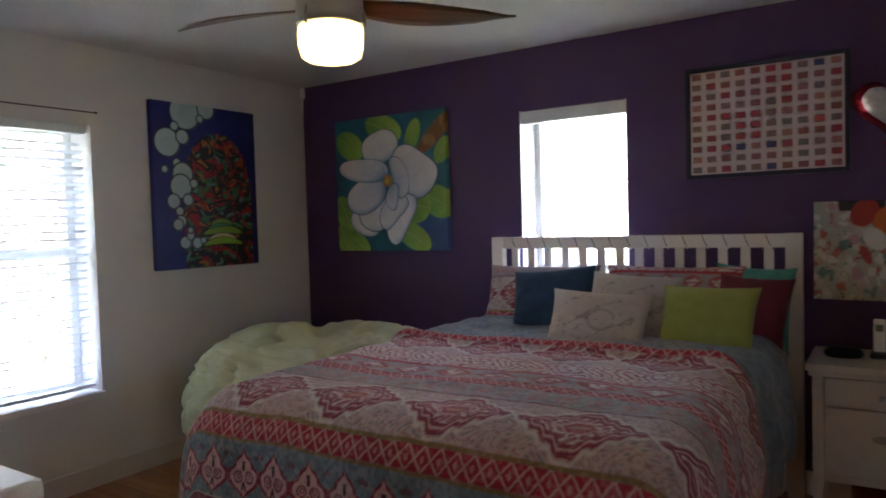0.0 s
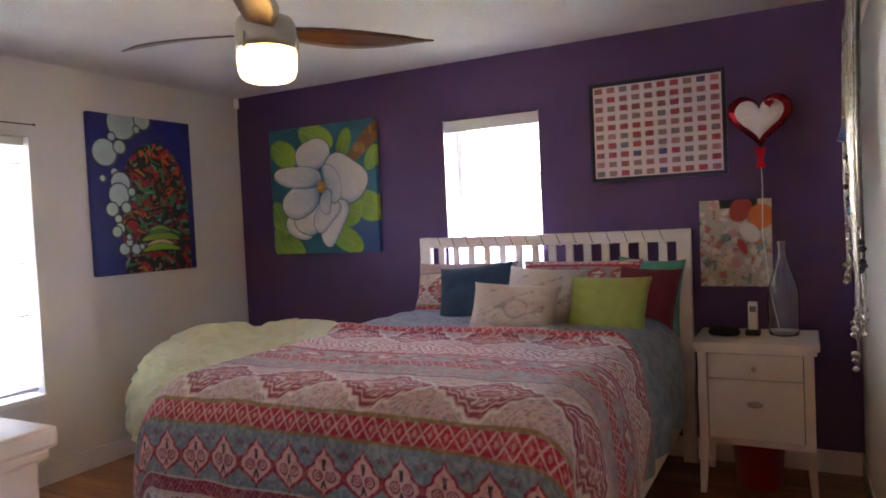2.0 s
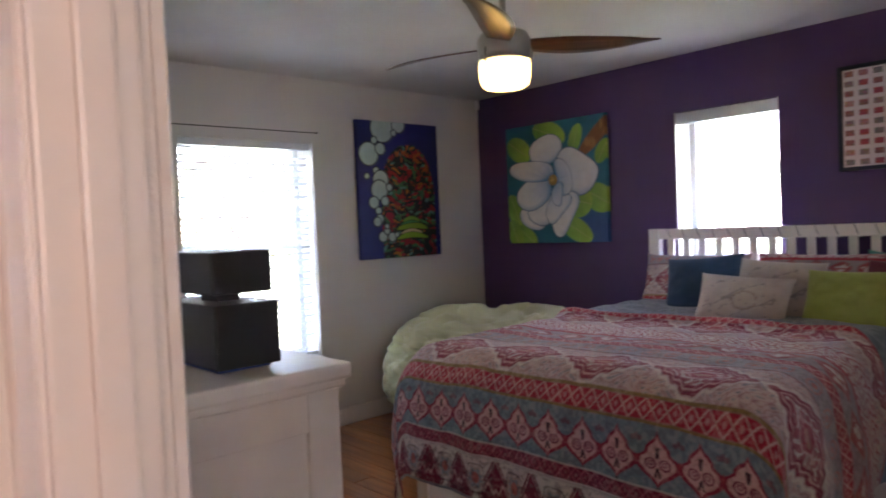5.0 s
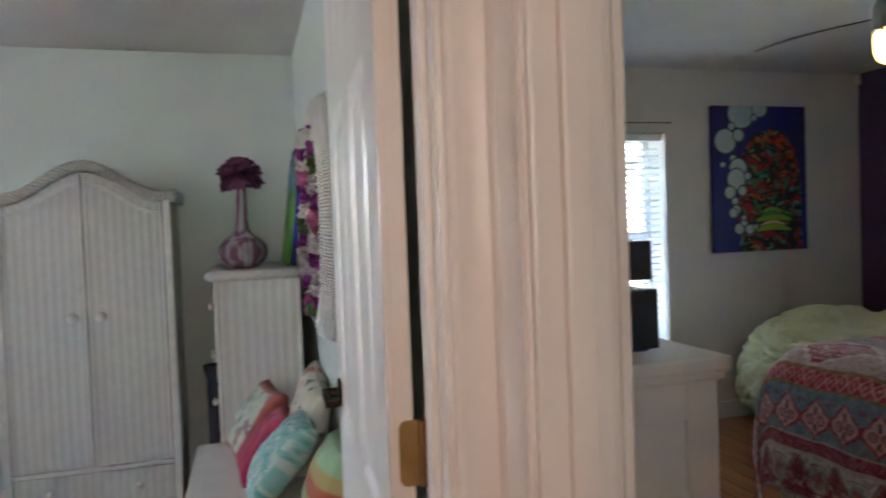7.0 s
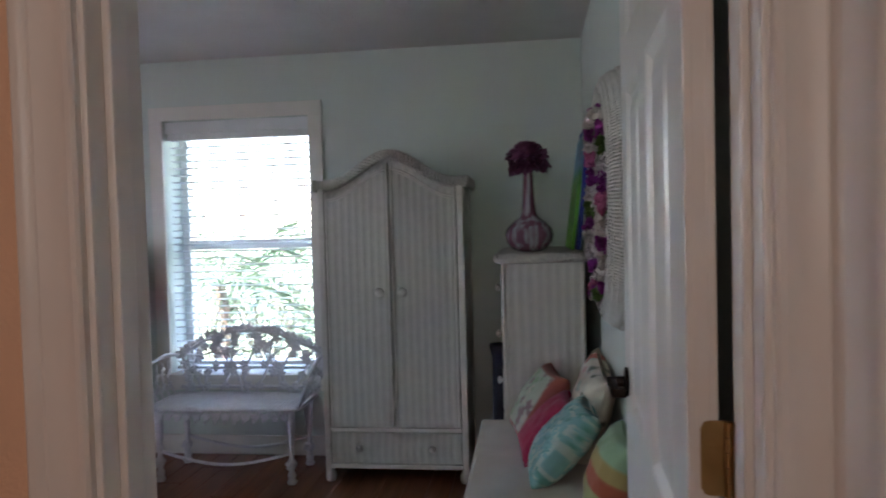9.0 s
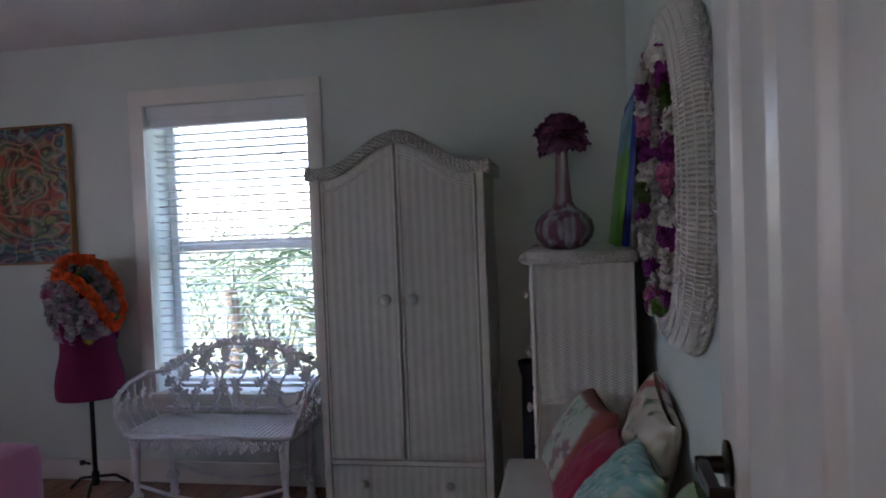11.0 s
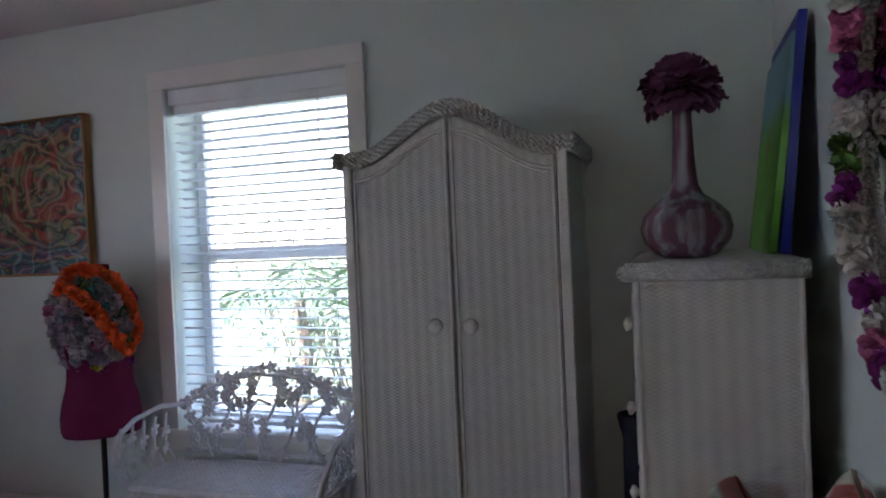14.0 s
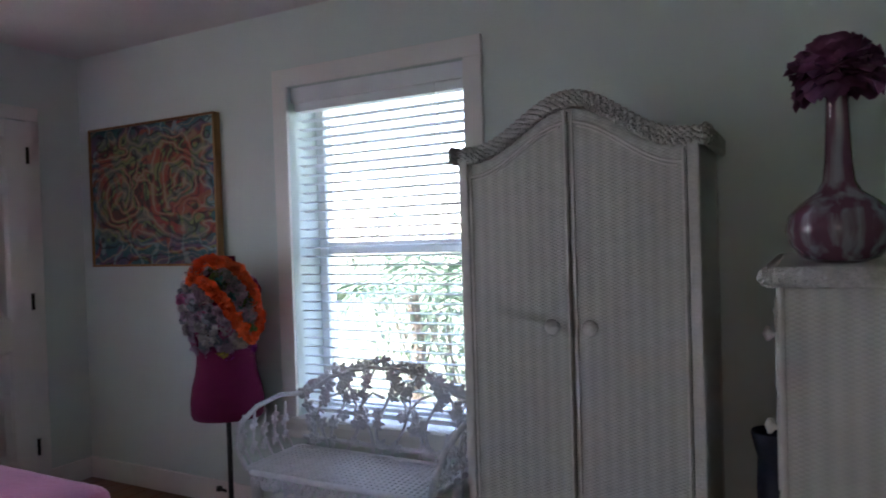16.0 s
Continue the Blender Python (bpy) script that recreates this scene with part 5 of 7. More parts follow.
lathe(bm, [(0.0, 0.10), (0.02, 0.085), (0.045, 0.0), (0.04, -0.005), (0.0, -0.002)], 16, (EX - 0.075, 3.02, 1.66))
tagged(part("tassel", bm, JEWB, None, "", True), "dark blue tassel hanging among the necklaces", "tassel")

# ---- dresser and black stereo ----
ds = thing("dresser", "white wooden dresser with a framed end panel", "dresser", (-0.985, -0.235, 0))
bm = bmesh.new()
box(bm, -1.36, 0.03, 0.06, 0.69, 1.042, 1.08, 0.008)
box(bm, -1.345, 0.018, 0.07, 0.68, 1.022, 1.042, 0.006)
part("top", bm, FURN, ds)
bx("body", (-1.33, -0.008, 0.085, 0.655, 0.08, 1.022), FURN, ds, 0.003)
for d in ((-0.012, 0.006, 0.58, 0.665, 0.0, 1.02), (-0.012, 0.006, 0.08, 0.165, 0.0, 1.02)):
    bx("end_stile", d, FURN, ds, 0.003)
for d in ((-0.012, 0.006, 0.165, 0.58, 0.93, 1.02), (-0.012, 0.006, 0.165, 0.58, 0.08, 0.19)):
    bx("end_rail", d, FURN, ds, 0.003)
for i in range(3):
    for j in range(2):
        z0 = 0.12 + i * 0.295
        x0 = -1.30 + j * 0.64
        dr = bx("drawer", (x0, x0 + 0.62, 0.655, 0.672, z0, z0 + 0.28), FURN, ds, 0.004)
        bm = bmesh.new()
        lathe(bm, [(0.0, 0), (0.006, 0.0), (0.005, 0.012), (0.014, 0.018), (0.0, 0.027)], 16)
        bmesh.ops.transform(bm, matrix=pose(x0 + 0.31, 0.672, z0 + 0.14, -90, 0, 0), verts=bm.verts)
        part("knob", bm, CHROME, dr, "metal knob", True)
st = thing("stereo", "black two-tier stereo on a small blue stand", "stereo", (-1.195, 0.25, 1.08))
st.scale = (0.92, 0.92, 0.84)
BLUEP = mat("blue_plastic", (0.02, 0.05, 0.25), 0.4)
bx("stand", (-0.12, 0.12, -0.07, 0.07, 0.0, 0.012), BLUEP, st, 0.003)
bx("lower_unit", (-0.17, 0.15, -0.085, 0.085, 0.012, 0.185), BLACK, st, 0.006)
bx("neck", (-0.05, 0.05, -0.03, 0.03, 0.185, 0.21), BLACK, st, 0.002)
bx("upper_unit", (-0.17, 0.13, -0.08, 0.08, 0.21, 0.325), BLACK, st, 0.006)
for nm, z0, z1 in (("speaker_grille", 0.03, 0.165), ("display_panel", 0.23, 0.305)):
    bx(nm, (-0.15, 0.13 if z0 < 0.1 else 0.11, 0.083, 0.088, z0, z1), mat("dark_grille_cloth", (0.02, 0.02, 0.022), 0.8, bump=0.1, bscale=500), st)

# ---- ceiling fan ----
BLADE = wood("walnut_fan_blade", (0.07, 0.028, 0.014), (0.16, 0.07, 0.032), 0, 0.35, 0.05)
SHADE = glow("lit_frosted_shade", (1.0, 0.66, 0.20), FAN_GLOW)
fan = thing("ceiling_fan", "brushed nickel ceiling fan with three walnut blades and a lit shade", "ceiling fan", (-1.64, 1.82, 0.195))
fan.scale = (1.08, 1.08, 0.92)
bm = bmesh.new()
lathe(bm, [(0.0, 2.44), (0.075, 2.44), (0.078, 2.42), (0.05, 2.385), (0.018, 2.37), (0.014, 2.36)], 32)
part("canopy", bm, CHROME, fan, "", True)
bm = bmesh.new()
tube(bm, [(0, 0, 2.375), (0, 0, 2.20)], 0.013, 14)
part("downrod", bm, CHROME, fan)
bm = bmesh.new()
lathe(bm, [(0.0, 2.215), (0.05, 2.212), (0.095, 2.195), (0.107, 2.17), (0.109, 2.115), (0.104, 2.10), (0.10, 2.078), (0.109, 2.074), (0.109, 2.066), (0.0, 2.066)], 40)
part("motor_housing", bm, CHROME, fan, "", True)
for k in range(3):
    a = 2 * math.pi * k / 3 + 0.5
    bm = bmesh.new()
    tube(bm, [(0.107 * math.cos(a), 0.107 * math.sin(a), 2.12), (0.114 * math.cos(a), 0.114 * math.sin(a), 2.09), (0.109 * math.cos(a), 0.109 * math.sin(a), 2.055)], 0.006, 8)
    part("shade_clip", bm, CHROME, fan)
bm = bmesh.new()
lathe(bm, [(0.101, 2.068), (0.106, 2.04), (0.103, 1.985), (0.095, 1.955), (0.078, 1.941), (0.04, 1.936), (0.0, 1.935)], 40)
part("glass_shade", bm, SHADE, fan, "warm lit frosted glass shade", True)
for ang in FAN_ANGLES:
    bm = bmesh.new()
    prev = None
    for i in range(19):
        t = i / 18
        r = 0.09 + 0.575 * t
        wd = 0.042 + 0.034 * math.sin(math.pi * min(1, t * 1.15 + 0.05)) - 0.04 * max(0, t - 0.8) / 0.2
        pitch = radians(17 - 5 * t)
        sweep = 0.05 * math.sin(math.pi * t * 0.9)
        ring = []
        for q, th in ((-1, 0.0), (-0.5, 0.004), (0.5, 0.004), (1, 0.0), (0.5, -0.004), (-0.5, -0.004)):
            y = q * wd * math.cos(pitch) + sweep
            z = 2.145 + q * wd * math.sin(pitch) * -1 + th + 0.02 * t
            ring.append(bm.verts.new((r, y, z)))
        if prev:
            for j in range(6):
                bm.faces.new((prev[j], prev[(j + 1) % 6], ring[(j + 1) % 6], ring[j]))
        else:
            bm.faces.new(ring)
        prev = ring
    bm.faces.new(prev[::-1])
    b = part("blade", bm, BLADE, fan, "curved walnut blade", True)
    b.matrix_basis = pose(0, 0, 0, 0, 0, ang)
bm = bmesh.new()
tube(bm, [(-3.70, 3.785, 2.36), (-3.698, 3.78, 2.25)], 0.006, 8)
lathe(bm, [(0, 0), (0.02, 0.0), (0.02, 0.06), (0.012, 0.075), (0, 0.075)], 12, (-3.688, 3.775, 2.36))
tagged(part("corner_sensor", bm, VINYL), "small white sensor in the ceiling corner", "sensor")

# ---- mint room ----
WICK = wicker("white_painted_wicker", (0.66, 0.65, 0.61), 0.04)
WICKC = wicker("white_painted_wicker_chest", (0.72, 0.70, 0.66), 0.042)
WICKM = mat("white_wicker_braid", (0.70, 0.67, 0.64), 0.55, vary=0.10, scale=60, bump=0.2, bscale=130)
WICKP = mat("white_wicker_frame_paint", (0.68, 0.65, 0.62), 0.5, vary=0.06, scale=20, bump=0.06, bscale=90)


def braid(bm, pts, r, turns, seg=9):
    """Two strands twisted round each other along a run of points."""
    P = [Vector(p) for p in pts]
    for ph in (0, math.pi):
        path = []
        n = turns * 8
        for i in range(n + 1):
            t = i / n * (len(P) - 1)
            k = min(int(t), len(P) - 2)
            c = P[k].lerp(P[k + 1], t - k)
            d = (P[k + 1] - P[k]).normalized()
            up = Vector((1, 0, 0)) if abs(d.x) < 0.9 else Vector((0, 0, 1))
            s = d.cross(up).normalized()
            a = 2 * math.pi * turns * i / n / 2 + ph
            path.append(c + 0.55 * r * (math.cos(a) * up + math.sin(a) * s))
        tube(bm, path, r * 0.62, seg)


# armoire
AX, AYM = -3.29, -1.384
arm = thing("wicker_armoire", "white painted wicker armoire with an arched top and two doors", "armoire", (AX, AYM, 0))


def arch(y):
    """Height of the door tops across the front."""
    t = min(1, abs(y) / 0.36)
    return 1.592 + 0.153 * (0.5 + 0.5 * math.cos(math.pi * t)) ** 1.1


hw = 0.395
bm = bmesh.new()
ys = [-hw + 2 * hw * i / 48 for i in range(49)]
prism(bm, [(-hw, 0.08), (hw, 0.08)] + [(y, arch(y) + 0.03) for y in reversed(ys)], "x", -0.40, -0.012)
part("carcass", bm, WICK, arm)
for s in (-1, 1):
    bm = bmesh.new()
    q = [s * 0.0055 + s * (0.358 - 0.0055) * i / 30 for i in range(31)]
    prism(bm, [(q[0], 0.302), (q[-1], 0.302)] + [(y, arch(y) - 0.017) for y in reversed(q)], "x", -0.012, 0.006)
    dr = part("door", bm, WICK, arm)
    bm = bmesh.new()
    tube(bm, [(0.008, s * 0.012, 0.31), (0.008, s * 0.012, arch(0) - 0.012)], 0.006, 6)
    tube(bm, [(0.008, s * 0.35, 0.31), (0.008, s * 0.35, arch(0.35) - 0.012)], 0.006, 6)
    tube(bm, [(0.008, y, arch(y) - 0.05) for y in q[1:-1]], 0.006, 6)
    tube(bm, [(0.008, y, arch(y) - 0.062) for y in q[2:-2]], 0.005, 6)
    part("door_edging", bm, WICKP, dr)
    bm = bmesh.new()
    lathe(bm, [(0.0, 0), (0.012, 0.0), (0.011, 0.012), (0.024, 0.02), (0.026, 0.03), (0.016, 0.04), (0, 0.042)], 20)
    bmesh.ops.transform(bm, matrix=pose(0.006, s * 0.062, 1.037, 0, 90, 0), verts=bm.verts)
    part("knob", bm, WICKP, dr, "round white wooden knob", True)
    bx("corner_post", (-0.016, 0.012, *sorted((s * 0.362, s * hw)), 0.03, arch(0.36) + 0.01), WICKP, arm, 0.006)
    bx("back_post", (-0.405, -0.37, *sorted((s * 0.362, s * (hw + 0.002))), 0.0, 1.60), WICKP, arm, 0.004)
    for x in (0.0, -0.38):
        bm = bmesh.new()
        lathe(bm, [(0.0, 0), (0.022, 0.0), (0.03, 0.02), (0.028, 0.045), (0.02, 0.06), (0.02, 0.085)], 16, (x - 0.01, s * 0.372, 0))
        part("foot", bm, WICKP, arm, "", True)
for k in range(3):
    bm = bmesh.new()
    braid(bm, [(0.0 - 0.004 * k, y, arch(y) + 0.008 + 0.017 * k) for y in ([-0.43] + ys + [0.43])], 0.013, 40)
    part("cornice_braid", bm, WICKM, arm, "braided wicker cornice", True)
for s in (-1, 1):
    for k in range(3):
        bm = bmesh.new()
        braid(bm, [(-0.40 + 0.43 * i / 8, s * (hw + 0.02), arch(0.4) + 0.008 + 0.017 * k) for i in range(9)], 0.013, 18)
        part("side_cornice_braid", bm, WICKM, arm, "braided wicker cornice", True)
bx("drawer_rail", (-0.012, 0.012, -0.36, 0.36, 0.276, 0.298), WICKP, arm, 0.005)
bx("bottom_rail", (-0.014, 0.012, -0.36, 0.36, 0.075, 0.10), WICKP, arm, 0.005)
dr = bx("drawer", (-0.012, 0.004, -0.355, 0.355, 0.105, 0.272), WICK, arm, 0.003)
for s in (-1, 1):
    bm = bmesh.new()
    lathe(bm, [(0.0, 0), (0.011, 0.0), (0.01, 0.01), (0.02, 0.018), (0, 0.034)], 16)
    bmesh.ops.transform(bm, matrix=pose(0.004, s * 0.2, 0.19, 0, 90, 0), verts=bm.verts)
    part("knob", bm, WICKP, dr, "", True)

# chest of drawers, seen from its end
CX, CY0, CY1 = -2.785, -0.77, -0.405
ch = thing("wicker_chest", "white painted wicker chest of drawers in the corner", "chest of drawers", (CX, -0.5875, 0))
cd = (CY1 - CY0) / 2
bx("carcass", (-0.88, 0, -cd + 0.006, cd, 0.05, 1.205), WICKC, ch, 0.004)
bm = bmesh.new()
box(bm, -0.90, 0.012, -cd - 0.018, cd + 0.016, 1.205, 1.25, 0.016)
part("top", bm, WICKP, ch)
bm = bmesh.new()
tube(bm, [(0.014, -cd - 0.012, 1.2275), (0.014, 0, 1.2275), (0.014, cd + 0.012, 1.2275)], 0.022, 12)
tube(bm, [(-0.88, -cd - 0.018, 1.2275), (-0.4, -cd - 0.018, 1.2275), (0.014, -cd - 0.018, 1.2275)], 0.022, 12)
part("rim_roll", bm, WICKM, ch, "padded wicker rim", True)
for y in (-cd + 0.006, cd - 0.006):
    bm = bmesh.new()
    tube(bm, [(0.002, y, 0.0), (0.002, y, 1.205)], 0.008, 8)
    part("corner_cane", bm, WICKP, ch)
for i in range(5):
    z0 = 0.085 + i * 0.222
    dr = bx("drawer", (-0.85, -0.03, -cd - 0.008, -cd + 0.006, z0, z0 + 0.205), WICKC, ch, 0.004)
    for x in (-0.66, -0.16):
        bm = bmesh.new()
        lathe(bm, [(0.0, 0), (0.008, 0.0), (0.008, 0.01), (0.018, 0.018), (0.018, 0.026), (0, 0.033)], 16)
        bmesh.ops.transform(bm, matrix=pose(x, -cd - 0.008, z0 + 0.11, 90, 0, 0), verts=bm.verts)
        part("knob", bm, WICKP, dr, "round white knob", True)

# swirled glass vase and paper flower
VG = bpy.data.materials.new("swirled_glass")
VG.use_nodes = True
vn, vl = VG.node_tree.nodes, VG.node_tree.links
vb = vn["Principled BSDF"]
vb.inputs["Roughness"].default_value, vb.inputs["Transmission Weight"].default_value, vb.inputs["IOR"].default_value = 0.06, 0.35, 1.3
vb.inputs["Coat Weight"].default_value = 0.6
vt, vw, vr = vn.new("ShaderNodeTexCoord"), vn.new("ShaderNodeTexNoise"), vn.new("ShaderNodeValToRGB")
vm = vn.new("ShaderNodeMapping")
vm.inputs["Scale"].default_value = (1.6, 1.6, 0.12)
vm.inputs["Rotation"].default_value = (0.2, 0.3, 0.5)
vw.inputs["Scale"].default_value, vw.inputs["Distortion"].default_value, vw.inputs["Detail"].default_value = 17.0, 0.5, 2.0
vr.color_ramp.elements[0].position, vr.color_ramp.elements[0].color = 0.40, (0.42, 0.41, 0.45, 1)
vr.color_ramp.elements[1].position, vr.color_ramp.elements[1].color = 0.56, (0.25, 0.11, 0.16, 1)
vl.new(vt.outputs["Object"], vm.inputs["Vector"])
vl.new(vm.outputs[0], vw.inputs["Vector"])
vl.new(vw.outputs["Fac"], vr.inputs[0])
vl.new(vr.outputs[0], vb.inputs["Base Color"])
bm = bmesh.new()
prof = [(0.0, 0.0), (0.055, 0.0), (0.085, 0.012), (0.112, 0.045), (0.120, 0.08), (0.112, 0.115), (0.085, 0.145), (0.05, 0.17), (0.036, 0.195), (0.031, 0.24), (0.027, 0.32), (0.024, 0.395), (0.027, 0.405)]
lathe(bm, prof + [(r - 0.004 if r > 0.01 else 0, z + (0.006 if z < 0.01 else 0)) for r, z in reversed(prof)], 40, cap=False)
bmesh.ops.remove_doubles(bm, verts=bm.verts, dist=0.0004)
va = tagged(part("glass_vase", bm, VG, None, "", True), "long-necked mauve and grey swirled glass vase", "vase")
va.matrix_basis = pose(-2.96, -0.645, 1.2515) @ Matrix.Scale(0.95, 4)

MAUVE = mat("mauve_paper_petal", (0.24, 0.085, 0.18), 0.7, vary=0.35, scale=18, bump=0.03)


def ruffled(bm, m, L, W, curl, seed, n=5):
    """One cupped petal with a wavy rim, growing along +z of m."""
    rows = []
    for i in range(n):
        t = i / (n - 1)
        row = []
        for j in range(n):
            q = j / (n - 1) * 2 - 1
            wd = W * (0.25 + 0.75 * math.sin(math.pi * min(0.82, t * 0.75 + 0.08)))
            wave = 0.10 * L * t * math.sin(q * 7 + seed)
            row.append(bm.verts.new(m @ Vector((q * wd, curl * L * t * t + 0.25 * W * q * q + wave, L * t * (1 - 0.12 * q * q)))))
        rows.append(row)
    for a, b in zip(rows, rows[1:]):
        for j in range(n - 1):
            bm.faces.new((a[j], a[j + 1], b[j + 1], b[j]))


bm = bmesh.new()
rnd = random.Random(4)
for k in range(90):
    ring = k / 90
    az = k * 137.5
    el = 88 - 118 * ring ** 0.75
    m = pose(0, 0, 0, 0, 0, az) @ pose(0, 0, 0, 90 - el, 0, 0)
    ruffled(bm, Matrix.Translation((0, 0, 0.0)) @ m, rnd.uniform(0.105, 0.135) * (0.72 + 0.28 * ring), rnd.uniform(0.035, 0.05), rnd.uniform(-0.35, 0.1), k)
pfw = thing("paper_flower", "large dark mauve ruffled paper flower standing in the vase", "artificial flower", (-2.96, -0.645, 1.688))
pfw.scale = (0.94, 0.94, 0.94)
part("petals", bm, MAUVE, pfw, "", True)
bm = bmesh.new()
tube(bm, [(0, 0, 0.0), (0.004, 0, -0.16), (0, 0, -0.34)], 0.004, 6)
part("stem", bm, mat("green_stem", (0.04, 0.12, 0.03), 0.7), pfw)


def paint_green(u, v, w, hgt):
    img = np.zeros(u.shape + (3,)) + np.array((0.10, 0.34, 0.04))
    img *= (0.8 + 0.4 * vnoise(u * 5, v * 5, 71))[..., None]
    over(img, sstep(0.62, 0.80, v + 0.08 * vnoise(u * 6, v * 6, 72)), (0.16, 0.36, 0.46))
    over(img, disc(u, v, 0.45, 0.5, 0.10, 0.03, 0.5), (0.20, 0.16, 0.05))
    over(img, disc(u, v, 0.5, 0.52, 0.035, 0.02), (0.35, 0.08, 0.08))
    return img


def paint_blue(u, v, w, hgt):
    return (np.zeros(u.shape + (3,)) + np.array((0.015, 0.025, 0.30))) * (0.8 + 0.4 * vnoise(u * 6, v * 6, 75))[..., None]


g1 = canvas("canvas_painting", 0.50, 0.56, paint_green, 0.01, 0.02, "small green and blue landscape canvas leaning in the corner")
g1.matrix_basis = pose(-3.25, -0.430, 1.2515, -7.5, 0, 0)
g2 = canvas("canvas_painting", 0.50, 0.60, paint_blue, 0.02, 0.022, "deep blue canvas leaning behind the green one")
g2.matrix_basis = pose(-3.22, -0.401, 1.2515, -5.5, 0, 0)

# dark floor vase between armoire and chest
bm = bmesh.new()
lathe(bm, [(0.0, 0), (0.04, 0.0), (0.045, 0.02), (0.047, 0.3), (0.045, 0.6), (0.042, 0.69), (0.050, 0.72), (0.060, 0.765), (0.056, 0.772), (0.038, 0.72), (0.0, 0.70)], 28)
fv = tagged(part("floor_vase", bm, mat("dark_navy_glaze", (0.006, 0.007, 0.02), 0.55), None, "", True), "tall narrow dark navy floor vase with a flared lip", "vase")
fv.matrix_basis = pose(-3.34, -0.815, 0) @ Matrix.Scale(0.965, 4)

# ---- oval wicker mirror with a garland ----
MX, MZ, MA, MB = -2.044, 1.455, 0.30, 0.36
mi = thing("oval_mirror", "oval mirror in a thick white wicker frame on the wall", "mirror", (MX, MY, MZ))
MIR = bpy.data.materials.new("mirror_silver")
MIR.use_nodes = True
MIR.node_tree.nodes["Principled BSDF"].inputs["Metallic"].default_value = 1.0
MIR.node_tree.nodes["Principled BSDF"].inputs["Roughness"].default_value = 0.015
MIR.node_tree.nodes["Principled BSDF"].inputs["Base Color"].default_value = (0.86, 0.88, 0.87, 1)
bm = bmesh.new()
prism(bm, [((MA - 0.02) * math.cos(2 * math.pi * i / 64), (MB - 0.02) * math.sin(2 * math.pi * i / 64)) for i in range(64)], "y", -0.054, -0.048)
part("mirror_glass", bm, MIR, mi)
bm = bmesh.new()
prism(bm, [((MA + 0.02) * math.cos(2 * math.pi * i / 64), (MB + 0.02) * math.sin(2 * math.pi * i / 64)) for i in range(64)], "y", -0.047, -0.001)
part("backing", bm, WICKP, mi)
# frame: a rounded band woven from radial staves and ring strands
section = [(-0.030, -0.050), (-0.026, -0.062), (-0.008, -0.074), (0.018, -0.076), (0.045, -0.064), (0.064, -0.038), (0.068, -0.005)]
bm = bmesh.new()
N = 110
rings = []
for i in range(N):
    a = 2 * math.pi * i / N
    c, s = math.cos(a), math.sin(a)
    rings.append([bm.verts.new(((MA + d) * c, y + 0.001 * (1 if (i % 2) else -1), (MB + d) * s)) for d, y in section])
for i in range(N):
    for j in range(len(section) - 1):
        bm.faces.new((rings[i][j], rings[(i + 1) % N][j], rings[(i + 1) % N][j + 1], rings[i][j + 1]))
# ground under the strands, coloured darker to paint in the shade between them
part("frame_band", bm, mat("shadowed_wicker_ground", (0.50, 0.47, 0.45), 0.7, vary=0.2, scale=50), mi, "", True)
bm = bmesh.new()
for i in range(230):
    a = 2 * math.pi * i / 230
    c, s = math.cos(a), math.sin(a)
    tube(bm, [((MA + d) * c, y - 0.001, (MB + d) * s) for d, y in section], 0.0040, 5)
for j in range(9):
    k = 0.4 + j * 0.62
    n0 = int(k)
    d = section[n0][0] + (section[n0 + 1][0] - section[n0][0]) * (k - n0)
    y = section[n0][1] + (section[n0 + 1][1] - section[n0][1]) * (k - n0)
    tube(bm, [((MA + d) * math.cos(math.pi * i / 115), y - 0.003 - 0.002 * ((i + j) % 2), (MB + d) * math.sin(math.pi * i / 115)) for i in range(231)], 0.0026, 5)
tagged(part("woven_band", bm, WICKP, mi, "woven white wicker strands", True), kind="stuff")
bm = bmesh.new()
for d, y, r in ((0.068, -0.012, 0.012), (-0.030, -0.056, 0.009)):
    braid(bm, [((MA + d) * math.cos(2 * math.pi * i / 60), y, (MB + d) * math.sin(2 * math.pi * i / 60)) for i in range(61)], r, 56)
part("edge_braid", bm, WICKM, mi, "braided wicker edge", True)

PET = {
    "purple": mat("purple_silk_petals", (0.26, 0.03, 0.24), 0.7, vary=0.3, scale=25),
    "white": mat("white_silk_petals", (0.62, 0.58, 0.56), 0.75, vary=0.12, scale=25),
    "pink": mat("pink_silk_petals", (0.52, 0.14, 0.28), 0.7, vary=0.25, scale=25),
    "green": mat("green_silk_leaf", (0.10, 0.20, 0.05), 0.7, vary=0.3, scale=25),
    "orange": mat("orange_silk_petals", (0.86, 0.13, 0.025), 0.65, vary=0.2, scale=25),
    "lilac": mat("lilac_silk_petals", (0.46, 0.36, 0.46), 0.75, vary=0.2, scale=25),
    "teal": mat("teal_silk_petals", (0.05, 0.30, 0.30), 0.7, vary=0.2, scale=25),
    "yellow": mat("yellow_green_silk", (0.50, 0.44, 0.06), 0.7, vary=0.3, scale=25),
    "grey": mat("grey_silk_petals", (0.30, 0.34, 0.38), 0.75, vary=0.25, scale=25),
}


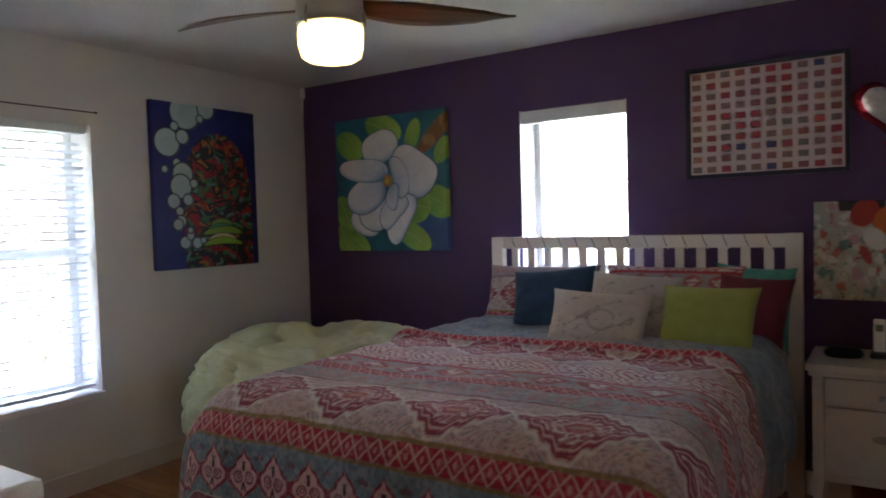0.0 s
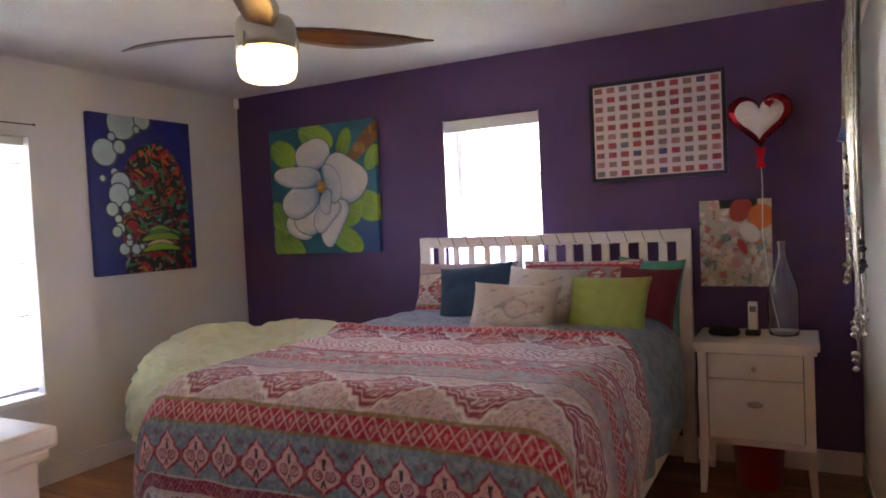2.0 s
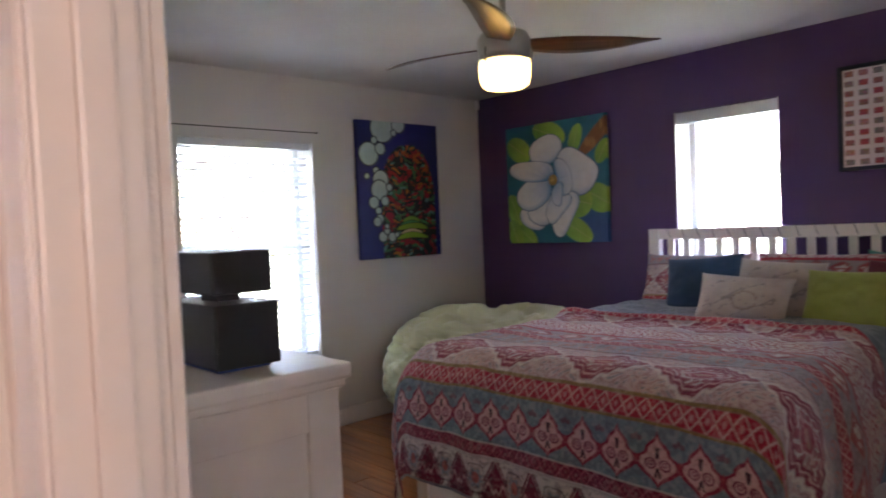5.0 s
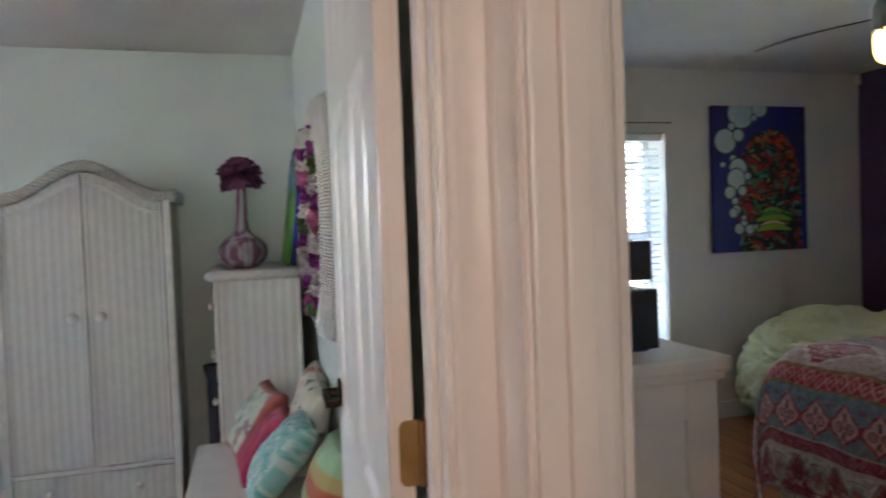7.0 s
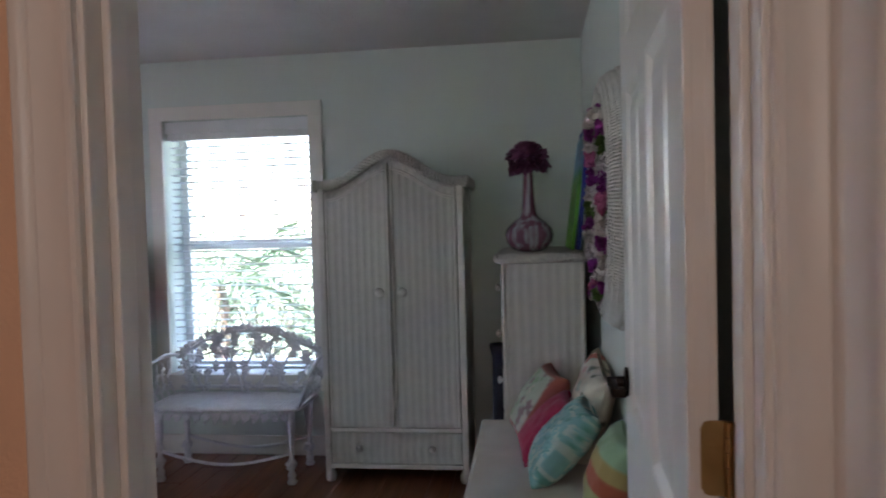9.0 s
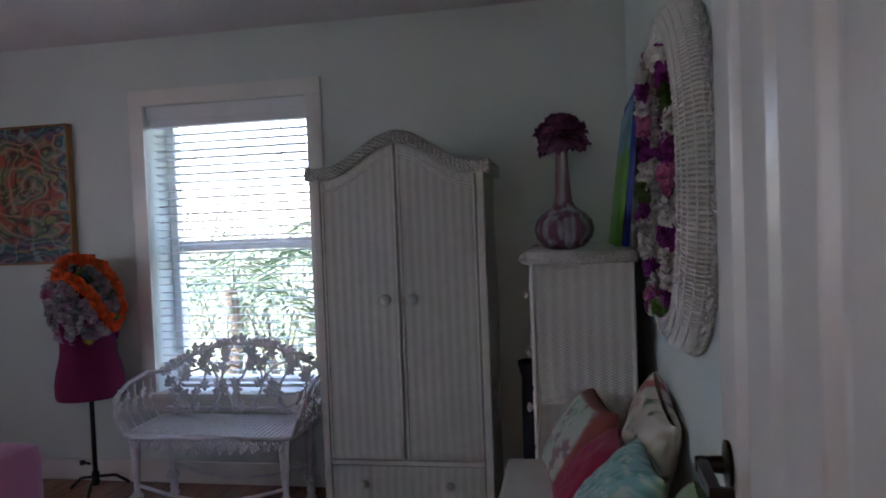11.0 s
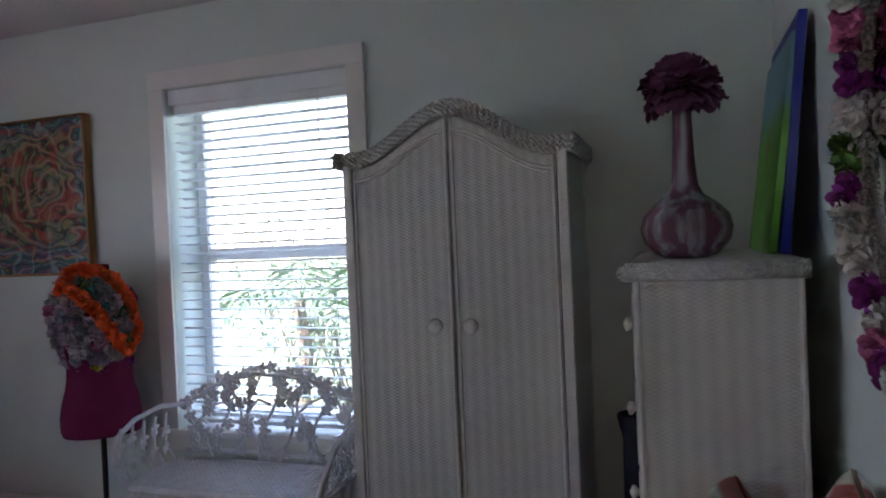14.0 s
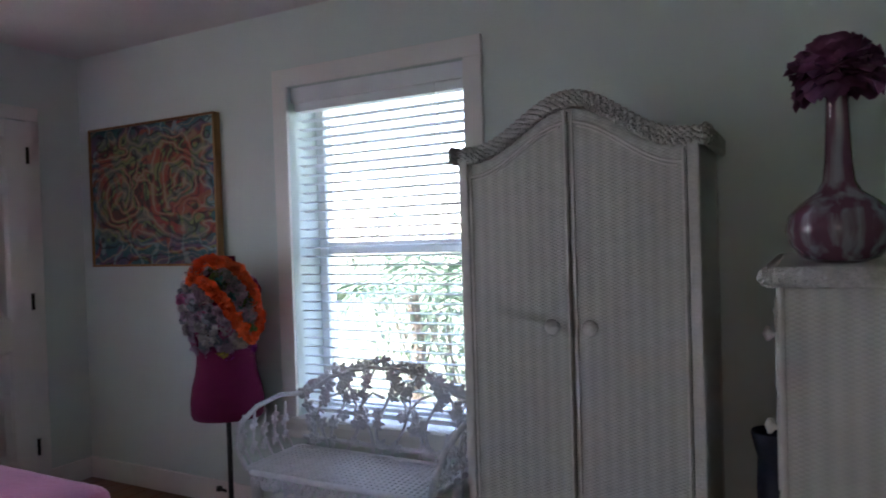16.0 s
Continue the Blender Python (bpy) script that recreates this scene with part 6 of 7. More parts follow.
def blossom(bm, c, nrm, r, rnd, petals=6, layers=2):
    """A small silk blossom facing nrm."""
    m = Matrix.Translation(c) @ Vector(nrm).to_track_quat("Z", "Y").to_matrix().to_4x4() @ pose(0, 0, 0, 0, 0, rnd.uniform(0, 90))
    for L in range(layers):
        for k in range(petals):
            mm = m @ pose(0, 0, 0.004 * L, 0, 0, 360 / petals * (k + 0.5 * L)) @ pose(0, 0, 0, -(74 - 34 * L) + rnd.uniform(-12, 12), 0, 0)
            ruffled(bm, mm, r * rnd.uniform(0.85, 1.1) * (1 - 0.2 * L), r * 0.45, rnd.uniform(-0.3, 0.2), rnd.uniform(0, 6), 3)


def garland(name, label, path, plan, r, seed, jitter, facing, category="flower garland"):
    """Blossoms strung along a path, one mesh for each colour."""
    g = thing(name, label, category)
    rnd = random.Random(seed)
    bms = {}
    n = len(path)
    for i, p in enumerate(path):
        col = plan[i % len(plan)] if isinstance(plan, list) else plan(i, rnd)
        bms.setdefault(col, bmesh.new())
        for k in range(2):
            v = Vector(facing(p)) + Vector((rnd.uniform(-0.8, 0.8), rnd.uniform(-0.8, 0.8), rnd.uniform(-0.8, 0.8)))
            c = Vector(p) + Vector((rnd.uniform(-1, 1), rnd.uniform(-1, 1), rnd.uniform(-1, 1))) * jitter
            blossom(bms[col], c, v.normalized(), r * rnd.uniform(0.8, 1.15), rnd)
    bm = bmesh.new()
    tube(bm, path, 0.002, 5)
    part("string", bm, PET["green"], g)
    for col, b in bms.items():
        part(col + "_blossoms", b, PET[col], g, "", True)
    return g


gp = []
for i in range(64):
    a = 2 * math.pi * i / 63 + 1.57
    rr = 0.98 + 0.04 * math.sin(a * 3)
    gp.append((MX + (MA - 0.035) * rr * math.cos(a), MY - 0.082 + 0.006 * math.sin(a * 5), MZ + (MB - 0.045) * rr * math.sin(a)))
garland("flower_garland", "purple, pink and white silk flower garland hung round the mirror", gp,
        lambda i, r: ("purple", "white", "white", "purple", "white", "pink", "purple", "white", "green")[(i // 2) % 9], 0.027, 6, 0.007, lambda p: (0.5, -1, 0))

# ---- low trunk with cushions ----
TRUNK = wicker("cream_wicker_trunk", (0.70, 0.67, 0.62), 0.05)
tk = thing("blanket_trunk", "low cream blanket trunk with a padded lid along the wall", "trunk", (-2.1, -0.61, 0))
bx("box_body", (-0.66, 0.66, -0.25, 0.255, 0.03, 0.44), TRUNK, tk, 0.006)
bx("lid", (-0.668, 0.668, -0.265, 0.258, 0.442, 0.50), mat("cream_canvas_cover", (0.62, 0.58, 0.54), 0.85, vary=0.06, scale=8, bump=0.05, bscale=300), tk, 0.015)
for sx in (-1, 1):
    for sy in (-1, 1):
        bm = bmesh.new()
        lathe(bm, [(0, 0), (0.022, 0), (0.025, 0.03), (0, 0.032)], 14, (sx * 0.6, sy * 0.2, 0))
        part("foot", bm, WICKP, tk)


def floral(ground, cols, seed, ruffle=None):
    def f(a, b):
        img = np.zeros(a.shape + (3,)) + np.array(ground)
        rn = random.Random(seed)
        for k in range(60):
            x, y, r = rn.uniform(-1, 1), rn.uniform(-1, 1), rn.uniform(0.04, 0.15)
            c = cols[k % len(cols)]
            ang = np.arctan2(b - y, a - x)
            d = np.hypot(a - x, b - y) / (1 + 0.25 * np.cos(ang * 5 + k))
            over(img, 1 - sstep(r - 0.02, r + 0.02, d), c)
        if ruffle is not None:
            over(img, sstep(0.80, 0.84, np.maximum(np.abs(a), np.abs(b))), ruffle)
        return img
    return f


def magenta_aqua(a, b):
    img = np.zeros(a.shape + (3,)) + np.array((0.36, 0.012, 0.06))
    return img * (0.85 + 0.3 * vnoise(a * 5, b * 5, 4))[..., None]


def aqua_dots(a, b):
    img = np.zeros(a.shape + (3,)) + np.array((0.22, 0.46, 0.46))
    over(img, sstep(0.56, 0.62, vnoise(a * 9, b * 9, 14, 2)), (0.44, 0.56, 0.50))
    over(img, sstep(0.66, 0.70, vnoise(a * 9, b * 9, 17, 2)), (0.12, 0.34, 0.30))
    return img


def stripes(a, b):
    img = np.zeros(a.shape + (3,)) + np.array((0.36, 0.40, 0.18))
    over(img, sstep(-0.3, -0.25, b), (0.42, 0.10, 0.05))
    over(img, sstep(0.05, 0.1, b), (0.42, 0.32, 0.12))
    over(img, sstep(0.4, 0.45, b), (0.30, 0.46, 0.28))
    return img


cushion("cushion", 0.34, 0.33, 0.13, floral((0.46, 0.52, 0.44), [(0.30, 0.42, 0.28), (0.55, 0.52, 0.45), (0.30, 0.20, 0.22)], 3, (0.36, 0.10, 0.08)), PRINTED, "sage floral cushion with a red ruffled border", (-2.60, -0.62, 0.615), -34, 0, 10, "cushion", seed=21)
cushion("cushion", 0.30, 0.29, 0.12, magenta_aqua, PRINTED, "magenta velvet cushion on the trunk", (-2.30, -0.585, 0.60), -44, 0, 4, "cushion", seed=23)
cushion("cushion", 0.33, 0.33, 0.13, aqua_dots, PRINTED, "aqua patterned cushion leaning beside the magenta one", (-2.10, -0.54, 0.615), -42, 0, 0, "cushion", seed=25)
cushion("cushion", 0.40, 0.38, 0.12, floral((0.62, 0.56, 0.46), [(0.50, 0.12, 0.09), (0.38, 0.50, 0.42), (0.58, 0.36, 0.30), (0.60, 0.55, 0.47), (0.14, 0.16, 0.12)], 9), PRINTED, "cream floral cushion with orange flowers against the wall", (-2.36, -0.425, 0.655), -16, 8, 0, "cushion", seed=27)
cushion("cushion", 0.30, 0.28, 0.12, stripes, PRINTED, "green and orange striped cushion at the trunk end", (-1.80, -0.405, 0.60), -22, 0, 0, "cushion", seed=29)

# ---- cast garden bench ----
CAST = mat("white_cast_metal_paint", (0.72, 0.70, 0.74), 0.32, vary=0.08, scale=30, bump=0.04, bscale=80)
gb = thing("garden_bench", "white cast metal garden bench with a flowering vine back", "bench", (-3.20, -2.335, 0))
SH, SD, SW = 0.42, 0.36, 0.43
# pierced seat plate
cells_y, cells_x, cell = 34, 13, 0.0252
bm = bmesh.new()
for i in range(cells_x):
    for j in range(cells_y):
        cx, cy = -SD + 0.016 + (i + 0.5) * cell, -SW + (j + 0.5) * cell
        outer = [bm.verts.new((cx + cell / 2 * a, cy + cell / 2 * b, SH)) for a, b in ((-1, -1), (0, -1), (1, -1), (1, 0), (1, 1), (0, 1), (-1, 1), (-1, 0))]
        inner = [bm.verts.new((cx + 0.0085 * math.cos(t), cy + 0.0085 * math.sin(t), SH)) for t in [math.radians(225 + 45 * k) for k in range(8)]]
        for k in range(8):
            bm.faces.new((outer[k], outer[(k + 1) % 8], inner[(k + 1) % 8], inner[k]))
bmesh.ops.remove_doubles(bm, verts=bm.verts, dist=0.0005)
seat = part("seat", bm, CAST, gb, "pierced seat plate")
so = seat.modifiers.new("thickness", "SOLIDIFY")
so.thickness = 0.008
bm = bmesh.new()
loop = [(0.0, -SW + 0.05), (0.0, SW - 0.05), (-0.03, SW), (-SD + 0.02, SW), (-SD, SW - 0.02), (-SD, -SW + 0.02), (-SD + 0.02, -SW), (-0.03, -SW), (0.0, -SW + 0.05)]
tube(bm, [(x, y, SH - 0.006) for x, y in loop], 0.012, 8)
part("seat_rim", bm, CAST, gb, "", True)


def flower5(bm, c, n, r, rnd):
    m = Matrix.Translation(c) @ Vector(n).to_track_quat("Z", "Y").to_matrix().to_4x4() @ pose(0, 0, 0, 0, 0, rnd.uniform(0, 72))
    for k in range(5):
        mm = m @ pose(0, 0, 0, 0, 0, 72 * k)
        v = [mm @ Vector(q) for q in ((0, 0, 0.004), (r * 0.55, -r * 0.36, 0.007), (r, -r * 0.2, 0.002), (r * 1.05, 0, 0.0), (r, r * 0.2, 0.002), (r * 0.55, r * 0.36, 0.007))]
        w = [q - (m.to_3x3() @ Vector((0, 0, 0.007))) for q in v]
        a = [bm.verts.new(q) for q in v]
        b = [bm.verts.new(q) for q in w]
        bm.faces.new(a)
        bm.faces.new(b[::-1])
        for i in range(6):
            bm.faces.new((a[i], b[i], b[(i + 1) % 6], a[(i + 1) % 6]))
    lathe_m = bmesh.new()
    lathe(lathe_m, [(0, -0.004), (r * 0.25, 0.0), (r * 0.22, 0.008), (0, 0.011)], 8)
    lathe_m.transform(m)
    tmp = bpy.data.meshes.new("tmp")
    lathe_m.to_mesh(tmp)
    lathe_m.free()
    bm.from_mesh(tmp)
    bpy.data.meshes.remove(tmp)


rnd = random.Random(17)


def back_top(y):
    return SH + 0.19 + 0.185 * math.cos(math.pi / 2 * min(1, abs(y) / 0.47)) ** 0.7


vines = bmesh.new()


def cast_flower(c, n, r):
    b = bmesh.new()
    flower5(b, c, n, r, rnd)
    part("cast_flower", b, CAST, gb)


nv = 11
for k in range(nv):
    y0 = -0.40 + 0.80 * k / (nv - 1)
    top = back_top(y0)
    pts = []
    for i in range(10):
        t = i / 9
        pts.append((-SD - 0.02 - 0.05 * t, y0 + 0.035 * math.sin(t * 6 + k * 1.9), SH + 0.0 + (top - SH) * t))
    tube(vines, pts, 0.0075, 6, lambda q: 1.15 - 0.35 * q)
    if k < nv - 1:
        a, b = pts[4 + k % 3], None
        yb = -0.40 + 0.80 * (k + 1) / (nv - 1)
        tube(vines, [a, (a[0], (a[1] + yb) / 2, a[2] + 0.05), (a[0], yb, a[2] + 0.03 + 0.04 * (k % 2))], 0.006, 6)
    for i in (1, 3, 4, 6, 7, 8):
        if rnd.random() < 0.9:
            p = pts[i]
            cast_flower((p[0] + 0.008, p[1] + rnd.uniform(-0.025, 0.025), p[2]), (1, rnd.uniform(-0.3, 0.3), rnd.uniform(-0.2, 0.3)), rnd.uniform(0.024, 0.034))
for k in range(21):
    y = -0.45 + 0.90 * k / 20
    cast_flower((-SD - 0.07, y, back_top(y) + rnd.uniform(-0.012, 0.018)), (1, rnd.uniform(-0.4, 0.4), rnd.uniform(-0.1, 0.4)), rnd.uniform(0.026, 0.036))
tube(vines, [(-SD - 0.065, -0.46 + 0.92 * i / 24, back_top(-0.46 + 0.92 * i / 24) - 0.012 + 0.006 * math.sin(i * 2)) for i in range(25)], 0.008, 6)
tube(vines, [(-SD - 0.03, -0.43 + 0.86 * i / 12, SH + 0.03) for i in range(13)], 0.010, 6)
part("back_vines", vines, CAST, gb, "", True)
for s in (-1, 1):
    bm = bmesh.new()
    arm_path = [(-SD - 0.06, s * 0.46, SH + 0.22), (-SD + 0.06, s * 0.485, SH + 0.235), (-0.16, s * 0.49, SH + 0.215), (-0.05, s * 0.485, SH + 0.165), (-0.01, s * 0.465, SH + 0.08), (-0.02, s * 0.43, SH)]
    tube(bm, arm_path, 0.011, 8)
    for i in range(5):
        x = -SD + 0.04 + i * 0.065
        tube(bm, [(x, s * 0.435, SH), (x + 0.02, s * 0.465, SH + 0.09), (x - 0.01, s * 0.48, SH + 0.2)], 0.006, 6)
        flower5(bm, (x + 0.01, s * 0.47, SH + 0.12 + 0.03 * (i % 2)), (0.2, s, 0.2), 0.03, rnd)
        flower5(bm, (x + 0.03, s * 0.455, SH + 0.06), (0.2, s, 0.2), 0.026, rnd)
    part("arm", bm, CAST, gb)
    for x, nm in ((-0.03, "front_leg"), (-SD + 0.02, "back_leg")):
        bm = bmesh.new()
        lathe(bm, [(0, 0), (0.02, 0.0), (0.028, 0.012), (0.018, 0.03), (0.024, 0.05), (0.014, 0.075), (0.026, 0.10), (0.03, 0.115), (0.014, 0.14), (0.016, 0.2), (0.022, 0.30), (0.028, SH - 0.01)], 14, (x, s * (SW - 0.05), 0))
        flower5(bm, (x + 0.02, s * (SW - 0.05), 0.11), (1, 0, 0), 0.03, rnd)
        part(nm, bm, CAST, gb, "", True)
bm = bmesh.new()
for k in range(14):
    y = -0.36 + 0.72 * k / 13
    tube(bm, [(0.0, y - 0.026, SH - 0.012), (0.003, y - 0.01, SH - 0.06 - 0.03 * math.sin(math.pi * k / 13)), (0.003, y + 0.016, SH - 0.05), (0, y + 0.026, SH - 0.012)], 0.006, 6)
    flower5(bm, (0.006, y, SH - 0.045), (1, 0, 0), 0.024, rnd)
part("apron", bm, CAST, gb, "cast leaf and flower apron")
bm = bmesh.new()
for x in (-0.03, -SD + 0.02):
    tube(bm, [(x, -(SW - 0.05) + 2 * (SW - 0.05) * i / 14, 0.17 - 0.07 * math.sin(math.pi * i / 14)) for i in range(15)], 0.009, 7)
part("stretcher", bm, CAST, gb, "thin curved stretcher", True)

# ---- dress form and its garlands ----
FORM = mat("dark_magenta_jersey", (0.16, 0.004, 0.05), 0.9, vary=0.1, scale=12, bump=0.02, bscale=400)
FX, FY = -3.53, -3.17
bm = bmesh.new()
prof = [(0.0, 0.518, 0.0), (0.162, 0.52, 0.82), (0.170, 0.54, 0.80), (0.171, 0.60, 0.78), (0.160, 0.67, 0.76), (0.144, 0.73, 0.74), (0.138, 0.77, 0.74), (0.135, 0.84, 0.76), (0.16, 0.93, 0.78), (0.165, 0.98, 0.80), (0.165, 1.05, 0.72), (0.175, 1.12, 0.6), (0.15, 1.17, 0.55), (0.09, 1.21, 0.7), (0.06, 1.24, 0.9), (0.057, 1.28, 0.95), (0.0, 1.285, 0.9)]
rings = []
for r, z, asp in prof:
    rings.append([bm.verts.new((max(asp, 0.5) * r * math.cos(2 * math.pi * i / 40), r * math.sin(2 * math.pi * i / 40), z)) for i in range(40)])
for a, b in zip(rings, rings[1:]):
    for i in range(40):
        bm.faces.new((a[i], a[(i + 1) % 40], b[(i + 1) % 40], b[i]))
bmesh.ops.remove_doubles(bm, verts=bm.verts, dist=0.0005)
tube(bm, [(0, 0, 0.525), (0, 0, 0.05)], 0.012, 10)
df = tagged(part("dress_form", bm, FORM, None, "", True), "dark magenta dressmaker's dress form on a black stand", "dress form")
df.matrix_basis = pose(FX, FY, 0.0, 0, 0, 35)
df.data.materials.append(BLACK)
for p in df.data.polygons:
    if p.center.z < 0.51 and math.hypot(p.center.x, p.center.y) < 0.05:
        p.material_index = 1
stand = thing("dress_form_stand", "black metal tripod stand under the dress form", "stand", (FX, FY, 0))
bm = bmesh.new()
lathe(bm, [(0.014, 0.04), (0.02, 0.05), (0.02, 0.11), (0.014, 0.12)], 12)
part("collar", bm, BLACK, stand)
for k in range(3):
    bm = bmesh.new()
    a = 2 * math.pi * k / 3 + 0.4
    tube(bm, [(0.015 * math.cos(a), 0.015 * math.sin(a), 0.085), (0.10 * math.cos(a), 0.10 * math.sin(a), 0.07), (0.17 * math.cos(a), 0.17 * math.sin(a), 0.012)], 0.008, 8)
    part("leg", bm, BLACK, stand)
bm = bmesh.new()
tube(bm, [(0.012, -0.02, 0.16), (0.012, -0.06, 0.165)], 0.007, 8)
lathe(bm, [(0, 0), (0.014, 0.0), (0.014, 0.02), (0, 0.022)], 10, (0.012, -0.065, 0.155))
part("clamp_knob", bm, BLACK, stand)


def front(y, z, lift=0.03):
    """A place on the heap of flowers at the front of the dress form, by side and height."""
    q = (y / 0.185) ** 2 + ((z - 1.045) / 0.24) ** 2
    deep = 0.12 * math.sqrt(max(0.0, 1 - q)) + lift + 0.02
    c, s = math.cos(math.radians(40)), math.sin(math.radians(40))
    return Vector((FX + c * deep - s * (y * 0.92), FY + s * deep + c * (y * 0.92), z))


def run(points, n, lift=0.03):
    """Places evenly along a run of (side, height) pairs."""
    out = []
    for i in range(n):
        t = i / (n - 1) * (len(points) - 1)
        k = min(int(t), len(points) - 2)
        a, b = points[k], points[k + 1]
        out.append(front(a[0] + (b[0] - a[0]) * (t - k), a[1] + (b[1] - a[1]) * (t - k), lift))
    return out


out_f = lambda p: (p[0] - FX + 0.25, p[1] - FY + 0.2, (p[2] - 1.0) * 1.2)
garland("flower_lei", "lilac and pale pink silk flower lei heaped on the dress form", run([(-0.15, 1.19), (-0.175, 1.12), (-0.18, 1.03), (-0.165, 0.94), (-0.13, 0.86), (-0.07, 0.83), (-0.09, 0.91), (-0.12, 0.99), (-0.13, 1.08), (-0.10, 1.14), (-0.07, 1.07), (-0.05, 0.98), (-0.03, 0.89), (0.03, 0.86), (0.02, 0.95), (-0.01, 1.04), (0.05, 0.92), (0.09, 0.88)], 92, 0.0),
        lambda i, r: r.choice(["lilac", "lilac", "lilac", "white", "white", "pink", "grey"]), 0.034, 33, 0.014, out_f, "lei")
garland("flower_lei", "grey and teal silk flower lei on the dress form", run([(-0.13, 1.20), (-0.07, 1.235), (0.0, 1.245), (0.07, 1.22), (0.12, 1.16), (0.14, 1.08), (0.13, 0.99), (0.10, 0.93), (0.08, 1.02), (0.09, 1.11), (0.04, 1.18), (-0.02, 1.19), (0.03, 1.11), (0.05, 1.05), (0.12, 0.98), (0.0, 1.13)], 70, 0.0),
        lambda i, r: r.choice(["grey", "grey", "lilac", "lilac", "teal", "green"]), 0.034, 35, 0.014, out_f, "lei")
garland("flower_lei", "thick bright orange silk flower lei on the dress form", run([(-0.14, 1.18), (-0.11, 1.235), (-0.05, 1.265), (0.02, 1.255), (0.09, 1.215), (0.15, 1.13), (0.175, 1.03), (0.17, 0.94), (0.13, 0.89), (0.10, 0.95), (0.055, 1.02), (0.01, 1.09), (-0.05, 1.15), (-0.10, 1.18)], 70, 0.035),
        ["orange"], 0.032, 31, 0.009, out_f, "lei")
garland("flower_lei", "short yellow and purple silk flower lei at the waist", run([(0.0, 0.83), (0.05, 0.80), (0.10, 0.81), (0.14, 0.86)], 14, 0.02), lambda i, r: r.choice(["yellow", "yellow", "purple", "purple", "orange"]), 0.028, 39, 0.010, out_f, "lei")

# framed swirl painting
OAK = wood("honey_wood_frame", (0.22, 0.10, 0.03), (0.40, 0.20, 0.07), 2, 0.4)
sp = thing("framed_painting", "swirling red, green and teal abstract painting in a thin wooden frame", "painting", (WX, -3.83, 1.232))
sp.scale = (1, 0.97, 0.97)
cv = canvas("canvas", 0.99, 0.775, paint_swirl, 0.0045, 0.03, "", "")
cv.parent = sp
cv.matrix_basis = pose(0.006, 0, 0.012, 0, 0, 90)
for nm, d in (("frame_bar", (0.002, 0.046, -0.508, -0.496, 0, 0.80)), ("frame_bar", (0.002, 0.046, 0.496, 0.508, 0, 0.80)), ("frame_bar", (0.002, 0.046, -0.496, 0.496, 0, 0.012)), ("frame_bar", (0.002, 0.046, -0.496, 0.496, 0.788, 0.80))):
    bx(nm, d, OAK, sp, 0.002)

# closet door in the south wall
cdr = panel_door("closet_door", 0.74, 2.02, "white panelled closet door, closed, with dark hinges", ROWS6, 0.03)
cdr.matrix_basis = pose(-3.37, SY + 0.034, 0.01, 0, 0, 0)
for z in (0.26, 1.05, 1.84):
    bm = bmesh.new()
    lathe(bm, [(0.0, -0.045), (0.008, -0.044), (0.008, 0.044), (0, 0.045)], 10, (-0.006, 0.004, z))
    part("hinge", bm, DARK_METAL, cdr, "dark metal hinge")
fr = thing("door_3", "white casing around the closet door", "door frame", kind="structure")
for d in ((-3.455, -3.375, SY, SY + 0.018, 0.12, 2.04), (-2.625, -2.545, SY, SY + 0.018, 0.12, 2.04), (-3.455, -2.545, SY, SY + 0.018, 2.04, 2.115)):
    bx("casing_board", d, TRIM, fr, 0.004)

# pink bed in the middle of the room
PINKQ = mat("bright_pink_bedspread", (0.62, 0.20, 0.36), 0.85, vary=0.10, scale=5, bump=0.06, bscale=60, sheen=0.2)
b2 = thing("single_bed", "single bed under a bright pink bedspread with a teal stripe", "bed", (-1.55, -3.45, 0))
bx("base", (-0.85, 0.95, -0.85, 0.80, 0.08, 0.34), FURN, b2, 0.01)
for x in (-0.8, 0.9):
    for y in (-0.8, 0.75):
        bx("leg", (x - 0.03, x + 0.03, y - 0.03, y + 0.03, 0, 0.08), FURN, b2, 0.004)
bm = bmesh.new()
box(bm, -0.93, 0.98, -0.88, 0.90, 0.16, 0.63, 0.06)
bmesh.ops.subdivide_edges(bm, edges=bm.edges, cuts=2, use_grid_fill=True)
for v in bm.verts:
    v.co += Vector((0.01, 0.01, 0.012)) * noise.noise(v.co * 6)
part("bedspread", bm, PINKQ, b2, "", True)
bx("teal_band", (-0.935, 0.985, 0.885, 0.908, 0.165, 0.40), PET["teal"], b2, 0.004)

# ---- outside the windows ----
LEAF = mat("palm_leaf", (0.10, 0.16, 0.10), 0.5, vary=0.35, scale=4)
BUSH = mat("shrub_leaf", (0.11, 0.16, 0.11), 0.55, vary=0.4, scale=3)
BARK = mat("palm_bark", (0.16, 0.13, 0.10), 0.9, vary=0.3, scale=20, bump=0.3, bscale=40)


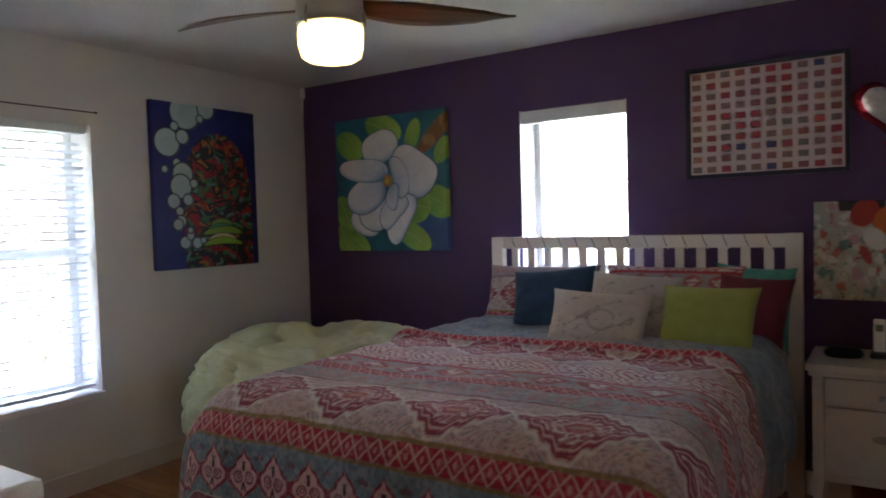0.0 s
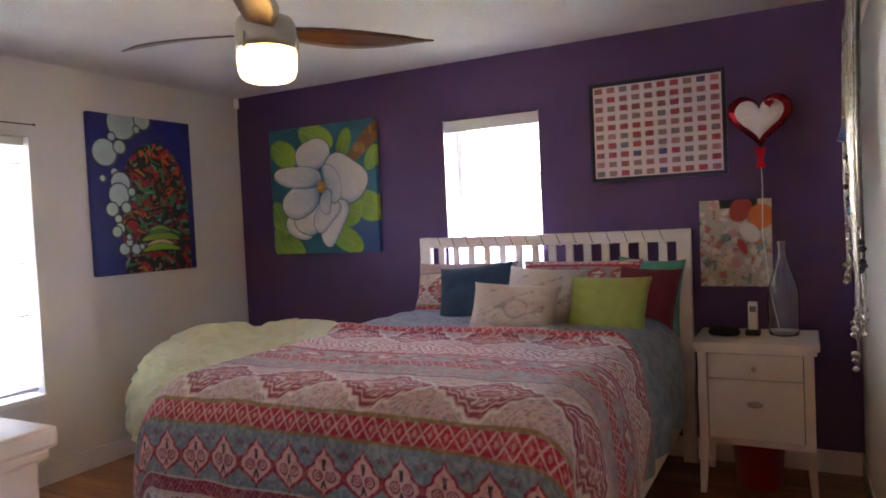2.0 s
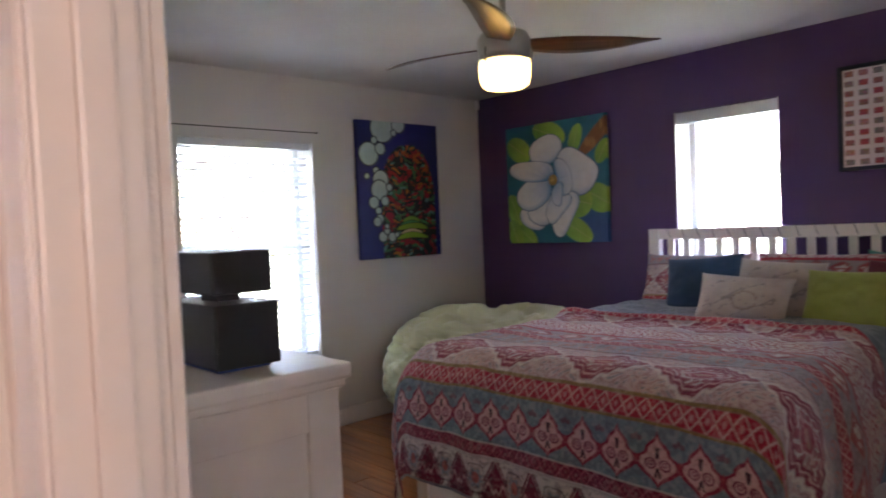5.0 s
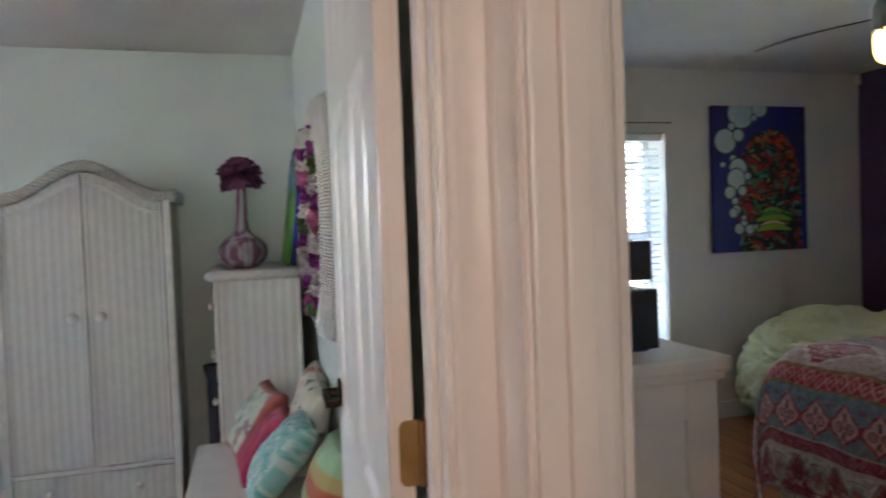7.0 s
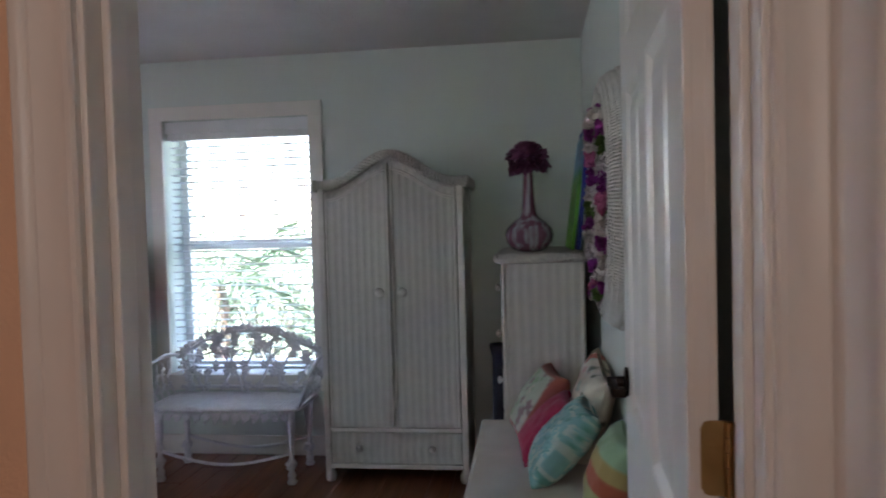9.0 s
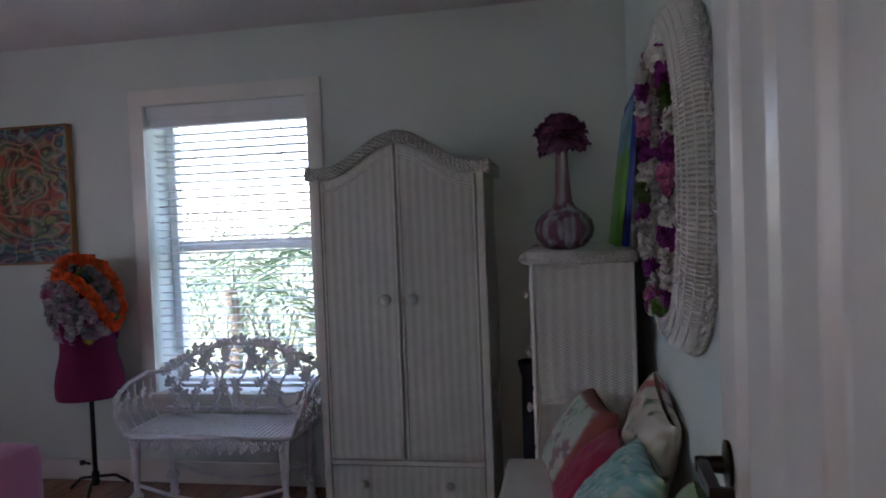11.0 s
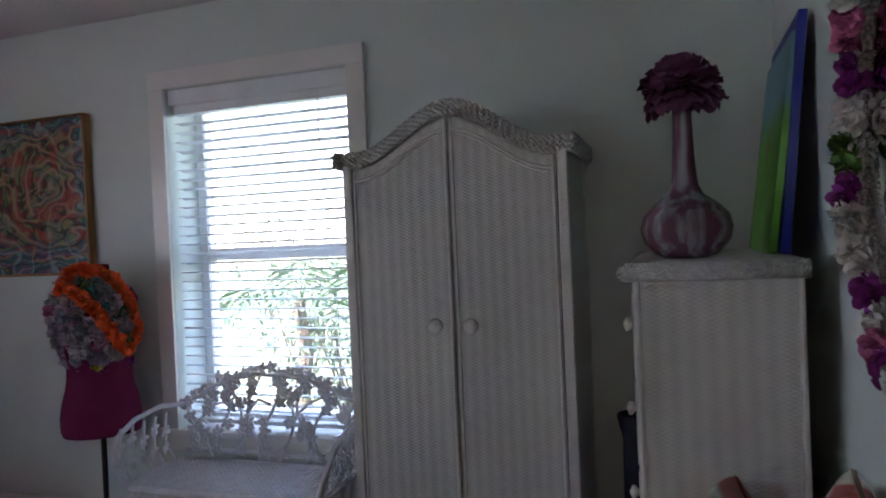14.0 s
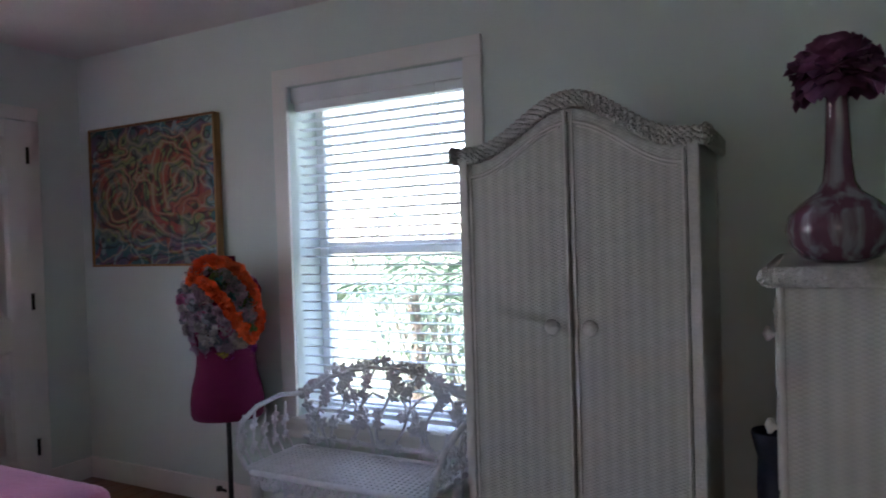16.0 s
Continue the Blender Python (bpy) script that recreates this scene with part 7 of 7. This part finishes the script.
def palm(at, hgt, fronds, L, seed):
    """A slim palm: ringed trunk and drooping feathered fronds."""
    rnd = random.Random(seed)
    p = thing("palm_tree", "slender garden palm with feathered green fronds", "palm tree", at, "garden palms")
    bm = bmesh.new()
    tube(bm, [(0.02 * math.sin(i * 0.7), 0.02 * math.cos(i), hgt * i / 10) for i in range(11)], 0.07, 10, lambda q: 1.15 - 0.4 * q)
    part("trunk", bm, BARK, p)
    bm = bmesh.new()
    for k in range(fronds):
        az = 360 * k / fronds + rnd.uniform(-15, 15)
        up = rnd.uniform(15, 70)
        m = Matrix.Translation((0, 0, hgt)) @ pose(0, 0, 0, 0, 0, az)
        pts = []
        for i in range(15):
            t = i / 14
            pts.append(Vector((L * t * math.cos(radians(up - 60 * t)), 0, L * t * math.sin(radians(up - 55 * t)))))
        tube(bm, [m @ q for q in pts], 0.008, 4, lambda q: 1 - 0.8 * q)
        for i in range(2, 15):
            for s in (-1, 1):
                q = pts[i]
                ln = 0.34 * L * math.sin(math.pi * (i / 15) ** 0.8) + 0.05
                tip = q + Vector((ln * 0.55, s * ln * 0.75, -ln * 0.35 + rnd.uniform(-0.03, 0.03)))
                d = Vector((0.016, 0, 0.006))
                mid = q.lerp(tip, 0.5) + Vector((0, 0, 0.02))
                vs = [bm.verts.new(m @ v) for v in (q, mid - d, tip, mid + d)]
                bm.faces.new(vs)
    part("crown", bm, LEAF, p)
    return p


def shrub(at, r, hgt, n, seed, category="shrub"):
    rnd = random.Random(seed)
    s = thing("shrub", "leafy green garden shrub with an uneven outline", category, at, "garden shrubs")
    bm = bmesh.new()
    for k in range(7):
        a = rnd.uniform(0, 6.28)
        tube(bm, [(0, 0, 0), (0.3 * r * math.cos(a), 0.3 * r * math.sin(a), hgt * 0.4), (0.6 * r * math.cos(a + 0.3), 0.6 * r * math.sin(a + 0.3), hgt * 0.8)], 0.015, 5, lambda q: 1 - 0.6 * q)
    part("limbs", bm, BARK, s)
    verts, faces = [], []
    for k in range(n):
        c = Vector((rnd.gauss(0, 0.45) * r, rnd.gauss(0, 0.45) * r, hgt * min(1.1, max(0.05, rnd.gauss(0.62, 0.24)))))
        m = Matrix.Translation(c) @ pose(0, 0, 0, rnd.uniform(0, 360), rnd.uniform(0, 360), rnd.uniform(0, 360))
        L = rnd.uniform(0.05, 0.11)
        i = len(verts)
        verts += [tuple(m @ Vector(q)) for q in ((0, 0, 0), (L * 0.5, L * 0.22, 0.008), (L, 0, 0), (L * 0.5, -L * 0.22, 0.008))]
        faces.append((i, i + 1, i + 2, i + 3))
    me = bpy.data.meshes.new("leaves")
    me.from_pydata(verts, [], faces)
    me.materials.append(BUSH)
    o = new("leaves", me)
    o.parent = s
    return s


palm((-6.3, -3.75, -0.3), 1.15, 15, 1.15, 3)
palm((-6.8, -2.85, -0.3), 1.5, 15, 1.2, 5)
palm((-7.4, 3.3, -0.3), 2.2, 14, 1.3, 7)
palm((-3.6, 9.0, -0.3), 2.2, 14, 1.4, 9)
shrub((-6.4, -3.3, -0.3), 0.6, 1.2, 500, 2)
shrub((-7.6, -4.5, -0.3), 0.8, 1.7, 700, 4)
shrub((-8.2, -2.3, -0.3), 0.9, 1.7, 900, 6)
shrub((-8.5, 4.2, -0.3), 1.3, 2.4, 1000, 8)
shrub((-8.8, 2.9, -0.3), 1.2, 2.0, 1000, 12)
shrub((-2.2, 10.0, -0.3), 1.5, 2.6, 1000, 14)
shrub((-4.9, 10.5, -0.3), 1.4, 2.3, 1000, 16)
shrub((-10.2, -2.6, -0.3), 1.5, 1.7, 1500, 22)
shrub((-10.6, -4.6, -0.3), 1.6, 2.0, 1500, 24)
shrub((-10.8, -6.6, -0.3), 1.6, 1.8, 1500, 26)
# roof overhang along the west side
SOFF = mat("cream_soffit_paint", (0.72, 0.66, 0.54), 0.8)
tagged(bx("roof_overhang", (WX - 0.95, WX - 0.291, SY - 0.4, PY + 0.5, 2.33, 2.5), SOFF, None, 0.01), "cream painted roof overhang outside the windows", "eave", kind="structure")

# ---- floor planks ----


def planks(floor_ob, x0, x1, y0, y1, material, seed, width=0.128, length=1.2, z=-0.012):
    rnd = random.Random(seed)
    cache = {}
    ny = int(math.ceil((y1 - y0) / width))
    wd = (y1 - y0) / ny
    for j in range(ny):
        x = x0 - rnd.uniform(0, length * 0.8)
        while x < x1 - 1e-4:
            a, b = max(x, x0), min(x + length, x1)
            x += length
            if b - a < 0.03:
                continue
            L = round(b - a, 3)
            if L not in cache:
                bm = bmesh.new()
                g = 0.0012
                top = [(-L / 2 + g, -wd / 2 + g), (L / 2 - g, -wd / 2 + g), (L / 2 - g, wd / 2 - g), (-L / 2 + g, wd / 2 - g)]
                lo = [bm.verts.new((p, q, 0)) for p, q in top]
                hi = [bm.verts.new((p, q, 0.010)) for p, q in top]
                cr = [bm.verts.new((p * (1 - 0.004 / L), q * (1 - 0.03), 0.012)) for p, q in top]
                for k in range(4):
                    bm.faces.new((lo[k], lo[(k + 1) % 4], hi[(k + 1) % 4], hi[k]))
                    bm.faces.new((hi[k], hi[(k + 1) % 4], cr[(k + 1) % 4], cr[k]))
                bm.faces.new(cr)
                me = bpy.data.meshes.new("plank")
                bm.to_mesh(me)
                bm.free()
                me.materials.append(material)
                cache[L] = me
            o = new("plank", cache[L])
            o.parent = floor_ob
            o.location = ((a + b) / 2, y0 + (j + 0.5) * wd, z)


planks(floor_a, WX, EX, MY, PY, FLOOR_A, 1)
planks(floor_b, WX, -0.37, SY, MY, FLOOR_B, 2)
planks(floor_c, -0.37, 1.75, -2.4, MY, FLOOR_A, 3)
